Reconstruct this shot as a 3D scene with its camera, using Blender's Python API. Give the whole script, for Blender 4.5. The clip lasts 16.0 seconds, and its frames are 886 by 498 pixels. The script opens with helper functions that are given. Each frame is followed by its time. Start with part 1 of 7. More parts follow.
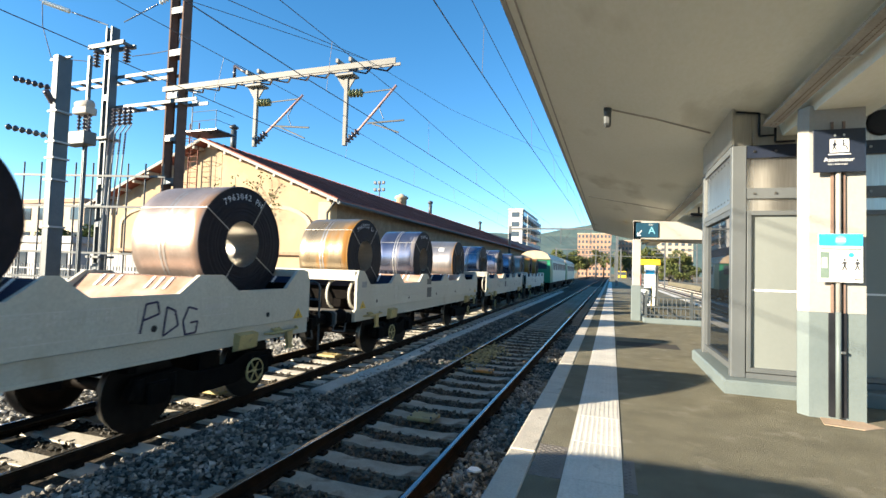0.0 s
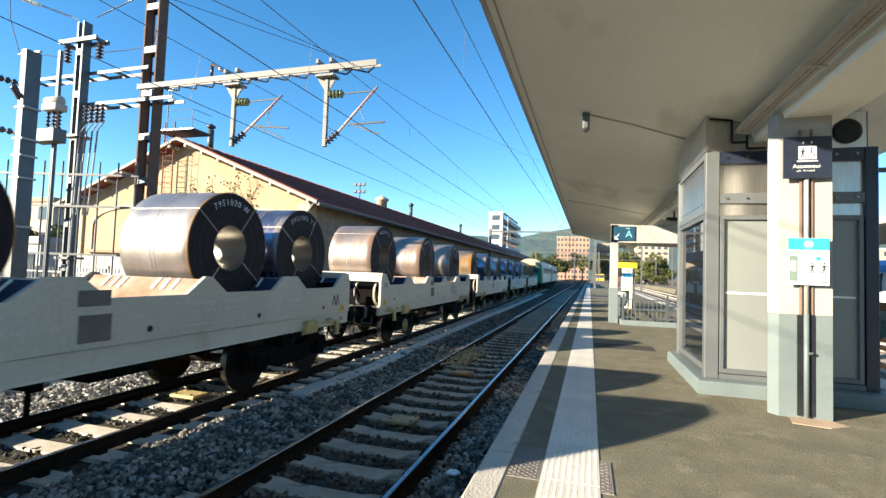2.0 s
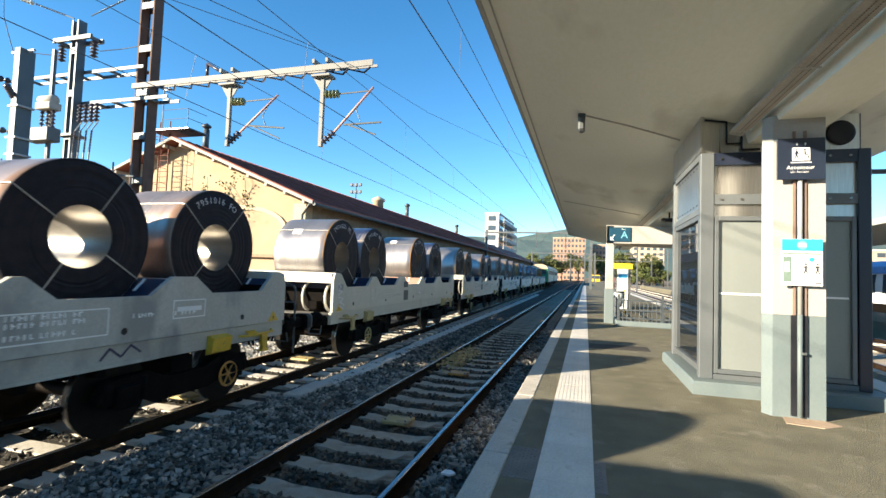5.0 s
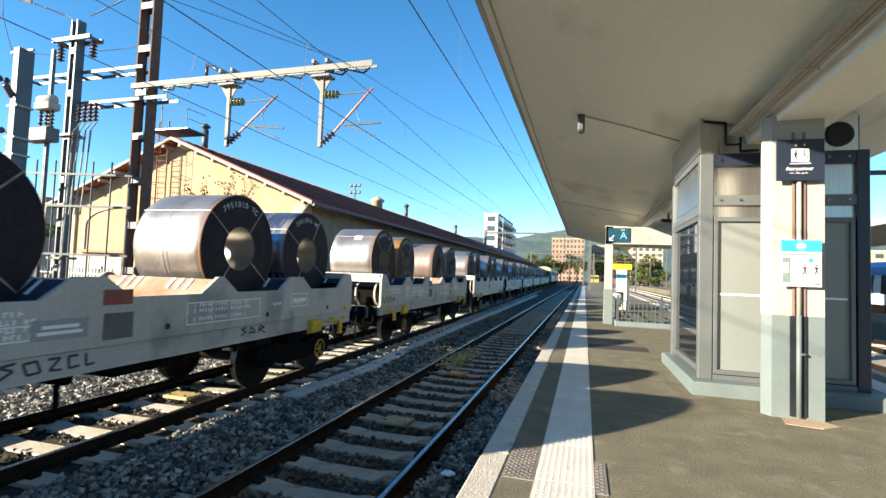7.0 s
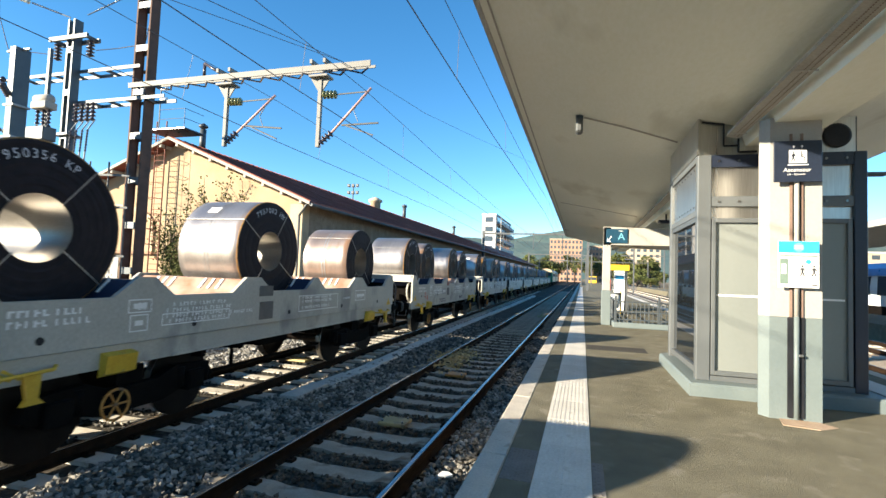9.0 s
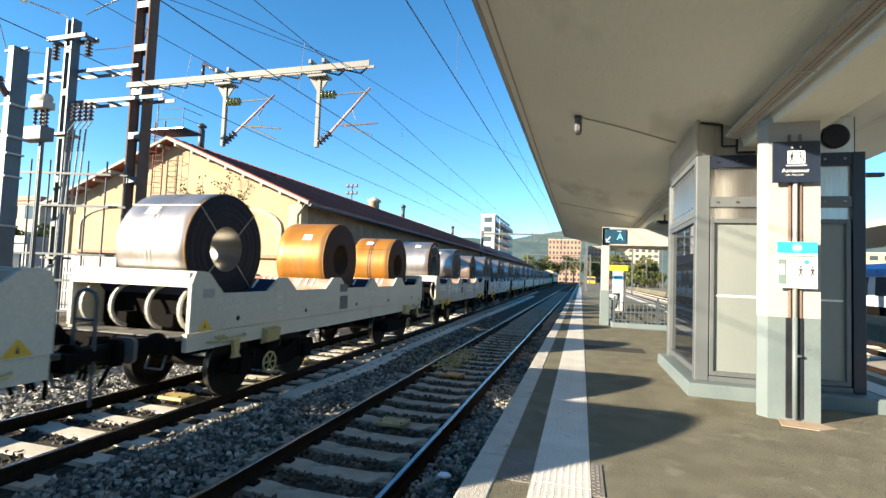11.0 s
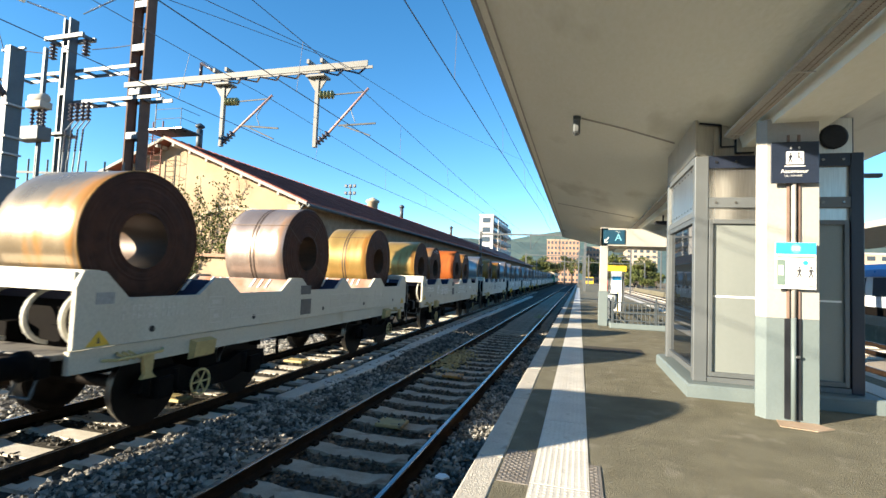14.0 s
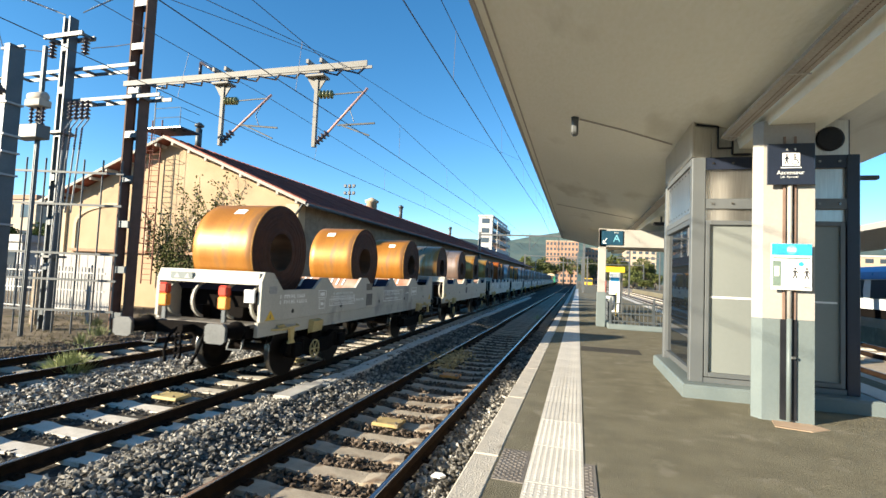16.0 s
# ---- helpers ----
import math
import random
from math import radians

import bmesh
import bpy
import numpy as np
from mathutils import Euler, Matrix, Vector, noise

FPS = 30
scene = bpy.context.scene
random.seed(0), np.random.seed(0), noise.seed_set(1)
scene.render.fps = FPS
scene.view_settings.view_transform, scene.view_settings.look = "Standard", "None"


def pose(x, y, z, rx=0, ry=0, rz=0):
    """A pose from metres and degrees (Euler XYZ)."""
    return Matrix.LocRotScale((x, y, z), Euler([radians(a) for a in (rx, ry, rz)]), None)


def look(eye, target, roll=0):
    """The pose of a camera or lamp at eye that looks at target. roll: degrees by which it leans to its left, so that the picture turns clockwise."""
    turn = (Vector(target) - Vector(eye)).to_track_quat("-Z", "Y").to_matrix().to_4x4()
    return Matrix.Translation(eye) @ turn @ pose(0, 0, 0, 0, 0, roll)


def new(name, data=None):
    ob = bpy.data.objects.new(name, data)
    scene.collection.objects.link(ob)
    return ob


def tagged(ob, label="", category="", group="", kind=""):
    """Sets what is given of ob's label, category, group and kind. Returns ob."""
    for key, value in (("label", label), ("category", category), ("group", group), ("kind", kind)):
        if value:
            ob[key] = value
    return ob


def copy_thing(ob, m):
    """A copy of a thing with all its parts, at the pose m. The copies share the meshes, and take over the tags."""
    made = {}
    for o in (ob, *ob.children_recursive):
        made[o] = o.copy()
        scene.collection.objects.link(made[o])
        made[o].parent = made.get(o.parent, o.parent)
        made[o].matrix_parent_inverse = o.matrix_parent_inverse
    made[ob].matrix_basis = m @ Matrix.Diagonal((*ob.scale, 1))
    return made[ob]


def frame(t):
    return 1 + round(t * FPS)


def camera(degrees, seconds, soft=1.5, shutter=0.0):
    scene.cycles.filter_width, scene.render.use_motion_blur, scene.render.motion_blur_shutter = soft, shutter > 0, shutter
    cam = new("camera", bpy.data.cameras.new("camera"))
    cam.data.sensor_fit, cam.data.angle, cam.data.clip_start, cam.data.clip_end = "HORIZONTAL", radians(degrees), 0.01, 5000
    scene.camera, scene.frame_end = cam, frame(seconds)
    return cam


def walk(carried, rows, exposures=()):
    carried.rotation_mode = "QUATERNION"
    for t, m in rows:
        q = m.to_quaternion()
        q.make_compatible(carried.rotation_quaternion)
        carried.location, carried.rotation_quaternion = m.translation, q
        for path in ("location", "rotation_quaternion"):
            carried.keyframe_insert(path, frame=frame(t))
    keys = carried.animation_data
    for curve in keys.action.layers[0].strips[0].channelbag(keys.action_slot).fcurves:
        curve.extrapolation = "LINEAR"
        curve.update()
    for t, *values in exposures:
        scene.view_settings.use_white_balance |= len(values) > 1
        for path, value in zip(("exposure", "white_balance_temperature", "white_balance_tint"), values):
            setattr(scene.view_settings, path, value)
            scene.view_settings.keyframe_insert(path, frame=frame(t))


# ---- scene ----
# The lens and the hand-held path: seconds, yaw to the west, tilt up, lean, place.
cam = camera(85.38, 16.0, soft=1.5, shutter=0.12)
CAM = [
    (0.0, 19.362, 2.277, 1.799, -0.023, -0.031, 1.478),
    (0.5, 18.523, 2.382, 1.808, -0.018, -0.028, 1.481),
    (1.0, 17.688, 2.516, 1.895, -0.018, -0.029, 1.476),
    (1.5, 17.237, 2.633, 1.957, -0.019, -0.023, 1.470),
    (2.0, 17.048, 2.658, 1.961, -0.018, -0.026, 1.474),
    (2.5, 16.949, 2.653, 1.935, -0.010, -0.024, 1.478),
    (3.0, 16.862, 2.673, 1.956, -0.010, -0.026, 1.478),
    (3.5, 16.750, 2.749, 2.000, -0.007, -0.023, 1.469),
    (4.0, 16.687, 2.748, 2.032, -0.008, -0.018, 1.469),
    (6.5, 16.529, 2.764, 2.030, -0.014, -0.020, 1.475),
    (7.0, 16.487, 2.804, 2.091, -0.019, -0.027, 1.471),
    (7.5, 16.326, 2.841, 2.167, -0.020, -0.026, 1.472),
    (8.0, 16.268, 2.869, 2.173, -0.019, -0.016, 1.472),
    (8.5, 16.259, 2.881, 2.172, -0.019, -0.011, 1.472),
    (9.0, 16.254, 2.880, 2.187, -0.020, -0.013, 1.472),
    (11.5, 16.066, 2.932, 2.217, -0.022, -0.008, 1.472),
    (12.0, 16.034, 2.955, 2.218, -0.020, 0.001, 1.470),
    (12.5, 16.027, 2.971, 2.271, -0.017, 0.004, 1.468),
    (13.0, 15.972, 2.971, 2.232, -0.022, 0.012, 1.471),
    (13.5, 15.952, 2.969, 2.246, -0.022, 0.011, 1.472),
    (14.0, 15.934, 2.963, 2.236, -0.024, 0.008, 1.476),
    (14.5, 15.905, 2.973, 2.250, -0.024, 0.005, 1.475),
    (15.0, 15.858, 3.017, 2.261, -0.028, 0.005, 1.470),
    (15.5, 15.824, 3.003, 2.237, -0.026, -0.003, 1.474),
    (16.0, 15.832, 3.030, 2.496, 0.000, -0.000, 1.465),
]


def aim(yaw, tilt, lean, x, y, z):
    a, b = radians(yaw), radians(tilt)
    way = Vector((-math.sin(a) * math.cos(b), math.cos(a) * math.cos(b), math.sin(b)))
    eye = Vector((x, y, z))
    return look(eye, eye + way * 10, lean)


walk(cam, [(r[0], aim(*r[1:])) for r in CAM], [(0, 1.92), (14, 1.92), (15.2, 1.8), (16, 1.68)])

# ---- light ----
SUN_EL, SUN_DIR = radians(16.6), Vector((0.76, 0.65, 0)).normalized()
world = bpy.data.worlds.new("world")
world.use_nodes = True
scene.world = world
wn = world.node_tree.nodes
sky = wn.new("ShaderNodeTexSky")
sky.sky_type, sky.sun_disc, sky.sun_elevation = "NISHITA", False, SUN_EL
sky.sun_rotation = radians(229)
sky.altitude = 1800
sky.air_density, sky.dust_density, sky.ozone_density = 1.0, 0.0, 2.5
deep = wn.new("ShaderNodeHueSaturation")
deep.inputs["Saturation"].default_value = 1.24
deep.inputs["Hue"].default_value = 0.494
world.node_tree.links.new(sky.outputs[0], deep.inputs["Color"])
world.node_tree.links.new(deep.outputs[0], wn["Background"].inputs[0])
wn["Background"].inputs[1].default_value = 0.083
sun = new("sun", bpy.data.lights.new("sun", "SUN"))
sun.data.energy, sun.data.angle, sun.data.color = 4.9, radians(0.5), (1.0, 0.87, 0.67)
sun.matrix_world = look((0, 0, 60), Vector((0, 0, 60)) + SUN_DIR * math.cos(SUN_EL) + Vector((0, 0, -math.sin(SUN_EL))))

# ---- materials ----
def surf(name, c1, c2, scale=6.0, rough=0.7, metal=0.0, bump=0.0, fine=80.0, wear=None, wear_at=0.62, wear_scale=2.0, stretch=(1, 1, 1), rough_var=0.1, per_piece=0.0, detail=5.0, grain=0.35):
    """Two tones mixed by noise at two scales, a third tone where it is worn, fine relief, and a tone of its own for each piece."""
    m = bpy.data.materials.new(name)
    m.use_nodes = True
    n, l = m.node_tree.nodes, m.node_tree.links
    p = n["Principled BSDF"]
    tc = n.new("ShaderNodeTexCoord")
    mp = n.new("ShaderNodeMapping")
    mp.inputs["Scale"].default_value = stretch
    l.new(tc.outputs["Object"], mp.inputs[0])

    def noi(s, d=detail):
        t = n.new("ShaderNodeTexNoise")
        t.inputs["Scale"].default_value, t.inputs["Detail"].default_value = s, d
        l.new(mp.outputs[0], t.inputs["Vector"])
        return t

    def mix(fac, a, b, mode="MIX"):
        x = n.new("ShaderNodeMix")
        x.data_type, x.blend_type = "RGBA", mode
        for sock, v in ((0, fac), (6, a), (7, b)):
            if hasattr(v, "is_linked"):
                l.new(v, x.inputs[sock])
            elif sock == 0:
                x.inputs[0].default_value = v
            else:
                x.inputs[sock].default_value = (*v, 1)
        return x.outputs[2]

    def ramp(v, a, b):
        r = n.new("ShaderNodeMapRange")
        r.inputs[1].default_value, r.inputs[2].default_value = a, b
        l.new(v, r.inputs[0])
        return r.outputs[0]

    big = noi(scale)
    col = mix(ramp(big.outputs[0], 0.3, 0.7), c1, c2)
    small = noi(fine, 3.0)
    col = mix(grain, col, mix(ramp(small.outputs[0], 0.3, 0.7), (0.35, 0.35, 0.35), (0.65, 0.65, 0.65)), "OVERLAY")
    if wear:
        w = noi(wear_scale, 8.0)
        col = mix(ramp(w.outputs[0], wear_at, wear_at + 0.1), col, wear)
    if per_piece:
        for node, out in (("ShaderNodeObjectInfo", "Random"), ("ShaderNodeNewGeometry", "Random Per Island")):
            q = n.new(node)
            r = n.new("ShaderNodeMapRange")
            r.inputs[3].default_value, r.inputs[4].default_value = 1 - per_piece, 1 + per_piece
            l.new(q.outputs[out], r.inputs[0])
            cc = n.new("ShaderNodeCombineColor")
            for k in range(3):
                l.new(r.outputs[0], cc.inputs[k])
            col = mix(1.0, col, cc.outputs[0], "MULTIPLY")
    l.new(col, p.inputs["Base Color"])
    rr = n.new("ShaderNodeMapRange")
    rr.inputs[3].default_value, rr.inputs[4].default_value = max(0.03, rough - rough_var), min(1, rough + rough_var)
    l.new(big.outputs[0], rr.inputs[0])
    l.new(rr.outputs[0], p.inputs["Roughness"])
    p.inputs["Metallic"].default_value = metal
    if bump:
        b = n.new("ShaderNodeBump")
        b.inputs["Strength"].default_value, b.inputs["Distance"].default_value = bump, 0.02
        l.new(small.outputs[0], b.inputs["Height"])
        l.new(b.outputs[0], p.inputs["Normal"])
    return m


def glass(name, tint, rough=0.02):
    m = bpy.data.materials.new(name)
    m.use_nodes = True
    p = m.node_tree.nodes["Principled BSDF"]
    p.inputs["Base Color"].default_value = (*tint, 1)
    p.inputs["Roughness"].default_value = rough
    p.inputs["IOR"].default_value = 1.5
    p.inputs["Specular IOR Level"].default_value = 0.6
    return m


ASPHALT = surf("asphalt", (0.128, 0.118, 0.082), (0.186, 0.171, 0.122), 2.2, 0.9, bump=0.6, fine=130, wear=(0.205, 0.188, 0.142), wear_at=0.58, wear_scale=3.4, grain=0.9)
ASPHALT_DARK = surf("asphalt_patch", (0.05, 0.046, 0.04), (0.07, 0.064, 0.055), 1.1, 0.88, bump=0.4, fine=160)
COPING = surf("coping_concrete", (0.403, 0.370, 0.314), (0.515, 0.476, 0.403), 3, 0.85, bump=0.5, fine=70, wear=(0.280, 0.246, 0.202), wear_at=0.6, wear_scale=5)
TACTILE = surf("white_tactile_paving", (0.521, 0.495, 0.438), (0.625, 0.595, 0.532), 2.0, 0.7, bump=0.2, fine=60, wear=(0.354, 0.323, 0.272), wear_at=0.62, wear_scale=4, per_piece=0.05)
GRILLE = surf("tactile_plate_grey", (0.16, 0.145, 0.13), (0.22, 0.20, 0.18), 4, 0.8, bump=0.4, fine=60)
GROUND = surf("ground_dirt", (0.14, 0.115, 0.080), (0.26, 0.212, 0.150), 1.6, 0.95, bump=0.8, fine=22, wear=(0.11, 0.11, 0.052), wear_at=0.58, wear_scale=0.7, grain=0.6)
BALLAST = surf("ballast_bed", (0.03, 0.028, 0.025), (0.10, 0.093, 0.08), 22, 0.95, bump=1.0, fine=26, wear=(0.16, 0.12, 0.085), wear_at=0.6, wear_scale=0.5)
STONE = surf("ballast_stone", (0.058, 0.055, 0.048), (0.285, 0.272, 0.240), 5, 0.85, bump=0.3, fine=90, per_piece=0.7)
STONE_RUST = surf("ballast_stone_rusty", (0.060, 0.047, 0.037), (0.155, 0.120, 0.090), 5, 0.9, bump=0.3, fine=90, per_piece=0.35)
SLEEPER = surf("sleeper_concrete", (0.270, 0.232, 0.178), (0.405, 0.352, 0.275), 4, 0.9, bump=0.4, fine=60, wear=(0.20, 0.145, 0.10), wear_at=0.58, wear_scale=3, per_piece=0.12)
# sunlight on these sleepers is put into a paler concrete colour
SLEEPER_SUNLIT = surf("sunlit_sleeper_concrete", (0.50, 0.465, 0.39), (0.64, 0.60, 0.52), 4, 0.9, bump=0.4, fine=60, wear=(0.36, 0.28, 0.19), wear_at=0.62, wear_scale=3, per_piece=0.12)
GRAVEL_PALE = surf("pale_tan_gravel", (0.25, 0.205, 0.15), (0.40, 0.335, 0.25), 9, 0.95, bump=0.8, fine=24, wear=(0.20, 0.15, 0.10), wear_at=0.6, wear_scale=0.5)
RAIL_RUST = surf("rail_rust", (0.013, 0.008, 0.005), (0.027, 0.016, 0.010), 8, 0.8, bump=0.3, fine=90)
RAIL_HEAD = surf("rail_head_steel", (0.20, 0.20, 0.21), (0.30, 0.30, 0.31), 9, 0.24, 0.95, fine=120, stretch=(8, 0.3, 1))
TROUGH = surf("cable_trough_concrete", (0.396, 0.374, 0.330), (0.506, 0.484, 0.429), 3, 0.9, bump=0.4, fine=60, per_piece=0.1)
YELLOW_WORN = surf("worn_yellow_plate", (0.34, 0.25, 0.10), (0.42, 0.31, 0.13), 5, 0.7, wear=(0.208, 0.160, 0.088), wear_at=0.55, wear_scale=7)
CANOPY = surf("canopy_painted_concrete", (0.80, 0.79, 0.68), (0.87, 0.855, 0.745), 0.55, 0.85, bump=0.3, fine=24, wear=(0.66, 0.635, 0.52), wear_at=0.56, wear_scale=0.8, stretch=(1, 0.4, 1))
CANOPY_DARK = surf("canopy_edge_stained", (0.36, 0.33, 0.28), (0.47, 0.43, 0.37), 2, 0.85, bump=0.2, fine=40, stretch=(1, 0.3, 1))
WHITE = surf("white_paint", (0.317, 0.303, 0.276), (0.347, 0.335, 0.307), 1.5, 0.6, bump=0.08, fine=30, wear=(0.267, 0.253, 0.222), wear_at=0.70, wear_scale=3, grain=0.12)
POST_GREY = surf("blue_grey_paint", (0.116, 0.147, 0.150), (0.141, 0.173, 0.172), 2, 0.6, bump=0.1, fine=30, wear=(0.184, 0.189, 0.178), wear_at=0.70, wear_scale=5, grain=0.12)
LIFT_GREY = surf("lift_frame_grey", (0.118, 0.130, 0.134), (0.142, 0.154, 0.157), 2, 0.45, 0.3, fine=40, grain=0.08)
LIFT_DOOR = surf("lift_door_panel", (0.195, 0.215, 0.203), (0.215, 0.232, 0.218), 0.6, 0.35, 0.1, fine=20, grain=0.06)
STEEL = surf("brushed_stainless", (0.50, 0.48, 0.44), (0.60, 0.58, 0.53), 3, 0.3, 0.95, fine=60, stretch=(1, 1, 0.05))
BLACK = surf("black_paint", (0.012, 0.013, 0.016), (0.022, 0.023, 0.027), 3, 0.45, fine=40)
DARK_GLASS = glass("dark_glass", (0.012, 0.015, 0.018))
SIGN_AND_SHADE_NAVY = surf("sign_and_shade_navy", (0.012, 0.018, 0.032), (0.016, 0.022, 0.04), 3, 0.35, fine=40)
SIGN_BLUE = surf("sign_blue", (0.03, 0.33, 0.66), (0.04, 0.37, 0.70), 3, 0.4, fine=40)
SIGN_TEAL = surf("sign_dark_teal", (0.006, 0.042, 0.078), (0.008, 0.051, 0.090), 3, 0.4, fine=40)
PRINT_WHITE = surf("white_print", (0.761, 0.761, 0.742), (0.820, 0.820, 0.800), 4, 0.6, fine=40)
PRINT_BLUE = surf("pale_blue_print", (0.14, 0.40, 0.52), (0.17, 0.44, 0.56), 4, 0.6, fine=40)
PRINT_DARK = surf("dark_print", (0.03, 0.03, 0.035), (0.05, 0.05, 0.055), 4, 0.6, fine=40)
PRINT_GREEN = surf("grey_green_print", (0.13, 0.185, 0.155), (0.155, 0.215, 0.18), 4, 0.6, fine=40)
RED = surf("red_lamp_plastic", (0.45, 0.03, 0.015), (0.55, 0.05, 0.02), 4, 0.3, fine=40)
ORANGE = surf("orange_plastic", (0.75, 0.25, 0.03), (0.85, 0.32, 0.05), 4, 0.45, fine=40)
YELLOW_FADED = surf("faded_yellow_paint", (0.40, 0.31, 0.13), (0.50, 0.40, 0.18), 4, 0.6, fine=40, wear=(0.30, 0.24, 0.13), wear_at=0.6, wear_scale=9)
YELLOW = surf("yellow_paint", (0.561, 0.340, 0.025), (0.646, 0.425, 0.043), 4, 0.55, fine=40, wear=(0.340, 0.255, 0.085), wear_at=0.62, wear_scale=9)
WAGON = surf("wagon_light_grey_paint", (0.465, 0.440, 0.365), (0.535, 0.512, 0.430), 1.1, 0.55, fine=50, bump=0.05, wear=(0.40, 0.35, 0.26), wear_at=0.62, wear_scale=1.7, stretch=(1, 1, 0.6), per_piece=0.06)
WAGON_GREY_AND_SHADE = surf("wagon_weathered_grey_and_shade", (0.375, 0.363, 0.318), (0.455, 0.443, 0.392), 1.1, 0.6, fine=50, bump=0.05, wear=(0.26, 0.255, 0.24), wear_at=0.58, wear_scale=1.4, stretch=(1, 1, 0.6), per_piece=0.06)
# unlit saddle plates: shade is put into the dark blue
SADDLE_SHADED = surf("saddle_shaded_blue", (0.018, 0.022, 0.05), (0.03, 0.035, 0.07), 4, 0.6, fine=50)
SADDLE_RUST = surf("saddle_scraped_rust", (0.320, 0.136, 0.064), (0.400, 0.304, 0.240), 3.5, 0.65, 0.2, fine=50)
# near-black: the shade below the wagons is mixed into grime and steel
UNDER_SHADED = surf("underframe_grime_and_shade", (0.004, 0.003, 0.003), (0.008, 0.007, 0.006), 6, 0.85, bump=0.2, fine=60)
WHEEL = surf("shaded_wheel_steel", (0.010, 0.007, 0.006), (0.018, 0.014, 0.011), 7, 0.6, 0.3, fine=60)
BARE = surf("bright_steel_rim", (0.216, 0.206, 0.192), (0.264, 0.254, 0.240), 7, 0.3, 1.0, fine=60)
STRAP = surf("steel_strap", (0.30, 0.29, 0.28), (0.42, 0.41, 0.40), 7, 0.38, 0.7, fine=60)
STRAP_DARK = surf("rusty_dark_strap", (0.06, 0.04, 0.03), (0.10, 0.07, 0.05), 7, 0.5, 0.5, fine=60)
CHALK = surf("chalk_paint", (0.55, 0.57, 0.60), (0.75, 0.77, 0.80), 30, 0.9, fine=90)
GRAFFITI = surf("dark_violet_spray", (0.03, 0.025, 0.06), (0.05, 0.04, 0.09), 9, 0.7, fine=60)


def coil_skin(name, steel, steel2, rust, amount, metal, rough):
    """Rolled steel: bands round the coil, with rust in cloudy patches that are duller and not metallic."""
    m = surf(name, steel, steel2, 1.6, rough, metal, fine=40, rough_var=0.08, stretch=(2.2, 0.5, 0.5), wear=rust, wear_at=amount, wear_scale=1.1)
    n, l = m.node_tree.nodes, m.node_tree.links
    t = n.new("ShaderNodeTexNoise")
    t.inputs["Scale"].default_value, t.inputs["Detail"].default_value = 1.1, 8
    mp = [k for k in n if k.type == "MAPPING"][0]
    l.new(mp.outputs[0], t.inputs["Vector"])
    r = n.new("ShaderNodeMapRange")
    r.inputs[1].default_value, r.inputs[2].default_value = amount, amount + 0.1
    r.inputs[3].default_value, r.inputs[4].default_value = metal, metal * 0.25
    l.new(t.outputs[0], r.inputs[0])
    l.new(r.outputs[0], n["Principled BSDF"].inputs["Metallic"])
    return m


COIL_SKINS = {
    "steel": coil_skin("coil_grey_steel", (0.355, 0.327, 0.309), (0.468, 0.430, 0.402), (0.281, 0.187, 0.131), 0.66, 0.85, 0.34),
    "pink": coil_skin("coil_brownish_steel", (0.320, 0.248, 0.208), (0.416, 0.336, 0.288), (0.272, 0.160, 0.096), 0.60, 0.75, 0.36),
    "blue": coil_skin("coil_bluish_steel", (0.136, 0.160, 0.240), (0.240, 0.256, 0.320), (0.272, 0.240, 0.224), 0.60, 0.9, 0.24),
    "tan": coil_skin("coil_tan_steel", (0.285, 0.221, 0.142), (0.350, 0.272, 0.175), (0.337, 0.156, 0.032), 0.56, 0.75, 0.29),
    "orange": coil_skin("coil_orange_rust", (0.30, 0.115, 0.012), (0.38, 0.165, 0.020), (0.20, 0.10, 0.035), 0.58, 0.3, 0.42),
    "rust": coil_skin("coil_brown_rust", (0.19, 0.078, 0.018), (0.29, 0.125, 0.026), (0.17, 0.105, 0.055), 0.56, 0.3, 0.46),
    "gold": coil_skin("coil_golden_rust", (0.36, 0.225, 0.062), (0.43, 0.285, 0.095), (0.30, 0.135, 0.022), 0.58, 0.55, 0.33),
    "red": coil_skin("coil_red_rust", (0.255, 0.060, 0.012), (0.32, 0.092, 0.018), (0.18, 0.050, 0.014), 0.58, 0.0, 0.72),
}
# wagon paint with grime, darkened further for the shade at the wagon ends
GRIMY_SHADED = surf("grimy_shaded_wagon_paint", (0.119, 0.108, 0.091), (0.189, 0.175, 0.150), 3, 0.7, bump=0.1, fine=50, wear=(0.035, 0.030, 0.025), wear_at=0.52, wear_scale=4)
GROOVE_BROWN = surf("brown_painted_groove", (0.17, 0.11, 0.085), (0.22, 0.15, 0.115), 4, 0.7, fine=40)
FACE_BLACK = surf("coil_face_dark", (0.011, 0.009, 0.012), (0.021, 0.017, 0.020), 9, 0.6, 0.0, bump=0.15, fine=120)
FACE_BROWN = surf("coil_face_brown", (0.040, 0.018, 0.012), (0.075, 0.033, 0.020), 7, 0.65, 0.1, bump=0.2, fine=120)
BORE = surf("coil_bore_steel", (0.248, 0.232, 0.205), (0.310, 0.294, 0.267), 5, 0.34, 0.6, fine=60, stretch=(0.4, 2, 2))

BORE_RUST = surf("coil_bore_rust", (0.055, 0.030, 0.017), (0.094, 0.055, 0.033), 5, 0.5, 0.2, fine=60, stretch=(0.4, 2, 2))
RUST_EDGE = surf("rusty_edge", (0.40, 0.18, 0.035), (0.50, 0.26, 0.06), 9, 0.6, fine=60)
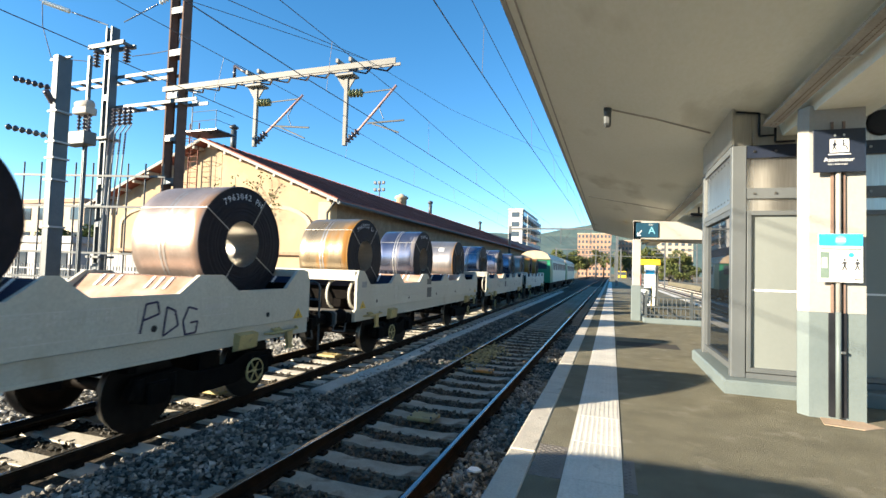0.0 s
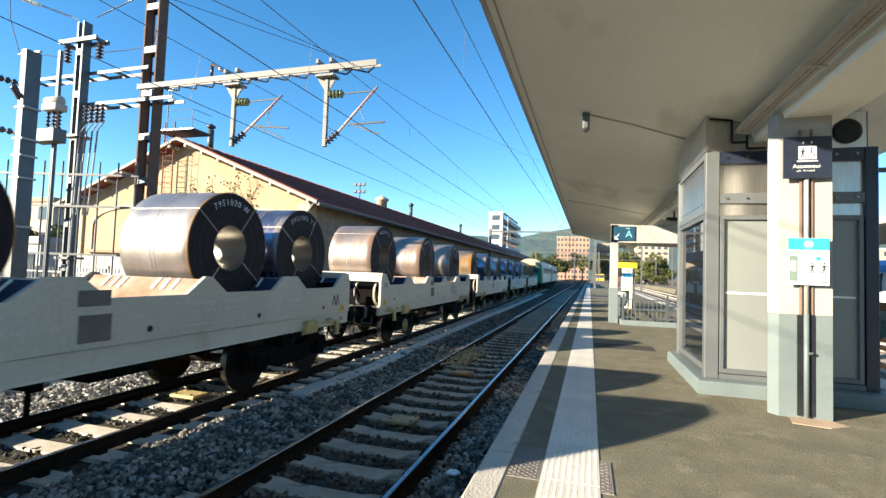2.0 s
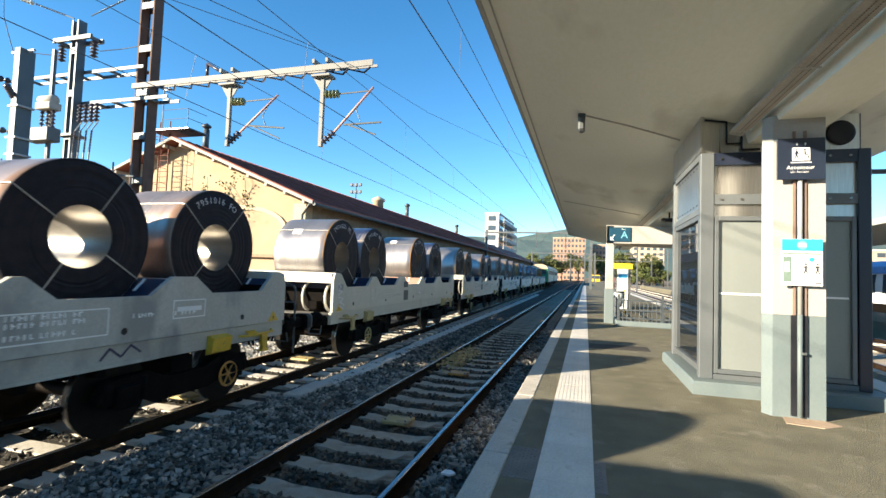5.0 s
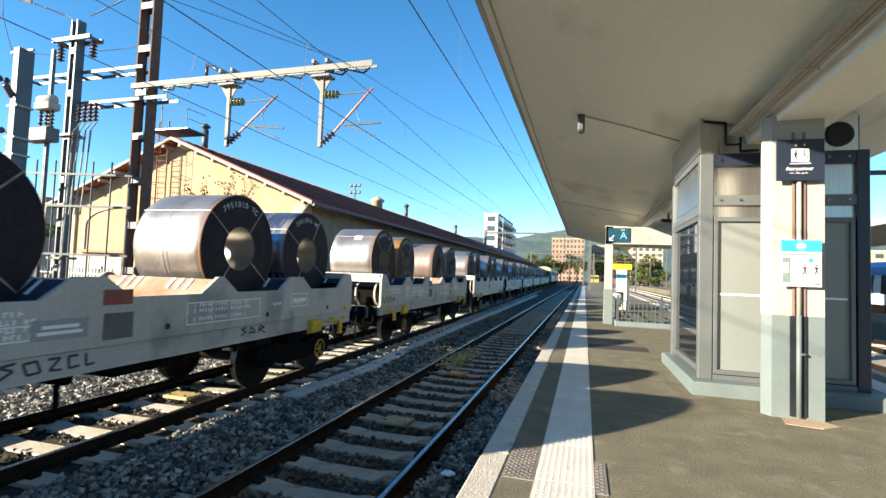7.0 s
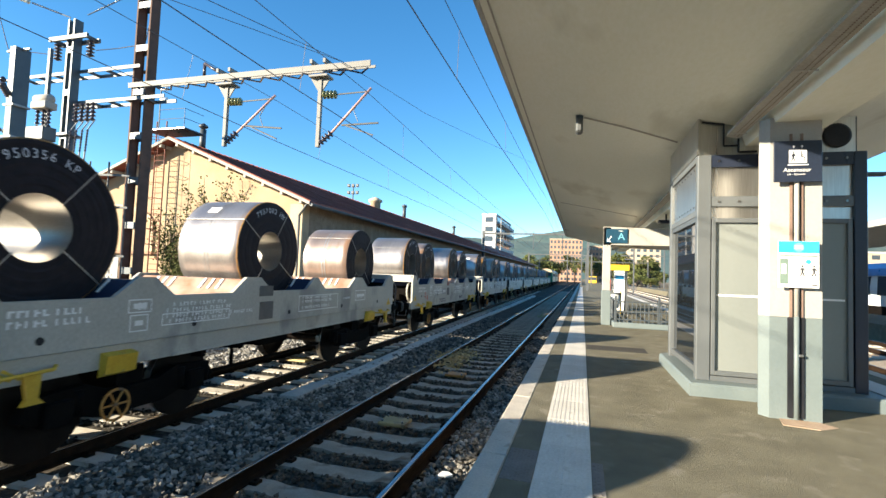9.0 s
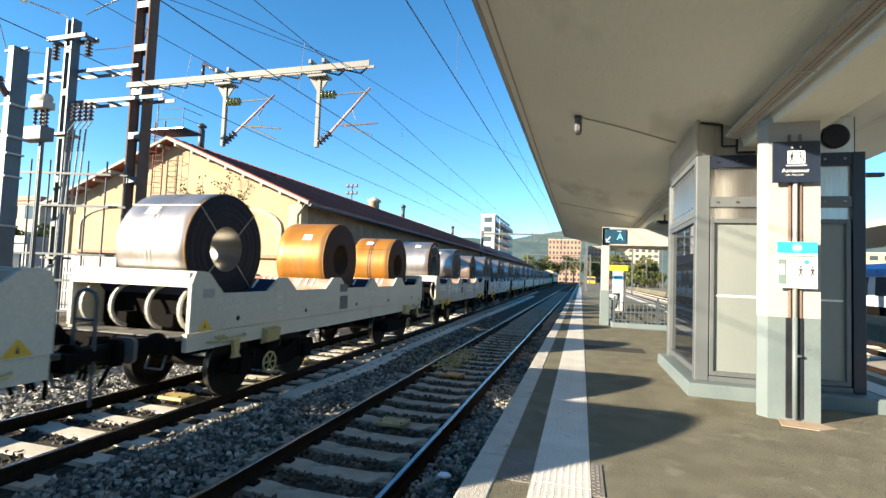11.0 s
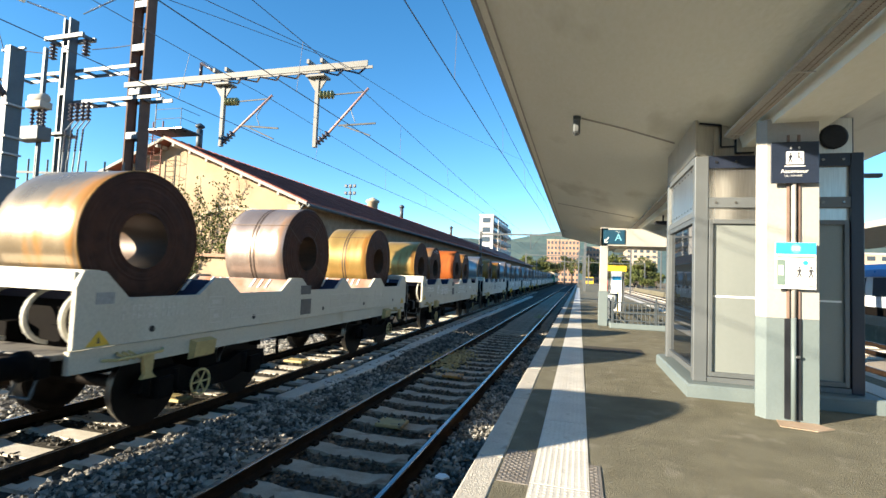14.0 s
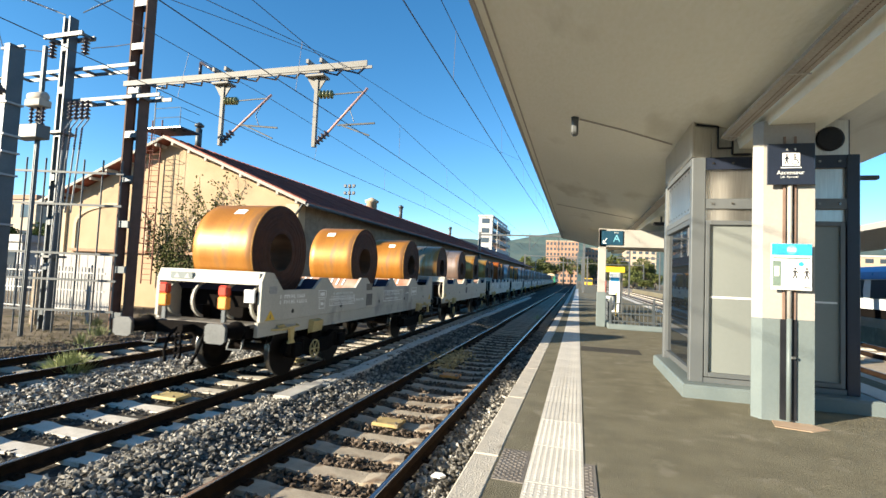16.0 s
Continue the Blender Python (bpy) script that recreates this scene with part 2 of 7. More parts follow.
STUCCO = surf("ochre_stucco", (0.35, 0.264, 0.166), (0.405, 0.314, 0.208), 0.8, 0.9, bump=0.3, fine=30, wear=(0.31, 0.235, 0.155), wear_at=0.57, wear_scale=0.7)
STUCCO_PALE = surf("pale_stucco_trim", (0.43, 0.345, 0.225), (0.475, 0.39, 0.275), 1, 0.9, bump=0.2, fine=30)
BRICK = surf("brick_infill", (0.288, 0.168, 0.104), (0.368, 0.232, 0.152), 6, 0.9, bump=0.3, fine=30)
SIDE_WALL = surf("rubble_wall", (0.185, 0.142, 0.100), (0.265, 0.212, 0.153), 2.2, 0.95, bump=0.5, fine=12)
ROOF = surf("roof_tiles_dull_red", (0.20, 0.062, 0.046), (0.30, 0.105, 0.078), 1.4, 0.85, bump=0.4, fine=18, per_piece=0.15)
TRIM_WHITE = surf("weathered_white_trim", (0.315, 0.289, 0.247), (0.390, 0.360, 0.315), 3, 0.8, fine=40)
GALV = surf("galvanised_steel", (0.058, 0.070, 0.078), (0.086, 0.100, 0.108), 2.5, 0.5, 0.35, fine=40)
GALV_PALE = surf("galvanised_pale", (0.082, 0.089, 0.091), (0.112, 0.120, 0.121), 2.5, 0.55, 0.3, fine=40)
MAST_BROWN = surf("mast_brown_paint", (0.085, 0.050, 0.036), (0.125, 0.074, 0.054), 3, 0.75, bump=0.1, fine=40)
PORCELAIN = surf("insulator_dark_porcelain", (0.03, 0.025, 0.035), (0.05, 0.045, 0.055), 4, 0.3, fine=40)
INS_GLASS = surf("insulator_pale_glass", (0.55, 0.60, 0.60), (0.65, 0.70, 0.70), 4, 0.2, fine=40)
INS_GREEN = surf("insulator_olive", (0.16, 0.17, 0.07), (0.22, 0.23, 0.1), 4, 0.3, fine=40)
WIRE = surf("wire_dark_copper", (0.05, 0.045, 0.045), (0.08, 0.07, 0.065), 4, 0.6, fine=40)
PINK_TUBE = surf("red_brown_tube", (0.36, 0.20, 0.17), (0.46, 0.28, 0.24), 4, 0.6, fine=40)
LADDER = surf("ladder_rust_red", (0.16, 0.055, 0.035), (0.22, 0.085, 0.055), 4, 0.8, fine=40)
LEAF = surf("leaf_green", (0.080, 0.095, 0.026), (0.125, 0.135, 0.042), 3, 0.75, fine=30, per_piece=0.3)
LEAF_DARK = surf("leaf_dark_green", (0.035, 0.06, 0.02), (0.07, 0.095, 0.035), 3, 0.75, fine=30, per_piece=0.3)
WEED = surf("weed_yellow_green", (0.184, 0.213, 0.075), (0.287, 0.310, 0.127), 3, 0.8, fine=30, per_piece=0.3)
DRY = surf("dry_yard_grass", (0.128, 0.109, 0.060), (0.195, 0.165, 0.090), 3, 0.9, fine=30, per_piece=0.35)
BARK = surf("bark", (0.10, 0.075, 0.05), (0.15, 0.11, 0.08), 5, 0.9, bump=0.4, fine=30)
# the haze of distance is mixed into this blue-green
HILL_HAZE = surf("hazed_wooded_hill", (0.040, 0.085, 0.085), (0.085, 0.125, 0.110), 0.02, 1.0, fine=0.05)
CONCRETE_WHITE = surf("white_facade", (0.400, 0.392, 0.372), (0.464, 0.456, 0.436), 0.5, 0.7, fine=5)
CONCRETE_GREY = surf("grey_facade", (0.40, 0.39, 0.37), (0.52, 0.50, 0.47), 0.5, 0.8, fine=5)
FACADE_BEIGE = surf("beige_facade", (0.36, 0.285, 0.205), (0.44, 0.36, 0.27), 0.5, 0.8, fine=5)
FACADE_BRICK = surf("terracotta_facade", (0.30, 0.175, 0.11), (0.37, 0.225, 0.15), 0.5, 0.8, fine=5)
PANE = glass("window_pane", (0.05, 0.065, 0.08), 0.05)
LOCO_GREEN = surf("loco_green_paint", (0.012, 0.18, 0.085), (0.018, 0.23, 0.11), 2, 0.4, fine=30)
LOCO_PALE = surf("loco_pale_green_paint", (0.42, 0.55, 0.47), (0.52, 0.64, 0.56), 2, 0.4, fine=30)
LOCO_ROOF = surf("loco_tan_roof", (0.42, 0.31, 0.20), (0.52, 0.40, 0.27), 2, 0.55, fine=30)
TRAIN_BLUE = surf("train_blue_paint", (0.035, 0.20, 0.52), (0.05, 0.25, 0.58), 2, 0.3, fine=30)
TRAIN_WHITE = surf("train_white_paint", (0.68, 0.72, 0.75), (0.75, 0.78, 0.80), 2, 0.3, fine=30)
FENCE_GREY = surf("fence_grey_metal", (0.255, 0.262, 0.262), (0.330, 0.338, 0.330), 3, 0.6, 0.2, fine=30)
FENCE_WHITE = surf("white_sheet_fence", (0.288, 0.282, 0.268), (0.334, 0.328, 0.311), 2, 0.7, fine=30)


# ---- shapes ----
def box(bm, x0, x1, y0, y1, z0, z1, bevel=0.0):
    v = [bm.verts.new((x, y, z)) for z in (z0, z1) for y in (y0, y1) for x in (x0, x1)]
    fs = [bm.faces.new([v[i] for i in f]) for f in ((0, 2, 3, 1), (4, 5, 7, 6), (0, 1, 5, 4), (2, 6, 7, 3), (0, 4, 6, 2), (1, 3, 7, 5))]
    if bevel:
        es = list({e for f in fs for e in f.edges})
        bmesh.ops.bevel(bm, geom=es, offset=bevel, segments=1, affect="EDGES", profile=0.5)


def tube(bm, p0, p1, r, seg=8, r2=None, caps=True):
    p0, p1 = Vector(p0), Vector(p1)
    d = (p1 - p0).normalized()
    u = d.orthogonal().normalized()
    w = d.cross(u)
    r2 = r if r2 is None else r2
    a, b = [], []
    for k in range(seg):
        q = u * math.cos(2 * math.pi * k / seg) + w * math.sin(2 * math.pi * k / seg)
        a.append(bm.verts.new(p0 + q * r))
        b.append(bm.verts.new(p1 + q * r2))
    for k in range(seg):
        f = bm.faces.new((a[k], a[(k + 1) % seg], b[(k + 1) % seg], b[k]))
        f.smooth = seg > 6
    if caps:
        bm.faces.new(a[::-1])
        bm.faces.new(b)


def pipe(bm, pts, r, seg=6):
    for a, b in zip(pts, pts[1:]):
        tube(bm, a, b, r, seg)


def bar(bm, p0, p1, w, h):
    """A rectangular bar from p0 to p1; w across (level), h upright."""
    p0, p1 = Vector(p0), Vector(p1)
    d = (p1 - p0).normalized()
    side = d.cross(Vector((0, 0, 1)))
    side = side.normalized() if side.length > 1e-4 else Vector((1, 0, 0))
    up = side.cross(d)
    v = [bm.verts.new(p + side * (sx * w / 2) + up * (sz * h / 2)) for p in (p0, p1) for sx, sz in ((-1, -1), (1, -1), (1, 1), (-1, 1))]
    for f in ((3, 2, 1, 0), (4, 5, 6, 7), (0, 1, 5, 4), (1, 2, 6, 5), (2, 3, 7, 6), (3, 0, 4, 7)):
        bm.faces.new([v[i] for i in f])


def prism(bm, pts, a0, a1, axis="x"):
    """A polygon drawn in the other two axes, in order, given depth along axis."""
    put = {"x": lambda p, a: (a, p[0], p[1]), "y": lambda p, a: (p[0], a, p[1]), "z": lambda p, a: (p[0], p[1], a)}[axis]
    a = [bm.verts.new(put(p, a0)) for p in pts]
    b = [bm.verts.new(put(p, a1)) for p in pts]
    bm.faces.new(a[::-1])
    bm.faces.new(b)
    n = len(pts)
    for k in range(n):
        bm.faces.new((a[k], a[(k + 1) % n], b[(k + 1) % n], b[k]))


def lathe(bm, c, axis, prof, seg=16):
    """Rings of (distance along axis, radius) about an axis through c."""
    c, d = Vector(c), Vector(axis).normalized()
    u = d.orthogonal().normalized()
    w = d.cross(u)
    rings = []
    for s, r in prof:
        rings.append([bm.verts.new(c + d * s + (u * math.cos(2 * math.pi * k / seg) + w * math.sin(2 * math.pi * k / seg)) * r) for k in range(seg)])
    for a, b in zip(rings, rings[1:]):
        for k in range(seg):
            f = bm.faces.new((a[k], a[(k + 1) % seg], b[(k + 1) % seg], b[k]))
            f.smooth = True
    bm.faces.new(rings[0][::-1])
    bm.faces.new(rings[-1])


def mesh_of(name, bm, material):
    bmesh.ops.recalc_face_normals(bm, faces=bm.faces)
    me = bpy.data.meshes.new(name)
    bm.to_mesh(me)
    bm.free()
    me.materials.append(material)
    return me


def part(name, bm, material, parent=None, label=""):
    """Links a bmesh as one mesh object under a thing or a part."""
    ob = new(name, mesh_of(name, bm, material))
    if parent is not None:
        ob.parent = parent
    return tagged(ob, label)


def share(name, me, parent, m=None):
    ob = new(name, me)
    ob.parent = parent
    if m is not None:
        ob.matrix_basis = m
    return ob


def thing(name, at, label, category, group="", kind=""):
    ob = new(name)
    ob.location = at
    ob.empty_display_size = 0.2
    return tagged(ob, label, category, group, kind)


def single(name, bm, material, label, category="", group="", kind="", at=(0, 0, 0)):
    ob = part(name, bm, material)
    ob.location = at
    return tagged(ob, label, category, group, kind)


def insulator(bm, p0, p1, r, n):
    p0, p1 = Vector(p0), Vector(p1)
    L = (p1 - p0).length
    prof = [(0, r * 0.3)]
    for k in range(n):
        s = L * (k + 0.5) / n
        prof += [(s - L / n * 0.35, r * 0.4), (s, r), (s + L / n * 0.12, r), (s + L / n * 0.3, r * 0.4)]
    prof.append((L, r * 0.3))
    lathe(bm, p0, p1 - p0, prof, 8)


glyphs = {}


def glyph(ch):
    if ch not in glyphs:
        cu = bpy.data.curves.new("glyph", "FONT")
        cu.body, cu.align_x, cu.resolution_u = ch, "CENTER", 2
        ob = new("glyph", cu)
        me = ob.to_mesh()
        vs, fs = [v.co.copy() for v in me.vertices], [tuple(p.vertices) for p in me.polygons]
        ob.to_mesh_clear()
        bpy.data.objects.remove(ob)
        bpy.data.curves.remove(cu)
        glyphs[ch] = (vs, fs)
    return glyphs[ch]


def letter(bm, ch, m):
    vs, fs = glyph(ch)
    v = [bm.verts.new(m @ p) for p in vs]
    for f in fs:
        try:
            bm.faces.new([v[i] for i in f])
        except ValueError:
            pass


def words(bm, text, origin, right, up, size):
    """Flat lettering, set as one line of type, from origin along right; size is the height of a capital."""
    right, up = Vector(right).normalized(), Vector(up).normalized()
    out = right.cross(up)
    half = max(v.x for v in glyph(text)[0]) * size * 1.38
    m = Matrix.Translation(Vector(origin) + right * half) @ Matrix((right, up, out)).transposed().to_4x4() @ Matrix.Scale(size * 1.38, 4)
    letter(bm, text, m)


# dull surfaces with hardly any gloss, which deepens their shade
for m_, gloss in ((UNDER_SHADED, 0.06), (WHEEL, 0.12), (BALLAST, 0.05), (RAIL_RUST, 0.08), (MAST_BROWN, 0.2), (FACE_BLACK, 0.2), (FACE_BROWN, 0.2), (SADDLE_SHADED, 0.2), (STONE_RUST, 0.12), (STONE, 0.2), (SLEEPER, 0.2), (ASPHALT, 0.15), (ASPHALT_DARK, 0.15), (GROUND, 0.05), (STUCCO, 0.2), (SIDE_WALL, 0.1), (ROOF, 0.2), (LEAF, 0.2), (LEAF_DARK, 0.15), (GRILLE, 0.2), (BLACK, 0.2), (COIL_SKINS["red"], 0.15)):
    m_.node_tree.nodes["Principled BSDF"].inputs["Specular IOR Level"].default_value = gloss

# ---- the large structure ----
RAIL_Z, SLEEPER_Z = -0.55, -0.70
T1, T2, T3 = -2.475, -6.1, -9.98
TRACKS_EAST = (6.75, 10.4, 20.3)


def build_ground():
    bm = bmesh.new()
    bmesh.ops.create_grid(bm, x_segments=60, y_segments=60, size=1500)
    for v in bm.verts:
        v.co.z = -0.95
    single("ground", bm, GROUND, "dry brown dirt and sparse grass", kind="structure")
    bm = bmesh.new()
    xs = [-12.6, -12.0, -11.3, -8.7, -8.3, -7.9, -7.3, -4.95, -4.75, -4.3, -3.9, -3.7, -1.25, -0.95, -0.82]
    zs = [-0.93, -0.80, -0.755, -0.755, -0.72, -0.75, -0.755, -0.745, -0.67, -0.60, -0.67, -0.755, -0.755, -0.70, -0.72]
    ys = [-25 + 1.5 * k for k in range(30)] + [20 + 8 * k for k in range(60)]
    grid = [[bm.verts.new((x, y, z + 0.012 * noise.noise((x * 2, y * 2, 0)))) for x, z in zip(xs, zs)] for y in ys]
    for a, b in zip(grid, grid[1:]):
        for k in range(len(xs) - 1):
            bm.faces.new((a[k], a[k + 1], b[k + 1], b[k]))
    single("ballast_bed", bm, BALLAST, "grey ballast bed under the tracks", kind="structure")
    bm = bmesh.new()
    box(bm, 5.05, 24, -25, 420, -1.2, -0.76)
    single("ballast_bed_east", bm, GRAVEL_PALE, "pale gravel under the eastern tracks", kind="structure")


def stones(name, areas, per_m2, size, material, seed, label):
    """Loose broken stones, each a squashed and knocked-about octahedron."""
    rng = np.random.default_rng(seed)
    base = np.array([(1, 0, 0), (-1, 0, 0), (0, 1, 0), (0, -1, 0), (0, 0, 1), (0, 0, -1)], float)
    tri = np.array([(0, 2, 4), (2, 1, 4), (1, 3, 4), (3, 0, 4), (2, 0, 5), (1, 2, 5), (3, 1, 5), (0, 3, 5)])
    V, F, n = [], [], 0
    for x0, x1, y0, y1, height in areas:
        cnt = int((x1 - x0) * (y1 - y0) * per_m2)
        c = np.column_stack([rng.uniform(x0, x1, cnt), rng.uniform(y0, y1, cnt), np.zeros(cnt)])
        c[:, 2] = np.array([height(a, b) for a, b in c[:, :2]]) + rng.uniform(-0.02, 0.03, cnt)
        for p in c:
            q = base * rng.uniform(0.55, 1.25, (6, 1)) * size * rng.uniform(0.6, 1.25)
            q += rng.normal(0, size * 0.18, (6, 3))
            a, b = rng.uniform(0, 6.28, 2)
            ca, sa, cb, sb = np.cos(a), np.sin(a), np.cos(b), np.sin(b)
            q = q @ np.array([(ca, -sa, 0), (sa, ca, 0), (0, 0, 1)]) @ np.array([(1, 0, 0), (0, cb, -sb), (0, sb, cb)])
            q[:, 2] *= 0.8
            V.append(q + p)
            F.append(tri + n)
            n += 6
    me = bpy.data.meshes.new(name)
    me.from_pydata(np.vstack(V).tolist(), [], np.vstack(F).tolist())
    me.materials.append(material)
    return tagged(new(name, me), label, "gravel", kind="stuff")


def build_track(name, x, y0, y1, first, step, near, label, kind="structure", turn=0.0, concrete=None):
    tr = thing(name, (x + 5 * math.tan(radians(turn)), 0, 0), label, "railway track", kind=kind)
    tr.rotation_euler.z = radians(turn)
    for side in (-1, 1):
        prof = [(-0.075, 0), (0.075, 0), (0.075, 0.012), (0.012, 0.035), (0.012, 0.115), (0.034, 0.125), (0.034, 0.143), (-0.034, 0.143), (-0.034, 0.125), (-0.012, 0.115), (-0.012, 0.035), (-0.075, 0.012)]
        bm = bmesh.new()
        prism(bm, [(side * 0.7535 + p[0], SLEEPER_Z + p[1]) for p in prof], y0, y1, "y")
        rail = part("rail", bm, RAIL_RUST, tr, "rust-brown steel rail")
        bm = bmesh.new()
        prism(bm, [(side * 0.7535 + a, SLEEPER_Z + b) for a, b in ((-0.026, 0.143), (0.024, 0.143), (0.021, 0.149), (-0.023, 0.149))], y0, y1, "y")
        part("rail_head", bm, RAIL_HEAD, rail, "rail head worn bright by wheels")
    bm = bmesh.new()
    prism(bm, [(-1.2, -0.16), (1.2, -0.16), (1.2, -0.05), (1.16, 0), (0.5, 0.0), (0.35, -0.025), (-0.35, -0.025), (-0.5, 0.0), (-1.16, 0), (-1.2, -0.05)], -0.135, 0.135, "y")
    me = mesh_of("sleeper", bm, concrete or SLEEPER)
    bm = bmesh.new()
    for side in (-1, 1):
        for o in (-0.11, 0.11):
            box(bm, side * 0.7535 + o - 0.04, side * 0.7535 + o + 0.04, -0.05, 0.05, 0.0, 0.032)
            tube(bm, (side * 0.7535 + o, 0, 0.03), (side * 0.7535 + o, 0, 0.055), 0.018, 6)
    clip = mesh_of("rail_fastening", bm, RAIL_RUST)
    rng = random.Random(int(-x * 10))
    y, k = first, 0
    while y < y1 and k < 150:
        if y > y0:
            s = share("sleeper", me, tr, pose(rng.uniform(-0.02, 0.02), y + rng.uniform(-0.015, 0.015), SLEEPER_Z + rng.uniform(-0.006, 0.004), 0, 0, rng.uniform(-0.7, 0.7)))
            if near and y < 22:
                share("rail_fastening", clip, s)
            k += 1
        y += step
    return tr


def bed_height(x, y):
    if -4.95 < x < -3.6:
        return -0.60 - 0.12 * min(1, abs(x + 4.3) / 0.55)
    return -0.75


def build_ballast():
    near = lambda a, b: bed_height(a, b) + 0.012
    between = [(T1 - 0.7, T1 + 0.7, y + 0.16, y + 0.44, lambda a, b: -0.735) for y in [4.83 + 0.6 * k for k in range(-6, 22)]]
    stones("ballast_stones", [(-4.95, -3.3, 0.6, 9.5, near), (-1.62, -0.83, 0.6, 9.5, lambda a, b: -0.70)], 560, 0.038, STONE, 3, "loose broken grey ballast stones between the tracks")
    stones("ballast_stones", [(-4.95, -3.3, 9.5, 24, near), (-1.62, -0.83, 9.5, 20, lambda a, b: -0.70)], 230, 0.05, STONE, 4, "loose broken grey ballast stones between the tracks")
    stones("ballast_stones", between, 420, 0.034, STONE_RUST, 5, "rust-tinted ballast stones between concrete sleepers")
    between2 = [(T2 - 0.7, T2 + 0.7, y + 0.17, y + 0.43, lambda a, b: -0.755) for y in [3.0 + 0.6 * k for k in range(-3, 26)]]
    stones("ballast_stones", between2, 260, 0.034, STONE, 6, "grey ballast stones between concrete sleepers")
    stones("ballast_stones", [(-9.2, -6.95, 2.5, 15, lambda a, b: -0.735)], 260, 0.042, STONE, 7, "loose broken grey ballast stones between the tracks")


def build_trough():
    tr = thing("cable_trough", (0, 0, 0), "pale concrete cable trough laid on the ballast", "cable trough")
    bm = bmesh.new()
    box(bm, -0.16, 0.16, -0.49, 0.49, -0.13, 0, 0.012)
    me = mesh_of("cover_slab", bm, TROUGH)
    rng = random.Random(8)
    for k in range(46):
        y = 7.2 + k
        x = -4.47 + 0.14 * math.exp(-((y - 9.5) / 2.2) ** 2) - 0.012 * max(0, y - 12)
        share("cover_slab", me, tr, pose(x + rng.uniform(-0.02, 0.02), y, -0.555 + rng.uniform(-0.012, 0.012), 0, rng.uniform(-1, 1), rng.uniform(-1.2, 1.2)))


PLAT_X0, PLAT_X1 = -0.80, 5.05


def build_platform():
    pf = thing("platform", (0, 0, 0), "grey-brown asphalt island platform with pale concrete edges", "platform", kind="structure")
    bm = bmesh.new()
    box(bm, PLAT_X0 + 0.22, PLAT_X1 - 0.22, -20, 190, -1.1, 0.0)
    part("asphalt_surface", bm, ASPHALT, pf, "worn grey-brown asphalt")
    for x, s in ((PLAT_X0, 1), (PLAT_X1, -1)):
        bm = bmesh.new()
        box(bm, min(x + s * 0.06, x + s * 0.22), max(x + s * 0.06, x + s * 0.22), -20, 190, -1.1, -0.12)
        part("platform_wall", bm, COPING, pf)
        bm = bmesh.new()
        box(bm, -0.11, 0.11, -0.995, 0.995, -0.12, 0.006, 0.014)
        me = mesh_of("coping_stone", bm, COPING)
        for k in range(70):
            share("coping_stone", me, pf, pose(x + s * 0.11, -11 + 2 * k, 0, 0, 0, 0.15 * math.sin(k * 7.1)))
    # warning strip: studded tiles, then ribbed tiles further along
    bm = bmesh.new()
    box(bm, -0.208, 0.208, -0.40, 0.40, -0.03, 0.006)
    for i in range(9):
        for j in range(17):
            cx, cy = -0.184 + 0.046 * i, -0.368 + 0.046 * j
            p = [bm.verts.new((cx + a, cy + b, 0.006)) for a, b in ((-0.010, -0.010), (0.010, -0.010), (0.010, 0.010), (-0.010, 0.010))]
            q = [bm.verts.new((cx + a, cy + b, 0.009)) for a, b in ((-0.007, -0.007), (0.007, -0.007), (0.007, 0.007), (-0.007, 0.007))]
            bm.faces.new(q)
            for k in range(4):
                bm.faces.new((p[k], p[(k + 1) % 4], q[(k + 1) % 4], q[k]))
    stud = mesh_of("studded_tile", bm, TACTILE)
    bm = bmesh.new()
    box(bm, -0.208, 0.208, -0.40, 0.40, -0.03, 0.006)
    for i in range(9):
        box(bm, -0.19 + 0.045 * i, -0.17 + 0.045 * i, -0.40, 0.40, 0.006, 0.008)
    rib = mesh_of("ribbed_tile", bm, TACTILE)
    for k in range(110):
        y = -1.65 + 0.806 * k
        share("tactile_tile", stud if k < 9 else rib, pf, pose(-0.127, y, 0.0))
    bm = bmesh.new()
    box(bm, 4.05, 4.47, -15, 90, 0.0, 0.008)
    part("warning_strip", bm, TACTILE, pf)
    for x0, x1, y0, y1 in ((-0.57, -0.34, 3.55, 4.2), (0.086, 0.17, 3.5, 4.1)):
        bm = bmesh.new()
        box(bm, x0, x1, y0, y1, -0.02, 0.006)
        for i in range(int((x1 - x0) / 0.03)):
            for j in range(int((y1 - y0) / 0.03)):
                if (i + j) % 2:
                    box(bm, x0 + 0.03 * i + 0.005, x0 + 0.03 * i + 0.026, y0 + 0.03 * j + 0.005, y0 + 0.03 * j + 0.026, 0.006, 0.010)
        part("cover_plate", bm, GRILLE, pf, "grey chequered cover plate")
    for x0, x1, y0, y1 in ((0.1, 1.3, 10.6, 11.3),):
        bm = bmesh.new()
        box(bm, x0, x1, y0, y1, -0.02, 0.003)
        part("asphalt_patch", bm, ASPHALT_DARK, pf, "darker asphalt patch")


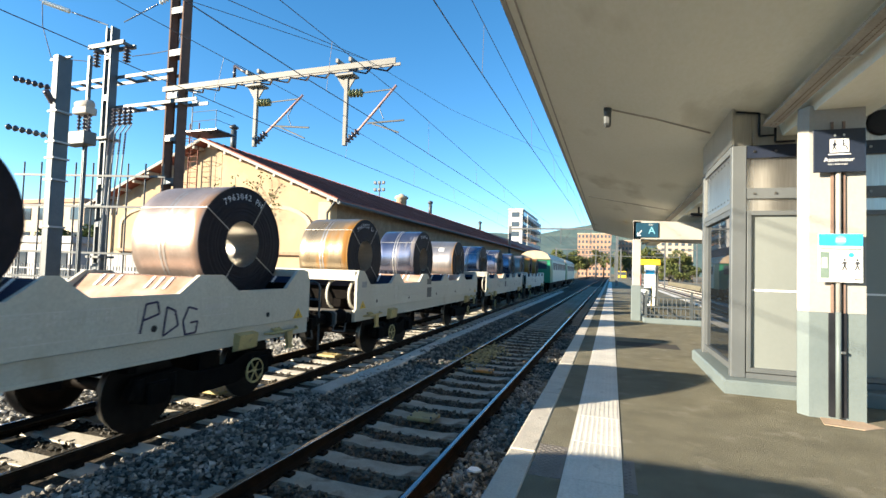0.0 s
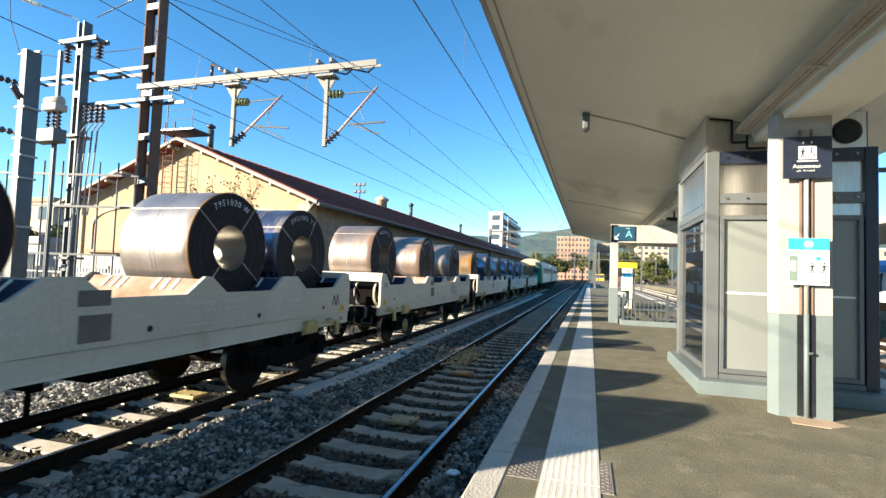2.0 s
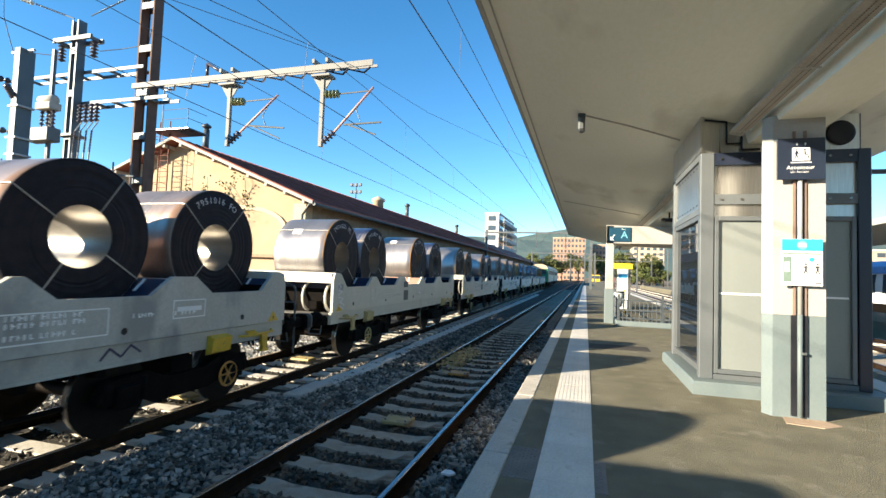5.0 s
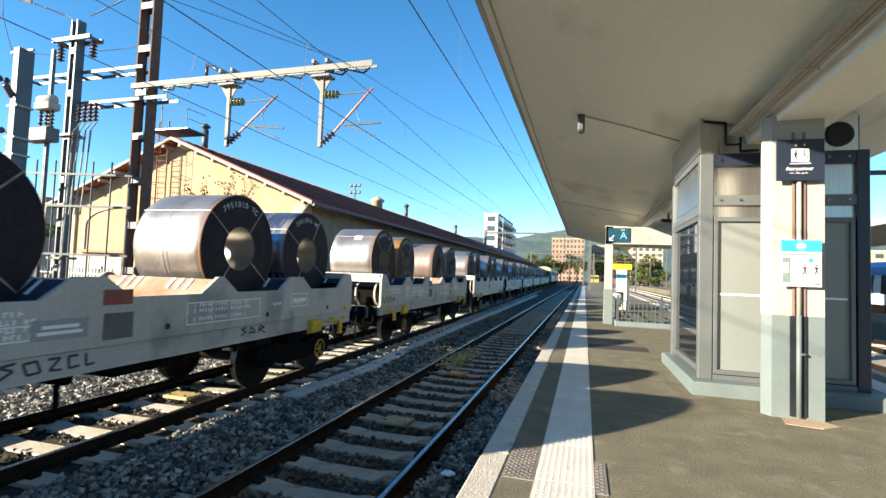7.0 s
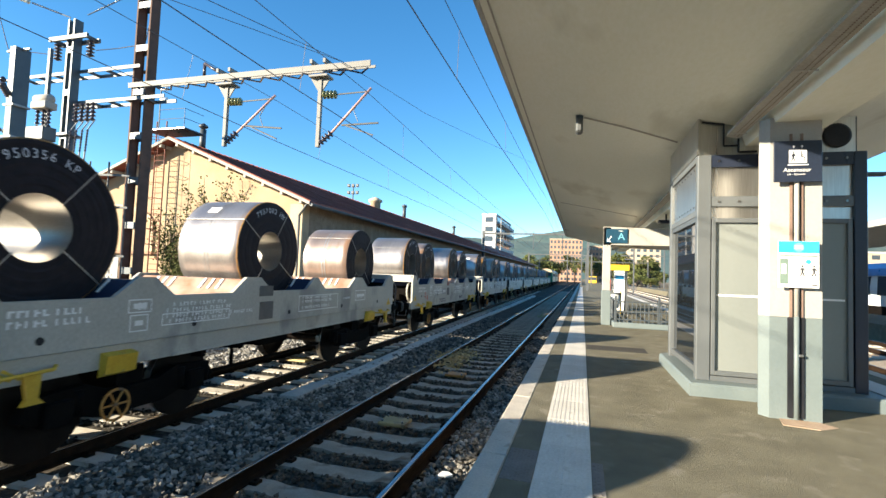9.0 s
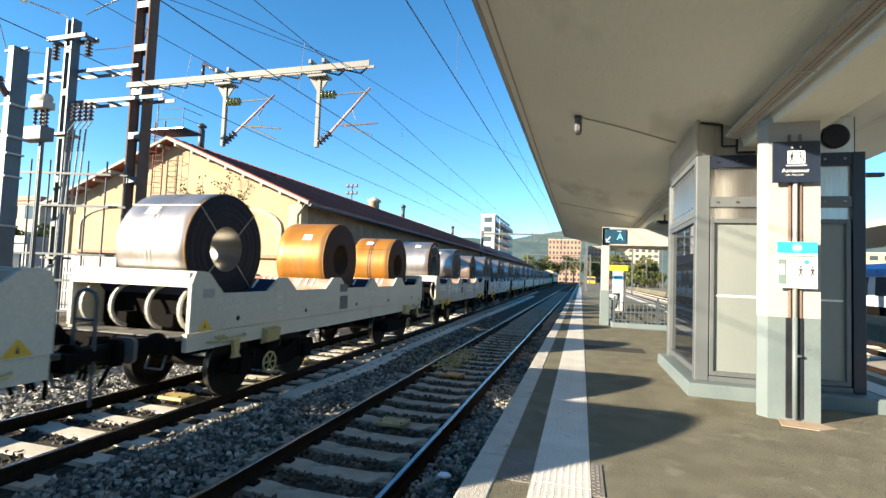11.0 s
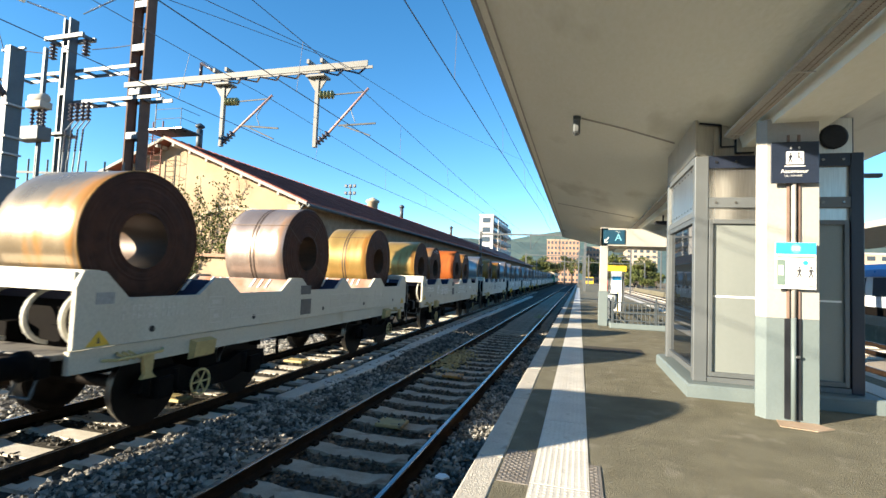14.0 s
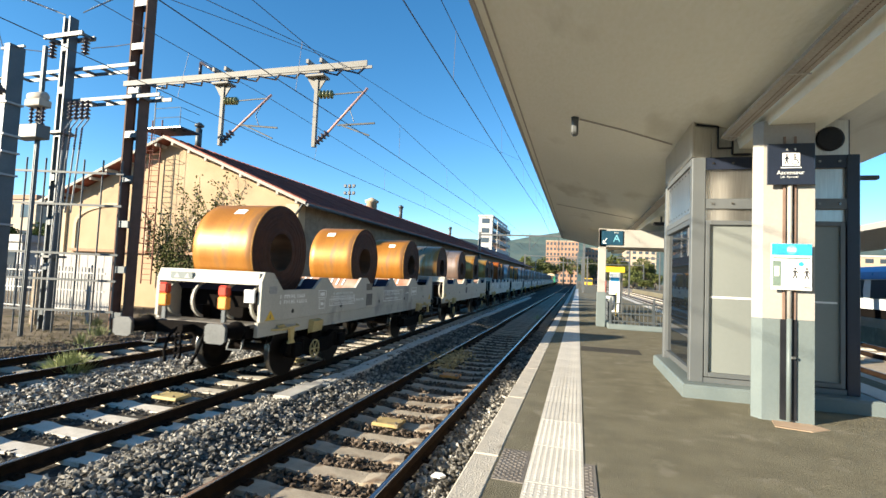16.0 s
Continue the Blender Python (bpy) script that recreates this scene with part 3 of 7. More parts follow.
def build_canopy():
    bm = bmesh.new()
    prism(bm, [(-1.13, 4.352), (1.9, 3.65), (2.8, 3.65), (6.1, 4.40), (6.1, 4.6), (2.8, 3.95), (1.9, 3.95), (-1.13, 4.62)], -9, 34.5, "y")
    tagged(part("ceiling", bm, CANOPY), "cream painted concrete canopy soffit with grime", kind="structure")
    bm = bmesh.new()
    prism(bm, [(-1.2, 4.37), (-1.132, 4.345), (-1.132, 4.62), (-1.2, 4.64)], -9, 34.55, "y")
    tagged(part("trim", bm, CANOPY_DARK), "stained concrete canopy edge", kind="structure")
    bm = bmesh.new()
    for dx in (0.16,):
        z = 4.09 + 0.232 * (1.2 - dx)
        prism(bm, [(-1.2 + dx, z - 0.012), (-1.18 + dx, z - 0.017), (-1.18 + dx, z + 0.01), (-1.2 + dx, z + 0.01)], -9, 34.5, "y")
    tagged(part("drip_trim", bm, CANOPY_DARK), "drip groove along the canopy edge", kind="structure")
    bm = bmesh.new()
    prism(bm, [(2.07, 3.35), (2.68, 3.35), (2.72, 3.66), (1.98, 3.66)], -9, 34, "y")
    tagged(part("canopy_beam", bm, CANOPY), "cream concrete beam along the canopy", "beam", kind="structure")
    tray = thing("light_tray", (0, 0, 0), "cream metal cable tray with a perforated cover", "cable tray")
    bm = bmesh.new()
    prism(bm, [(1.80, 3.455), (1.95, 3.42), (1.965, 3.49), (1.815, 3.51)], -9, 7.15, "y")
    part("tray_body", bm, TRIM_WHITE, tray)
    for row in (1.87, 1.91):
        bm = bmesh.new()
        for k in range(230):
            y = 0.2 + 0.03 * k
            z = 3.455 - (row - 1.80) * 0.23 - 0.003
            box(bm, row - 0.004, row + 0.004, y, y + 0.014, z - 0.002, z + 0.002)
        tagged(part("perforation", bm, GROOVE_BROWN, tray), kind="stuff")
    bm = bmesh.new()
    prism(bm, [(1.80, 3.455), (1.95, 3.42), (1.965, 3.49), (1.815, 3.51)], 8.9, 34, "y")
    part("tray_body", bm, TRIM_WHITE, tray)
    for y in (4.95, 6.9):
        bm = bmesh.new()
        box(bm, 1.79, 1.97, y - 0.008, y + 0.008, 3.41, 3.42)
        part("bracket", bm, CANOPY_DARK, tray)
    lamp = thing("ceiling_light", (-0.12, 7.98, 4.12), "small grey wall lantern fixed under the canopy", "light")
    bm = bmesh.new()
    box(bm, -0.06, 0.06, -0.05, 0.05, -0.06, 0, 0.01)
    part("base", bm, GALV, lamp)
    bm = bmesh.new()
    box(bm, -0.055, 0.055, -0.11, 0.09, -0.30, -0.06, 0.03)
    part("housing", bm, GALV_PALE, lamp)
    bm = bmesh.new()
    pipe(bm, [(-0.05, 8.0, 4.09), (0.6, 8.15, 3.94), (1.42, 8.46, 3.75)], 0.014)
    single("conduit", bm, CANOPY_DARK, "thin painted conduit under the canopy", "conduit")
    bm = bmesh.new()
    pipe(bm, [(-0.85, 18.3, 4.28), (0.4, 18.0, 3.99), (1.75, 17.7, 3.675)], 0.014)
    single("conduit", bm, CANOPY_DARK, "thin painted conduit under the canopy", "conduit")
    for y in (13.2,):
        bm = bmesh.new()
        box(bm, 2.2, 2.62, y - 0.2, y + 0.2, 0, 3.35, 0.06)
        single("canopy_post", bm, WHITE, "white painted concrete canopy post", "post", "canopy posts")
    bm = bmesh.new()
    box(bm, 1.98, 2.40, 14.4, 14.6, 3.08, 3.18, 0.02)
    box(bm, 2.17, 2.21, 14.48, 14.52, 3.18, 3.36)
    single("spotlight", bm, BLACK, "black spotlight hung under the canopy", "light")
    bm = bmesh.new()
    box(bm, 3.6, 5.0, 10.0, 10.12, 3.45, 3.52, 0.01)
    box(bm, 4.25, 4.29, 10.04, 10.08, 3.52, 4.05)
    single("tube_light", bm, GALV_PALE, "grey fluorescent tube light under the canopy", "light")


def build_post():
    p = thing("platform_post", (2.18, 6.40, 0), "white octagonal concrete canopy post with a blue-grey base", "post")
    oct_ = [(-0.235, -0.03), (-0.16, -0.14), (0.34, -0.16), (0.36, 0.34), (-0.12, 0.36), (-0.15, 0.22)]
    bm = bmesh.new()
    prism(bm, oct_, 1.13, 3.40, "z")
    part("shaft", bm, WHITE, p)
    bm = bmesh.new()
    prism(bm, oct_, 0, 1.128, "z")
    part("base", bm, POST_GREY, p, "blue-grey painted base")
    for dx in (0.01, 0.115):
        bm = bmesh.new()
        box(bm, dx, dx + 0.052, -0.172, -0.152, 0.03, 1.128)
        part("cable_groove", bm, BLACK, p)
        bm = bmesh.new()
        box(bm, dx + 0.018, dx + 0.042, -0.172, -0.152, 1.131, 3.2)
        part("cable_groove", bm, GROOVE_BROWN, p, "brown painted groove")
    bm = bmesh.new()
    tube(bm, (0.088, -0.185, 0.03), (0.088, -0.185, 1.14), 0.026, 10)
    part("conduit", bm, POST_GREY, p)
    bm = bmesh.new()
    tube(bm, (0.088, -0.185, 1.14), (0.088, -0.185, 3.1), 0.024, 10)
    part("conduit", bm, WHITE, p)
    bm = bmesh.new()
    box(bm, 0.10, 0.15, -0.215, -0.18, 0.70, 0.73, 0.008)
    part("pipe_clip", bm, GALV_PALE, p)
    bm = bmesh.new()
    prism(bm, [(-0.12, -0.42), (0.2, -0.48), (0.42, -0.32), (0.3, -0.14), (-0.06, -0.14)], 0.0, 0.006, "z")
    part("mortar_patch", bm, surf("bare_mortar", (0.34, 0.24, 0.16), (0.42, 0.31, 0.22), 6, 0.95, bump=0.4, fine=60), p)
    # the lift sign and the notice below it
    s = thing("lift_sign", (2.26, 6.185, 2.87), "dark navy lift sign with white pictograms and lettering", "sign")
    bm = bmesh.new()
    box(bm, -0.232, 0.232, -0.02, 0.0, -0.233, 0.233, 0.004)
    part("panel", bm, SIGN_AND_SHADE_NAVY, s)
    bm = bmesh.new()
    words(bm, "Ascenseur", (-0.14, -0.0225, -0.118), (1, 0, 0), (0, 0, 1), 0.046)
    part("lettering", bm, PRINT_WHITE, s)
    bm = bmesh.new()
    words(bm, "Lift - Fahrstuhl", (-0.10, -0.0225, -0.157), (1, 0, 0), (0, 0, 1), 0.021)
    part("lettering_small", bm, PRINT_WHITE, s)
    bm = bmesh.new()
    box(bm, -0.10, 0.10, -0.0225, -0.020, -0.046, -0.036)
    part("rule", bm, PRINT_WHITE, s)
    bm = bmesh.new()
    box(bm, -0.085, 0.085, -0.023, -0.020, -0.02, 0.125, 0.001)
    pg = part("pictogram", bm, PRINT_WHITE, s, "white rounded pictogram field")
    bm = bmesh.new()
    # a walking figure
    tube(bm, (-0.042, -0.0245, 0.103), (-0.042, -0.0232, 0.103), 0.011, 10)
    for a, b, w in (((-0.042, 0.088), (-0.046, 0.045), 0.022), ((-0.046, 0.05), (-0.064, -0.008), 0.011), ((-0.046, 0.05), (-0.026, -0.008), 0.011), ((-0.042, 0.084), (-0.066, 0.055), 0.009), ((-0.042, 0.084), (-0.020, 0.052), 0.009)):
        bar(bm, (a[0], -0.0238, a[1]), (b[0], -0.0238, b[1]), 0.0014, w)
    # a figure in a wheelchair
    tube(bm, (0.034, -0.0245, 0.103), (0.034, -0.0232, 0.103), 0.011, 10)
    for a, b, w in (((0.034, 0.09), (0.036, 0.045), 0.013), ((0.036, 0.048), (0.060, 0.045), 0.011), ((0.060, 0.045), (0.070, 0.005), 0.011), ((0.036, 0.07), (0.056, 0.068), 0.008)):
        bar(bm, (a[0], -0.0238, a[1]), (b[0], -0.0238, b[1]), 0.0014, w)
    ring_ = [(0.036 + 0.032 * math.cos(radians(q)), -0.0238, 0.022 + 0.032 * math.sin(radians(q))) for q in range(110, 375, 24)]
    for a, b in zip(ring_, ring_[1:]):
        bar(bm, a, b, 0.0014, 0.007)
    part("pictogram_shape", bm, SIGN_AND_SHADE_NAVY, pg)
    for cx, up in ((-0.04, -1), (0.04, 1)):
        bm = bmesh.new()
        prism(bm, [(cx - 0.014, 0.165), (cx + 0.014, 0.165), (cx, 0.165 + up * 0.016)], -0.0225, -0.020, "y")
        box(bm, cx - 0.004, cx + 0.004, -0.0225, -0.020, 0.15, 0.18)
        part("arrow", bm, PRINT_WHITE, s)
    n = thing("notice", (2.27, 6.185, 1.72), "white and blue distancing notice fixed to the post", "notice")
    bm = bmesh.new()
    box(bm, -0.195, 0.195, -0.016, 0, -0.26, 0.255, 0.003)
    part("sheet", bm, PRINT_WHITE, n)
    bm = bmesh.new()
    box(bm, -0.193, 0.193, -0.0185, -0.016, 0.125, 0.253)
    hd = part("header", bm, SIGN_BLUE, n, "bright blue header")
    bm = bmesh.new()
    lathe(bm, (0, -0.020, 0.187), (0, 1, 0), [(0, 0.05), (0.0014, 0.05)], 20)
    part("emblem", bm, PRINT_BLUE, hd)
    for z in (0.20, 0.185, 0.17):
        bm = bmesh.new()
        box(bm, -0.04, 0.04, -0.0215, -0.0201, z, z + 0.006)
        part("text_bar", bm, PRINT_WHITE, hd)
    bm = bmesh.new()
    box(bm, -0.18, -0.10, -0.0185, -0.016, -0.22, 0.06)
    gp = part("text_panel", bm, PRINT_GREEN, n, "grey-green text panel")
    bm = bmesh.new()
    box(bm, -0.165, -0.12, -0.020, -0.0186, -0.11, 0.0)
    part("text_block", bm, PRINT_WHITE, gp)
    for cx in (0.035, 0.145):
        bm = bmesh.new()
        lathe(bm, (cx, -0.0185, -0.022), (0, 1, 0), [(0, 0.012), (0.002, 0.012)], 12)
        prism(bm, [(cx - 0.014, -0.04), (cx + 0.014, -0.04), (cx + 0.008, -0.085), (cx + 0.024, -0.13), (cx + 0.011, -0.132), (cx, -0.092), (cx - 0.013, -0.132), (cx - 0.026, -0.13), (cx - 0.009, -0.085)], -0.0185, -0.016, "y")
        for q in (-1, 1):
            bar(bm, (cx + q * 0.012, -0.0172, -0.045), (cx + q * 0.03, -0.0172, -0.078), 0.0022, 0.008)
        part("pictogram", bm, PRINT_DARK, n)
    bm = bmesh.new()
    lathe(bm, (0.092, -0.0185, 0.03), (0, 1, 0), [(0, 0.026), (0.002, 0.026)], 14)
    part("distance_dot", bm, SIGN_BLUE, n)
    bm = bmesh.new()
    box(bm, 0.12, 0.18, -0.0185, -0.016, -0.235, -0.222)
    part("text_bar", bm, PRINT_DARK, n)
    bm = bmesh.new()
    box(bm, -0.18, 0.18, -0.0185, -0.016, 0.085, 0.10)
    part("text_bar", bm, PRINT_GREEN, n)


def build_lift():
    L = thing("lift_shaft", (0, 0, 0), "grey steel lift tower with a panelled door and dark glass", "lift")
    x0, x1, y0, y1 = 1.48, 3.42, 7.25, 9.45
    bm = bmesh.new()
    prism(bm, [(1.36, 7.0), (3.58, 7.0), (3.58, 9.75), (1.50, 9.75), (1.36, 9.6)], 0, 0.17, "z")
    bmesh.ops.bevel(bm, geom=[e for e in bm.edges if min(v.co.z for v in e.verts) > 0.1], offset=0.025, segments=1, affect="EDGES")
    part("plinth", bm, POST_GREY, L, "blue-grey painted concrete plinth")
    # right posts are navy: shade put into the grey frame's colour
    for x, y in ((x0, y0), (x1 - 0.14, y0), (x0, y1 - 0.14), (x1 - 0.14, y1 - 0.14)):
        bm = bmesh.new()
        box(bm, x, x + (0.17 if x == x0 else 0.14), y, y + 0.14, 0.17, 3.23, 0.008)
        part("corner_post", bm, LIFT_GREY if x == x0 else SIGN_AND_SHADE_NAVY, L)
    # the top rail's shadow is painted in as navy
    for z0, z1, mat_ in ((3.06, 3.23, SIGN_AND_SHADE_NAVY), (2.52, 2.66, LIFT_GREY), (0.17, 0.24, LIFT_GREY)):
        bm = bmesh.new()
        box(bm, x0 + 0.17, x1 - 0.14, y0 + 0.01, y0 + 0.10, z0, z1, 0.004)
        r = part("rail", bm, mat_, L)
        if z0 > 1:
            for bx in (1.74, 1.98, 2.98, 3.2):
                bm = bmesh.new()
                tube(bm, (bx, y0 + 0.012, (z0 + z1) / 2), (bx, y0 - 0.006, (z0 + z1) / 2), 0.016, 8)
                part("bolt", bm, BARE, r)
    for z0, z1 in ((2.66, 3.06), (2.36, 2.52), (3.23, 3.70)):
        bm = bmesh.new()
        box(bm, x0 + (0.032 if z0 > 3.2 else 0.12), x1 - 0.1, y0 + 0.06, y0 + 0.09, z0, z1)
        part("steel_panel", bm, STEEL, L, "brushed stainless steel panel")
    bm = bmesh.new()
    box(bm, x0 + 0.0, x0 + 0.03, y0 + 0.02, y1 - 0.02, 3.25, 3.76)
    part("steel_panel", bm, STEEL, L, "brushed stainless steel panel")
    bm = bmesh.new()
    for z in (2.40, 3.16):
        box(bm, x0 + 0.01, x0 + 0.09, y0 + 0.14, y1 - 0.14, z, z + 0.09, 0.004)
    part("side_rail", bm, LIFT_GREY, L)
    bm = bmesh.new()
    box(bm, x0 + 0.04, x0 + 0.07, y0 + 0.14, y1 - 0.14, 2.49, 3.16)
    sp = part("side_panel", bm, STEEL, L, "riveted stainless side panel")
    bm = bmesh.new()
    for k in range(9):
        for z in (2.56, 3.10):
            yy = y0 + 0.2 + k * 0.215
            tube(bm, (x0 + 0.042, yy, z), (x0 + 0.03, yy, z), 0.012, 6)
    tagged(part("rivets", bm, BARE, sp), kind="stuff")
    # front door: two framed panels with a pale strip
    for dx0, dx1 in ((1.66, 3.26),):
        bm = bmesh.new()
        for a in (dx0, dx1 - 0.05):
            box(bm, a, a + 0.05, y0 + 0.0, y0 + 0.08, 0.25, 2.36, 0.004)
        box(bm, dx0 + 0.05, dx1 - 0.05, y0, y0 + 0.08, 2.30, 2.36, 0.004)
        box(bm, dx0 + 0.05, dx1 - 0.05, y0, y0 + 0.08, 0.25, 0.31, 0.004)
        part("door_frame", bm, LIFT_GREY, L)
        for a, b in ((dx0 + 0.05, 2.43), (2.44, dx1 - 0.05)):
            bm = bmesh.new()
            box(bm, a, b, y0 + 0.045, y0 + 0.075, 0.31, 2.30)
            d = part("door", bm, LIFT_DOOR, L, "grey-green painted door leaf")
            bm = bmesh.new()
            box(bm, a + 0.02, b - 0.02, y0 + 0.040, y0 + 0.046, 1.305, 1.33)
            part("safety_strip", bm, PRINT_WHITE, d)
    bm = bmesh.new()
    lathe(bm, (3.11, y0 + 0.05, 3.45), (0, -1, 0), [(0, 0.16), (0.02, 0.16), (0.03, 0.13)], 24)
    part("round_vent", bm, BLACK, L, "round black vent")
    bm = bmesh.new()
    box(bm, x0 + 0.06, x0 + 0.08, y0 + 0.2, y1 - 0.2, 0.32, 2.36)
    part("window", bm, DARK_GLASS, L, "dark reflective glass side")
    bm = bmesh.new()
    for z0, z1 in ((0.24, 0.32), (2.33, 2.40)):
        box(bm, x0 + 0.02, x0 + 0.1, y0 + 0.14, y1 - 0.14, z0, z1)
    for yy in (y0 + 0.14, y1 - 0.21):
        box(bm, x0 + 0.02, x0 + 0.1, yy, yy + 0.07, 0.32, 2.33)
    part("window_frame", bm, LIFT_GREY, L)
    for box_ in ((x1 - 0.1, x1 - 0.05, y0 + 0.14, y1 - 0.14, 0.17, 3.72), (x0 + 0.14, x1 - 0.14, y1 - 0.1, y1 - 0.06, 0.17, 3.72)):
        bm = bmesh.new()
        box(bm, *box_)
        part("back_panel", bm, SIGN_AND_SHADE_NAVY, L)
    bm = bmesh.new()
    pipe(bm, [(1.53, y0 + 0.03, 3.70), (1.80, y0 + 0.03, 3.66), (1.80, y0 + 0.03, 3.36), (1.98, y0 + 0.03, 3.36)], 0.012)
    pipe(bm, [(1.98, y0 + 0.03, 3.62), (1.98, y0 + 0.03, 3.27), (2.2, y0 + 0.03, 3.27)], 0.014)
    part("cable", bm, BLACK, L)


def build_stairs_portal():
    P = thing("stair_portal", (0, 0, 0), "white portal over the subway stairs with a blue letter sign", "stair entrance")
    bm = bmesh.new()
    box(bm, 0.62, 0.86, 16.5, 16.9, 1.12, 3.18, 0.01)
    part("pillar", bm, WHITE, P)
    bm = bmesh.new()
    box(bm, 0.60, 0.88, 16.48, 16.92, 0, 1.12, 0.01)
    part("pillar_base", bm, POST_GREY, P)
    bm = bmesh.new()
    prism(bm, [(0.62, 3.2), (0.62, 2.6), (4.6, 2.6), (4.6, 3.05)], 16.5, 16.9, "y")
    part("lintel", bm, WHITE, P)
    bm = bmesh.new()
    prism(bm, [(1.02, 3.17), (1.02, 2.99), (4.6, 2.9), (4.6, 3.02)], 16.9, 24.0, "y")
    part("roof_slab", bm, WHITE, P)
    bm = bmesh.new()
    box(bm, 0.92, 4.6, 15.8, 16.0, 0, 0.17, 0.02)
    box(bm, 0.92, 1.08, 16.0, 23.6, 0, 0.17, 0.02)
    part("plinth", bm, POST_GREY, P)
    s = part("sign_panel", (lambda b: (box(b, 0.70, 1.36, 16.46, 16.498, 2.66, 3.12, 0.004), b)[1])(bmesh.new()), SIGN_TEAL, P, "dark teal direction sign")
    bm = bmesh.new()
    words(bm, "A", (1.06, 16.456, 2.77), (1, 0, 0), (0, 0, 1), 0.23)
    part("lettering", bm, PRINT_BLUE, s, "pale blue letter")
    bm = bmesh.new()
    words(bm, "Voie", (1.08, 16.456, 3.035), (1, 0, 0), (0, 0, 1), 0.05)
    part("lettering_small", bm, PRINT_WHITE, s)
    bm = bmesh.new()
    bar(bm, (0.87, 16.455, 2.88), (0.77, 16.455, 2.74), 0.004, 0.022)
    prism(bm, [(0.74, 2.70), (0.85, 2.70), (0.85, 2.722), (0.762, 2.722), (0.762, 2.81), (0.74, 2.81)], 16.455, 16.459, "y")
    part("arrow", bm, PRINT_WHITE, s)
    R = thing("stair_railing", (0, 0, 0), "grey metal railing round the stairwell", "railing")
    bm = bmesh.new()
    for z in (0.26, 0.50, 0.80):
        bar(bm, (1.0, 15.9, z), (4.5, 15.9, z), 0.03, 0.04)
        bar(bm, (1.0, 15.9, z), (1.0, 23.5, z), 0.03, 0.04)
    part("rail", bm, GALV, R)
    bm = bmesh.new()
    tube(bm, (0, 0, 0.17), (0, 0, 0.78), 0.012, 6)
    me = mesh_of("baluster", bm, GALV)
    for k in range(29):
        share("baluster", me, R, pose(1.0 + 0.12 * k, 15.9, 0))
    for k in range(40):
        share("baluster", me, R, pose(1.0, 16.1 + 0.18 * k, 0))
    bm = bmesh.new()
    box(bm, -0.03, 0.03, -0.03, 0.03, 0.17, 0.98)
    me = mesh_of("post", bm, GALV)
    for x in (1.0, 2.25, 3.5):
        share("post", me, R, pose(x, 15.9, 0))
    # yellow ticket machine and clutter behind the stairs
    y = thing("yellow_machine", (1.55, 25.0, 0), "yellow and white ticket machine on the platform", "ticket machine")
    bm = bmesh.new()
    box(bm, -0.62, 0.62, -0.25, 0.25, 1.93, 2.2, 0.02)
    part("header", bm, surf("bright_yellow", (0.80, 0.50, 0.02), (0.86, 0.56, 0.04), 3, 0.4), y)
    bm = bmesh.new()
    box(bm, -0.08, 0.42, -0.22, 0.22, 0, 1.93, 0.02)
    part("body", bm, TRAIN_WHITE, y)
    for x in (-0.5, -0.2, 0.5):
        bm = bmesh.new()
        box(bm, x - 0.03, x + 0.03, -0.2, 0.2, 0, 1.93, 0.006)
        part("post", bm, GALV_PALE, y)
    bm = bmesh.new()
    box(bm, -0.47, -0.23, -0.19, -0.15, 0.95, 1.5)
    part("front_panel", bm, RED, y)
    bm = bmesh.new()
    box(bm, -0.02, 0.36, -0.235, -0.221, 1.5, 1.68)
    part("screen", bm, SIGN_BLUE, y)
    b = thing("waste_bin", (1.35, 22.0, 0), "transparent bag waste bin on the platform", "bin")
    bm = bmesh.new()
    lathe(bm, (0, 0, 0.25), (0, 0, 1), [(0, 0.16), (0.3, 0.21), (0.62, 0.22)], 12)
    part("bag", bm, surf("grey_bag", (0.40, 0.42, 0.40), (0.5, 0.52, 0.5), 6, 0.5), b)
    bm = bmesh.new()
    lathe(bm, (0, 0, 0.86), (0, 0, 1), [(0, 0.24), (0.06, 0.24)], 14)
    part("lid", bm, GALV, b)
    bm = bmesh.new()
    tube(bm, (0.24, 0, 0), (0.24, 0, 1.0), 0.03, 8)
    part("pole", bm, YELLOW, b)

# ---- the coil train ----
PITCH, PANEL = 12.04, 10.3
SLOTS = (1.18, 3.12, 5.18, 7.0, 9.1)
SKEW = 0.97


def place_of_train(t):
    """Distance of the last wagon's rear panel along the track."""
    return -111.42 + 7.167 * t + 0.0142 * t * t


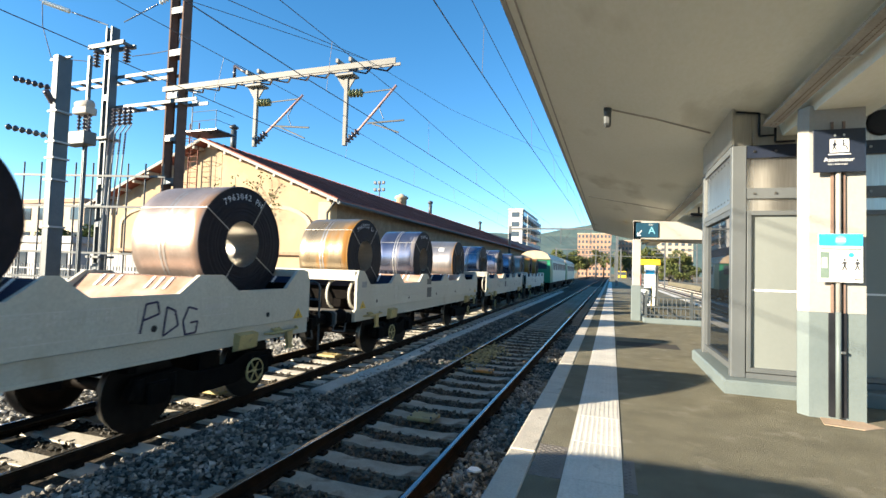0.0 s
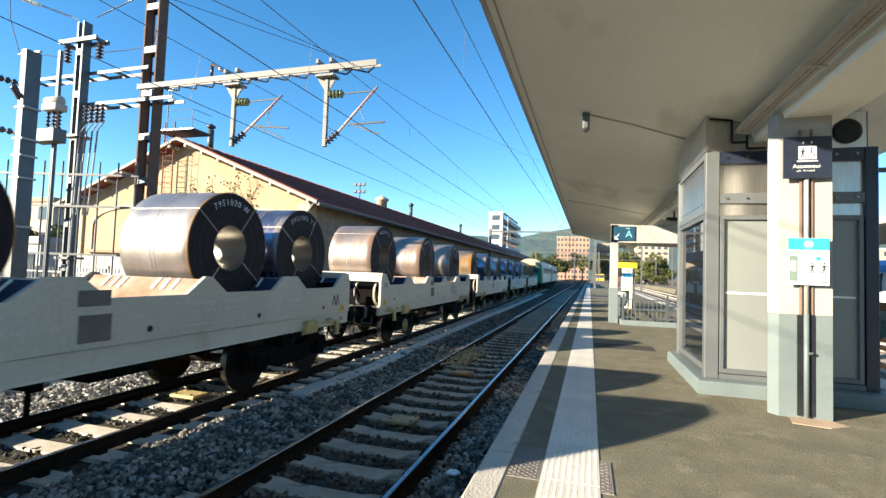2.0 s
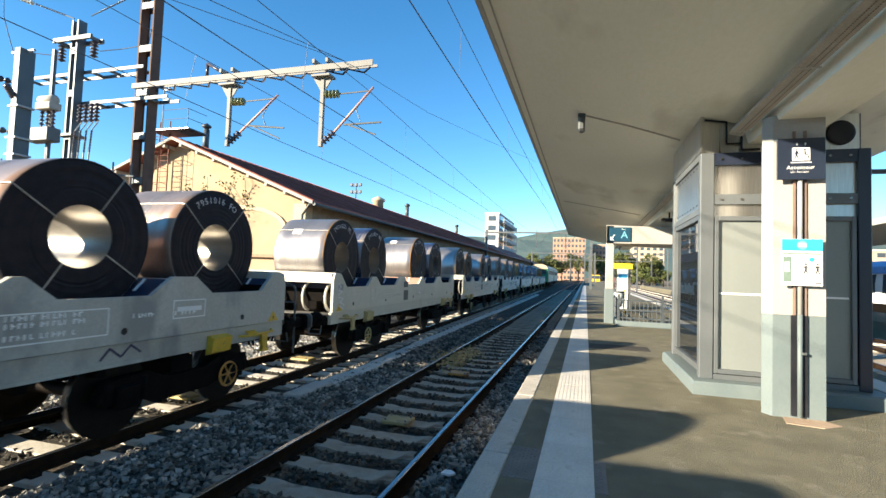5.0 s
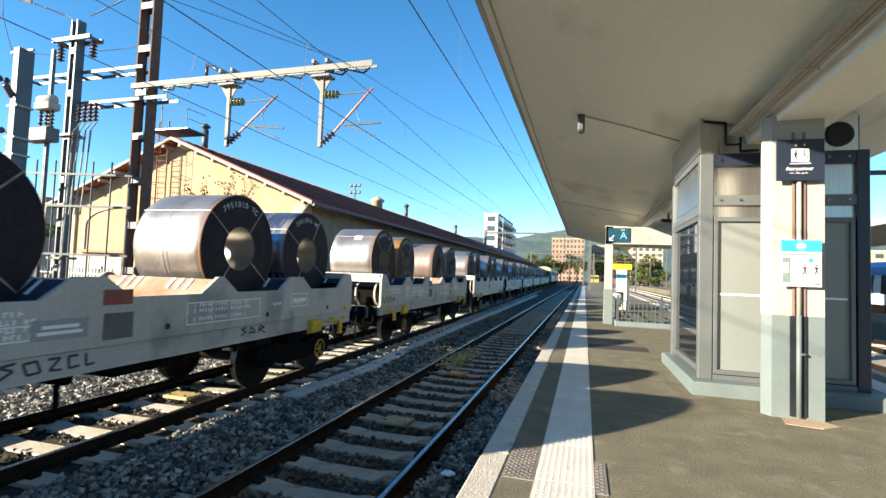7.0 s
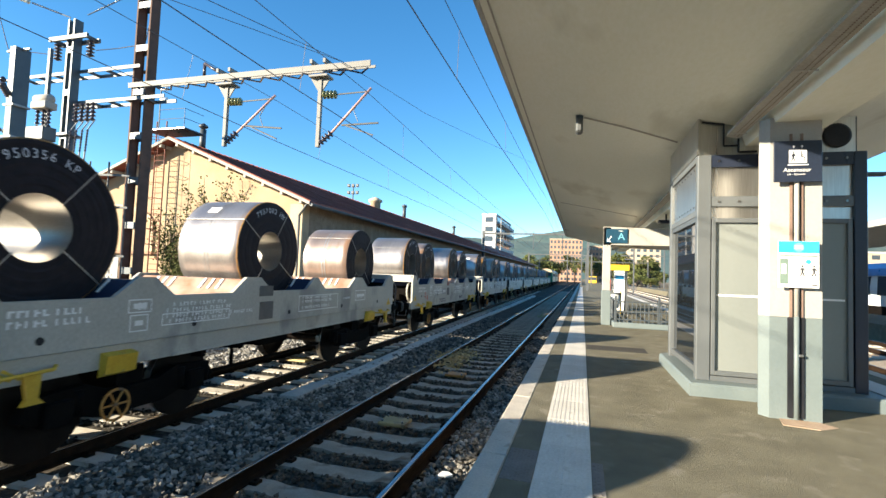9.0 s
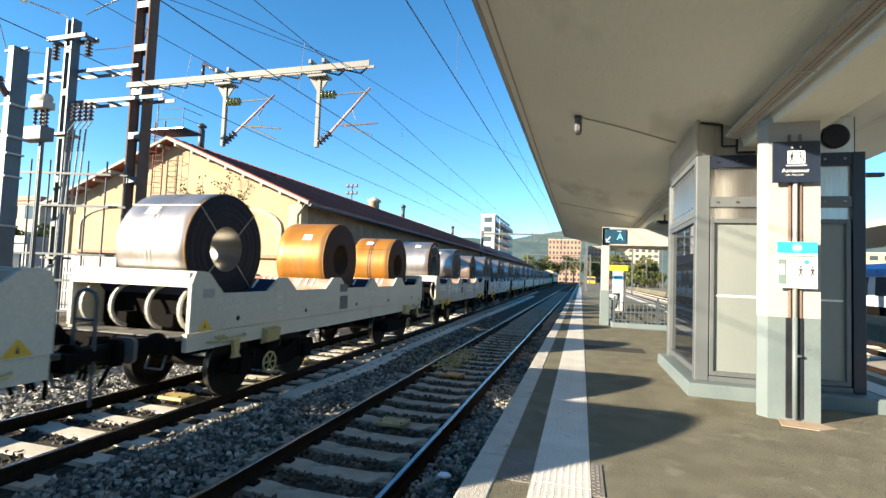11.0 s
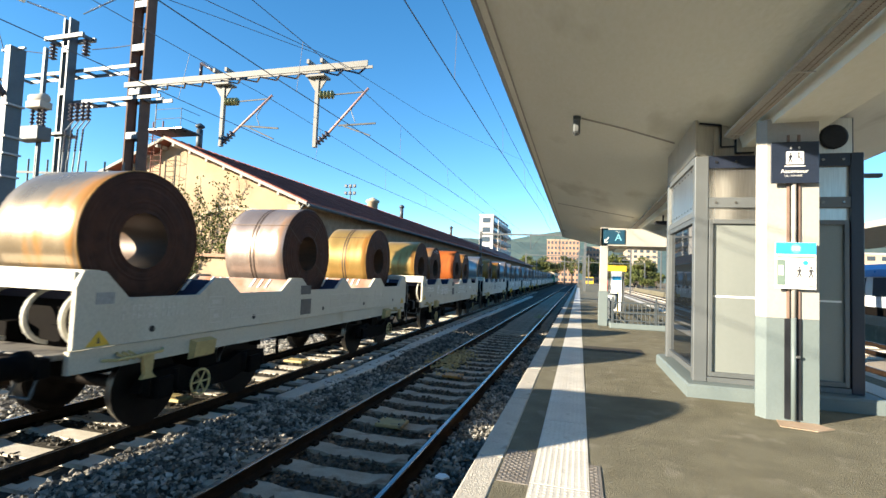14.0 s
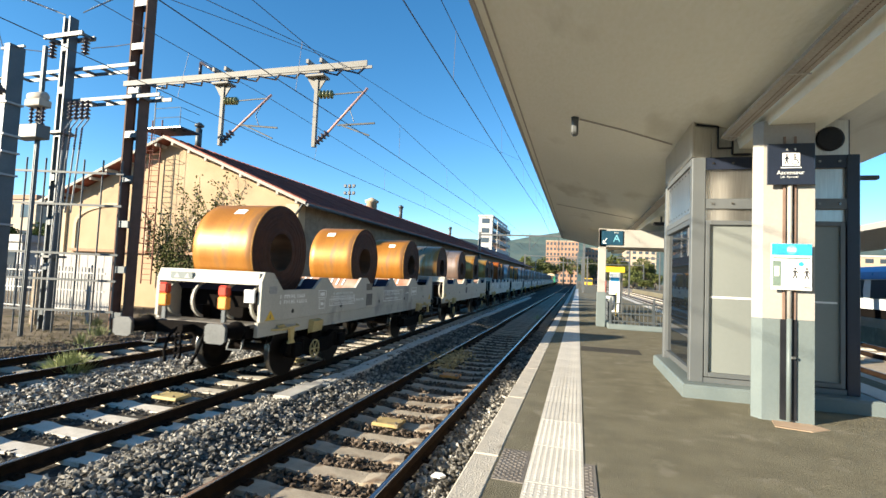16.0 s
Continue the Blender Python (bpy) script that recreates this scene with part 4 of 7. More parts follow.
def build_wagon():
    W = thing("coil_wagon", (0, 0, 0), "light grey four-axle coil wagon with notched sides", "wagon", "coil wagons of the train")
    prof = [(0.0, 0.83), (PANEL, 0.83), (PANEL, 1.72), (PANEL - 0.07, 1.90)]
    for c in reversed(SLOTS):
        hi = 1.90 if c == SLOTS[-1] else 1.84
        prof += [(c + 0.84, hi), (c + 0.53, 1.61), (c - 0.55, 1.61), (c - 0.86, 1.91 if c == SLOTS[0] else 1.84)]
    prof += [(0.07, 1.92), (0.0, 1.75)]
    upper = [(y, max(z, 1.085)) for y, z in prof]
    for s in (-1, 1):
        bm = bmesh.new()
        prism(bm, upper, s * 1.07, s * 1.015, "x")
        sp = part("side_panel", bm, WAGON, W, "light grey notched side panel")
        bm = bmesh.new()
        prism(bm, [(0.0, 0.83), (PANEL, 0.83), (PANEL, 1.075), (0.0, 1.075)], s * 1.04, s * 0.97, "x")
        box(bm, min(s * 0.97, s * 1.062), max(s * 0.97, s * 1.062), 2.6, PANEL - 2.6, 0.83, 0.865)
        part("side_sill", bm, WAGON, W)
        bm = bmesh.new()
        tube(bm, (s * 1.0695, 0, 1.22), (s * 1.0735, 0, 1.22), 0.042, 8)
        hole = mesh_of("drain_hole", bm, BLACK)
        for hy in (0.97, 2.92, 5.17, 7.2, 9.2):
            share("drain_hole", hole, sp, pose(0, hy, 0))
        bm = bmesh.new()
        box(bm, min(s * 1.071, s * 1.078), max(s * 1.071, s * 1.078), 4.31, 4.67, 1.15, 1.44)
        box(bm, min(s * 1.071, s * 1.076), max(s * 1.071, s * 1.076), 4.29, 4.65, 1.53, 1.70)
        part("document_holder", bm, surf("dark_grey_panel", (0.10, 0.095, 0.09), (0.15, 0.14, 0.13), 5, 0.7), sp, "dark grey document holder")
        # stencilled lines that cannot be read, and framed data panels
        bm = bmesh.new()
        X0, X1 = min(s * 1.071, s * 1.0745), max(s * 1.071, s * 1.0745)
        rng = random.Random(5)
        for y0, z0, n_, w_ in ((0.55, 1.46, 10, 0.105), (0.55, 1.36, 11, 0.105), (2.55, 1.47, 14, 0.085), (2.45, 1.395, 18, 0.08), (2.45, 1.325, 18, 0.08), (2.5, 1.26, 17, 0.08), (3.62, 1.30, 9, 0.07), (5.6, 1.43, 18, 0.075), (5.6, 1.36, 19, 0.075), (5.6, 1.25, 17, 0.075), (7.3, 1.36, 6, 0.06), (7.9, 1.35, 5, 0.09)):
            yy = y0
            for k in range(n_):
                tall = 0.065 if w_ > 0.1 else 0.05
                L_ = w_ * rng.uniform(0.4, 0.62)
                box(bm, X0, X1, yy, yy + L_ * 0.42, z0, z0 + tall)
                if k % 3:
                    zq = z0 + tall * rng.choice((0, 0.4, 0.72))
                    box(bm, X0, X1, yy + L_ * 0.42, yy + L_, zq, zq + tall * 0.28)
                yy += w_ * (0.72 if k % 5 else 1.2)
        for y0, y1, z0, z1 in ((1.90, 2.22, 1.42, 1.58), (1.93, 2.18, 1.20, 1.40), (2.38, 3.6, 1.235, 1.385), (5.47, 7.0, 1.20, 1.50), (7.87, 8.42, 1.30, 1.54)):
            for a, b, c, d in ((y0, y1, z0, z0 + 0.014), (y0, y1, z1 - 0.014, z1), (y0, y0 + 0.014, z0, z1), (y1 - 0.014, y1, z0, z1)):
                box(bm, X0, X1, a, b, c, d)
            if y1 - y0 < 0.6:
                box(bm, X0, X1, y0 + 0.07, y1 - 0.07, (z0 + z1) / 2 - 0.03, (z0 + z1) / 2 + 0.03)
        tagged(part("stencil_print", bm, PRINT_WHITE, sp, "pale stencilled data bars"), kind="stuff")
        for y0 in (0.14, PANEL - 0.46):
            bm = bmesh.new()
            prism(bm, [(y0, 1.10), (y0 + 0.28, 1.10), (y0 + 0.14, 1.27)], s * 1.071, s * 1.0755, "x")
            wt = part("warning_triangle", bm, YELLOW, sp, "yellow warning triangle")
            bm = bmesh.new()
            prism(bm, [(y0 + 0.12, 1.13), (y0 + 0.16, 1.13), (y0 + 0.14, 1.21)], s * 1.0758, s * 1.077, "x")
            part("symbol", bm, PRINT_DARK, wt)
        bm = bmesh.new()
        box(bm, X0, X1, 0.22, 0.44, 1.55, 1.68)
        part("label_plate", bm, FENCE_GREY, sp)
        for y0 in (1.62, PANEL - 1.78):
            bm = bmesh.new()
            prism(bm, [(1.03, 0.74), (1.13, 0.78), (1.16, 0.98), (1.05, 1.01)] if s > 0 else [(-1.03, 0.74), (-1.13, 0.78), (-1.16, 0.98), (-1.05, 1.01)], y0, y0 + 0.38, "y")
            part("brake_box", bm, YELLOW_FADED, W, "yellow brake indicator box")
        for y0 in (0.35, PANEL - 1.15):
            bm = bmesh.new()
            pipe(bm, [(s * 1.06, y0, 0.93), (s * 1.16, y0 + 0.1, 0.93), (s * 1.17, y0 + 0.7, 0.95), (s * 1.06, y0 + 0.8, 0.96)], 0.018)
            prism(bm, [(y0 + 0.46, 0.93), (y0 + 0.62, 0.93), (y0 + 0.60, 0.70), (y0 + 0.66, 0.64), (y0 + 0.46, 0.64), (y0 + 0.50, 0.70)], s * 1.09, s * 1.14, "x")
            for q in (0.16, 0.24, 0.32):
                bar(bm, (s * 1.07, y0 + q, 0.99), (s * 1.12, y0 + q + 0.12, 0.90), 0.03, 0.03)
            part("brake_lever", bm, YELLOW_FADED, W, "yellow brake lever and plate")
        for cy in (1.80, 8.92):
            cx = s * 1.10
            bm = bmesh.new()
            for k in range(16):
                a, b = 2 * math.pi * k / 16, 2 * math.pi * (k + 1) / 16
                tube(bm, (cx, cy + 0.17 * math.cos(a), 0.42 + 0.17 * math.sin(a)), (cx, cy + 0.17 * math.cos(b), 0.42 + 0.17 * math.sin(b)), 0.016, 6)
            for k in range(3):
                a = math.pi * k / 3
                tube(bm, (cx, cy - 0.17 * math.cos(a), 0.42 - 0.17 * math.sin(a)), (cx, cy + 0.17 * math.cos(a), 0.42 + 0.17 * math.sin(a)), 0.012, 6)
            tube(bm, (cx, cy, 0.42), (s * 0.85, cy, 0.42), 0.02, 6)
            part("hand_wheel", bm, YELLOW_FADED, W, "worn painted brake hand wheel")
    # saddles: sloping cross plates that show in the notches, their shade painted dark blue
    for c in SLOTS:
        for sgn in (-1, 1):
            bm = bmesh.new()
            prism(bm, [(c + sgn * 0.48, 1.42), (c + sgn * 0.86, 1.80), (c + sgn * 0.90, 1.80), (c + sgn * 0.56, 1.42)], -1.01, 1.01, "x")
            sd = part("saddle", bm, SADDLE_SHADED, W, "sloping saddle plate, dark blue with painted shade")
            bm = bmesh.new()
            for k in range(3):
                xx = 0.62 - 0.16 * k
                for q in (xx, -xx):
                    prism(bm, [(c + sgn * 0.70, 1.645), (c + sgn * 0.84, 1.785), (c + sgn * 0.84, 1.80), (c + sgn * 0.69, 1.65)], q - 0.02, q + 0.02, "x")
            tagged(part("white_tick", bm, PRINT_WHITE, sd), kind="stuff")
    bm = bmesh.new()
    for a, b in zip((-0.1,) + SLOTS, SLOTS + (PANEL + 0.1,)):
        lo, hi = (0.33 if a < 0 else a + 0.88), (PANEL - 0.33 if b > PANEL else b - 0.88)
        if hi - lo > 0.02:
            box(bm, -1.012, 1.012, lo, hi, 1.70, 1.80)
    box(bm, -1.0, 1.0, 0.58, PANEL - 0.58, 1.30, 1.38)
    part("deck", bm, SADDLE_RUST, W, "scraped rusty deck plates")
    for y0, s in ((0.0, -1), (PANEL, 1)):
        bm = bmesh.new()
        ya, yb = sorted((y0 - s * 0.02, y0 - s * 0.32))
        box(bm, -1.012, 1.012, ya, yb, 1.70, 1.90, 0.01)
        prism(bm, [(y0 + s * 0.002, 1.74), (y0 - s * 0.07, 1.92), (y0 - s * 0.3, 1.92), (y0 - s * 0.3, 1.70), (y0 + s * 0.002, 1.70)], -1.012, 1.012, "x")
        part("end_beam", bm, WAGON, W)
        # brackets are greyed in colour, being only partly in the sun
        for x in (-0.86, -0.32, 0.32, 0.86):
            bm = bmesh.new()
            ring_ = [math.radians(d) for d in range(-80, 96, 16)]
            pts = [(y0 - s * (0.34 - 0.33 * math.cos(a_)), 1.39 + 0.33 * math.sin(a_)) for a_ in ring_] + [(y0 - s * (0.34 - 0.285 * math.cos(a_)), 1.39 + 0.285 * math.sin(a_)) for a_ in reversed(ring_)]
            prism(bm, pts, x - 0.02, x + 0.02, "x")
            part("end_bracket", bm, WAGON_GREY_AND_SHADE, W, "curved pale end bracket, greyed for shade")
        # shade behind the end brackets is put into this sheet's black
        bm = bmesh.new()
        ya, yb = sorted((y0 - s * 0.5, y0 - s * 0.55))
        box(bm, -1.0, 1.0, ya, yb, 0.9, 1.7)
        part("bulkhead", bm, UNDER_SHADED, W)
        bm = bmesh.new()
        ya, yb = sorted((y0 - s * 0.3, y0 + s * 0.155))
        box(bm, -0.98, 0.98, ya, yb, 0.99, 1.05, 0.008)
        part("end_platform", bm, GRIMY_SHADED, W, "grimy end platform, darkened for shade")
        bm = bmesh.new()
        ya, yb = sorted((y0 + s * 0.16, y0 + s * 0.30))
        box(bm, -1.03, 1.03, ya, yb, 0.84, 1.04, 0.015)
        part("headstock", bm, UNDER_SHADED, W)
        for x in (-0.875, 0.875):
            bm = bmesh.new()
            lathe(bm, (x, y0 + s * 0.28, 0.97), (0, s, 0), [(0, 0.15), (0.08, 0.15), (0.1, 0.11), (0.48, 0.105)], 14)
            bf = part("buffer", bm, UNDER_SHADED, W, "black sprung buffer")
            bm = bmesh.new()
            pr = [(x + a * 0.18, 0.97 + b * 0.15) for a, b in ((-1, -0.7), (-0.7, -1), (0.7, -1), (1, -0.7), (1, 0.7), (0.7, 1), (-0.7, 1), (-1, 0.7))]
            ya, yb = sorted((y0 + s * 0.76, y0 + s * 0.81))
            prism(bm, pr, ya, yb, "y")
            part("buffer_plate", bm, GALV_PALE if s < 0 else UNDER_SHADED, bf, "pale worn buffer plate" if s < 0 else "")
        bm = bmesh.new()
        box(bm, -0.06, 0.06, *sorted((y0 + s * 0.30, y0 + s * 0.55)), 0.90, 1.02, 0.01)
        cp = part("coupling", bm, UNDER_SHADED, W)
        for k in range(4):
            z = 0.92 - 0.11 * k
            bm = bmesh.new()
            pipe(bm, [(-0.045, y0 + s * 0.58, z - 0.1), (-0.045, y0 + s * 0.55, z), (0.045, y0 + s * 0.55, z), (0.045, y0 + s * 0.58, z - 0.1)], 0.022)
            part("link", bm, UNDER_SHADED, cp)
        for q in (-1, 1):
            bm = bmesh.new()
            pipe(bm, [(q * 0.3, y0 + s * 0.3, 0.95), (q * 0.33, y0 + s * 0.42, 0.8), (q * 0.32, y0 + s * 0.5, 0.62), (q * 0.25, y0 + s * 0.55, 0.42)], 0.025)
            part("brake_hose", bm, UNDER_SHADED, W, "black rubber brake hose")
        for x in (-0.95, 0.95):
            if s > 0:
                bm = bmesh.new()
                yh = y0 + 0.52
                pipe(bm, [(x, yh, 0.42), (x, yh, 1.58), (x * 0.96, yh, 1.66), (x * 0.84, yh, 1.70), (x * 0.72, yh, 1.66), (x * 0.68, yh, 1.58), (x * 0.68, yh, 0.95)], 0.02)
                pipe(bm, [(x, yh, 1.36), (x * 0.68, yh, 1.36)], 0.017)
                for q in (x, x * 0.68):
                    pipe(bm, [(q, y0 + 0.29, 0.99), (q, yh, 0.99)], 0.02)
                part("handrail", bm, GALV, W)
            bm = bmesh.new()
            pipe(bm, [(x * 1.02, y0 + s * 0.24, 0.86), (x * 1.02, y0 + s * 0.30, 0.66), (x * 0.74, y0 + s * 0.30, 0.66), (x * 0.76, y0 + s * 0.24, 0.86)], 0.015)
            part("step_stirrup", bm, GALV_PALE, W)
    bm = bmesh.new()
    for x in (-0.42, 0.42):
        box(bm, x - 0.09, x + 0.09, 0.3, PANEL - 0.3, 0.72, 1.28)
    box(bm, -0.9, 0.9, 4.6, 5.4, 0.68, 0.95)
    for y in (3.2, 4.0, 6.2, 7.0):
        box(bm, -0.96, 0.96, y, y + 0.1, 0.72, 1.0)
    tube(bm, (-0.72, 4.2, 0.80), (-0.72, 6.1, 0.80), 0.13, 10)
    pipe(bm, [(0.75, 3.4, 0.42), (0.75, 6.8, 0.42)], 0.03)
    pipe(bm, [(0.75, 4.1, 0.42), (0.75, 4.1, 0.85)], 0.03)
    part("underframe", bm, UNDER_SHADED, W, "grimy underframe, black with painted shade")
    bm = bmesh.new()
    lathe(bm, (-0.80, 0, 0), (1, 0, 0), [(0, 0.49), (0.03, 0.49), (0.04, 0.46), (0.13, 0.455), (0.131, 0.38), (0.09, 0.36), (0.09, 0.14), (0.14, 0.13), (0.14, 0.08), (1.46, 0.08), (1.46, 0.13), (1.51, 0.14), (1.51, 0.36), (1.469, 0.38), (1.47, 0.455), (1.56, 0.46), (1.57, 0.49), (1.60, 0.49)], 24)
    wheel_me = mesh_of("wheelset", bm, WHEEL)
    wheel_me.materials.append(BARE)
    for p in wheel_me.polygons:
        if all(math.hypot(wheel_me.vertices[k].co.y, wheel_me.vertices[k].co.z) > 0.45 for k in p.vertices) and len(p.vertices) == 4:
            p.material_index = 1
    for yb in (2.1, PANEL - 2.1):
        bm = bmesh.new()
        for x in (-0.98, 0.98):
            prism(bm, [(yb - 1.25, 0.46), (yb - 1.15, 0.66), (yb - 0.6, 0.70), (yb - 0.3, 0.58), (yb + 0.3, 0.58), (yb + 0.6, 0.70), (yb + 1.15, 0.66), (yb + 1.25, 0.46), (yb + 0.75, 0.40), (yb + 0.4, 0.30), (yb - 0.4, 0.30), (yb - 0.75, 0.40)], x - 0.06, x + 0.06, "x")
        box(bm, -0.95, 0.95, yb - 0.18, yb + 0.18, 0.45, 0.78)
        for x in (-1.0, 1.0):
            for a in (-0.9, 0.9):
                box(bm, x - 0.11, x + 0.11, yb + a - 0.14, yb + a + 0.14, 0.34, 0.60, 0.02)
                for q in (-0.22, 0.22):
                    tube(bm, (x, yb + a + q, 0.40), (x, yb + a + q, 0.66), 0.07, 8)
        bg = part("bogie", bm, UNDER_SHADED, W, "two-axle bogie, black with painted shade")
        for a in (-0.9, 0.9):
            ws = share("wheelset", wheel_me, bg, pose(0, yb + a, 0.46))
            tagged(ws, "dark steel wheelset with worn rims")
    return W


def text_arc(bm, text, r, x, size, mid, flip=1):
    """Chalk figures along an arc on a coil's face, whose normal is +x."""
    step = size * 0.80 / r
    for k, ch in enumerate(text):
        if ch == " ":
            continue
        a = mid - (k - (len(text) - 1) / 2) * step
        up = Vector((0, math.cos(a), math.sin(a)))
        right = Vector((0, math.sin(a), -math.cos(a)))
        m = Matrix.Translation(Vector((x, 0, 0)) + up * r) @ Matrix((right, up, Vector((1, 0, 0)))).transposed().to_4x4() @ Matrix.Scale(size * 1.35, 4)
        letter(bm, ch, m)


def build_coil(name, skin, r, w, face, straps, text, label, spin):
    C = thing(name, (0, 0, 0), label, "steel coil", "steel coils of the train")
    seg, rb = 72, 0.36
    h = w / 2
    rng = random.Random(spin)

    def ring(bm, x, rad, wob=0.0):
        return [bm.verts.new((x, rad * (1 + wob * math.sin(3 * a + spin)) * math.cos(a), rad * (1 + wob * math.sin(3 * a + spin)) * math.sin(a))) for a in [2 * math.pi * k / seg for k in range(seg)]]

    def skinned(bm, rings):
        for a, b in zip(rings, rings[1:]):
            for k in range(seg):
                f = bm.faces.new((a[k], a[(k + 1) % seg], b[(k + 1) % seg], b[k]))
                f.smooth = True

    bm = bmesh.new()
    xs = [-h, -h + 0.006] + [-h + w * k / 8 for k in range(1, 8)] + [h - 0.006, h]
    skinned(bm, [ring(bm, x, r - (0.006 if abs(x) > h - 0.003 else 0) + rng.uniform(-0.0015, 0.0015), 0.0015) for x in xs])
    part("wrap", bm, COIL_SKINS[skin], C)
    if skin in ("steel", "tan", "orange", "gold"):
        bm = bmesh.new()
        skinned(bm, [ring(bm, h - 0.022, r + 0.002), ring(bm, h - 0.004, r + 0.002), ring(bm, h + 0.001, r - 0.012)])
        part("rusty_edge", bm, RUST_EDGE, C, "rust along the edge")
    for s in (-1, 1):
        bm = bmesh.new()
        rad = [r - 0.006 - (r - 0.006 - rb) * k / 22 for k in range(23)]
        skinned(bm, [ring(bm, s * (h - (0.0 if k in (0,) else rng.uniform(0.0, 0.009))), q) for k, q in enumerate(rad)])
        for f in bm.faces:
            f.smooth = False
        part("end_face", bm, FACE_BLACK if face == "black" else FACE_BROWN, C, "wound strip edges")
    bm = bmesh.new()
    skinned(bm, [ring(bm, x, rb) for x in (-h, -h / 2, 0, h / 2, h)])
    part("bore", bm, BORE if face == "black" else BORE_RUST, C, "bare bore")
    for off in ([-0.02, 0.055] if straps else []):
        bm = bmesh.new()
        a, b = ring(bm, off - 0.016 - 0.05, r + 0.005), ring(bm, off + 0.016 - 0.05, r + 0.005)
        skinned(bm, [a, b])
        part("strap", bm, STRAP if face == "black" else STRAP_DARK, C, "steel strap")
    for k in range(straps):
        a = math.radians(45 + spin * 7 % 15 + 360 / straps * k)
        bm = bmesh.new()
        u = Vector((0, math.cos(a), math.sin(a)))
        for s in (-1, 1):
            bar(bm, u * (rb - 0.01) + Vector((s * (h + 0.006), 0, 0)), u * (r + 0.006) + Vector((s * (h + 0.006), 0, 0)), 0.005, 0.014)
        q = u * (r + 0.005)
        bar(bm, q + Vector((-h, 0, 0)), q + Vector((h, 0, 0)), 0.022, 0.008)
        part("eye_strap", bm, STRAP if face == "black" else STRAP_DARK, C, "steel strap through the eye")
    if text:
        bm = bmesh.new()
        text_arc(bm, text, r - 0.2, h + 0.008, 0.105, math.radians(93))
        part("chalk_number", bm, CHALK, C, "chalked number")
    bm = bmesh.new()
    a0 = math.radians(128 + spin % 20)
    c, u = Vector((0.1 - 0.25 * (spin % 2), math.cos(a0) * (r + 0.004), math.sin(a0) * (r + 0.004))), Vector((0, -math.sin(a0), math.cos(a0)))
    if skin in ("orange", "steel", "rust") and spin % 3 != 1:
        nrm = Vector((0, math.cos(a0), math.sin(a0)))
        vs = [bm.verts.new(c + Vector((p * 0.11, 0, 0)) + u * q * 0.075 + nrm * 0.003) for p, q in ((-1, -1), (1, -1), (1, 1), (-1, 1))]
        lo = [bm.verts.new(v.co - nrm * 0.006) for v in vs]
        bm.faces.new(vs)
        for k in range(4):
            bm.faces.new((vs[k], vs[(k + 1) % 4], lo[(k + 1) % 4], lo[k]))
        part("paper_label", bm, PRINT_WHITE, C, "white paper label")
    else:
        bm.free()
    return C


# slot, skin, radius, width, face, straps, chalk number
LOADS = {
    0: [(0, "orange", 0.90, 1.25, "brown", 0, ""), (2, "orange", 0.88, 1.2, "brown", 0, ""), (4, "orange", 0.88, 1.25, "brown", 0, "")],
    1: [(0, "tan", 0.90, 1.3, "brown", 0, ""), (2, "pink", 0.925, 1.3, "brown", 4, ""), (4, "gold", 0.91, 1.25, "brown", 4, "")],
    2: [(0, "gold", 0.88, 1.25, "brown", 0, ""), (1, "rust", 0.85, 1.25, "brown", 0, "79508308"), (3, "red", 0.88, 1.25, "brown", 0, ""), (4, "orange", 0.86, 1.2, "brown", 0, "781105")],
    3: [(0, "steel", 0.88, 1.25, "black", 4, ""), (2, "orange", 0.86, 1.2, "brown", 0, ""), (4, "orange", 0.84, 1.2, "brown", 4, "")],
    4: [(0, "steel", 0.92, 1.25, "black", 4, "7950356 KP"), (2, "steel", 0.90, 1.2, "black", 4, "7951002 HY"), (4, "pink", 0.84, 1.2, "black", 4, "")],
    5: [(0, "steel", 0.89, 1.25, "black", 4, "7951007 JH"), (1, "pink", 0.87, 1.2, "black", 4, "7951009 MJ"), (3, "steel", 0.89, 1.25, "black", 4, "7951010 YC"), (4, "blue", 0.88, 1.2, "black", 4, "7951016 HO")],
    6: [(0, "steel", 0.90, 1.25, "black", 4, "7951019 LH"), (1, "tan", 0.87, 1.2, "black", 4, "7951020 PF"), (3, "pink", 0.88, 1.2, "black", 4, ""), (4, "pink", 0.88, 1.2, "black", 4, "7951016 FO")],
    7: [(0, "steel", 0.89, 1.25, "black", 4, "7951023 YL"), (1, "blue", 0.88, 1.2, "black", 4, "7951024 HH"), (3, "steel", 0.90, 1.2, "black", 4, "7951025 GF"), (4, "blue", 0.88, 1.2, "black", 4, "7951025 TN")],
    8: [(0, "steel", 0.90, 1.25, "black", 4, "7951028 2P"), (1, "steel", 0.86, 1.2, "black", 4, "7951017"), (3, "steel", 0.88, 1.25, "black", 4, "7951030 W"), (4, "blue", 0.88, 1.2, "black", 4, "7951032 YI")],
    9: [(0, "pink", 0.915, 1.25, "black", 4, "7963013 2"), (2, "pink", 0.91, 1.25, "black", 4, "7963044 JJ"), (4, "pink", 0.90, 1.25, "black", 4, "7963042 PH")],
    10: [(0, "tan", 0.87, 1.25, "black", 4, "7963022 LI"), (2, "blue", 0.88, 1.2, "black", 4, "7954018"), (4, "steel", 0.85, 1.2, "black", 4, "")],
    11: [(0, "blue", 0.86, 1.2, "black", 4, ""), (2, "blue", 0.86, 1.2, "black", 4, ""), (4, "blue", 0.84, 1.2, "black", 4, "")],
    12: [(0, "pink", 0.84, 1.2, "black", 4, ""), (2, "orange", 0.84, 1.2, "brown", 0, ""), (4, "orange", 0.84, 1.2, "brown", 0, "")],
}
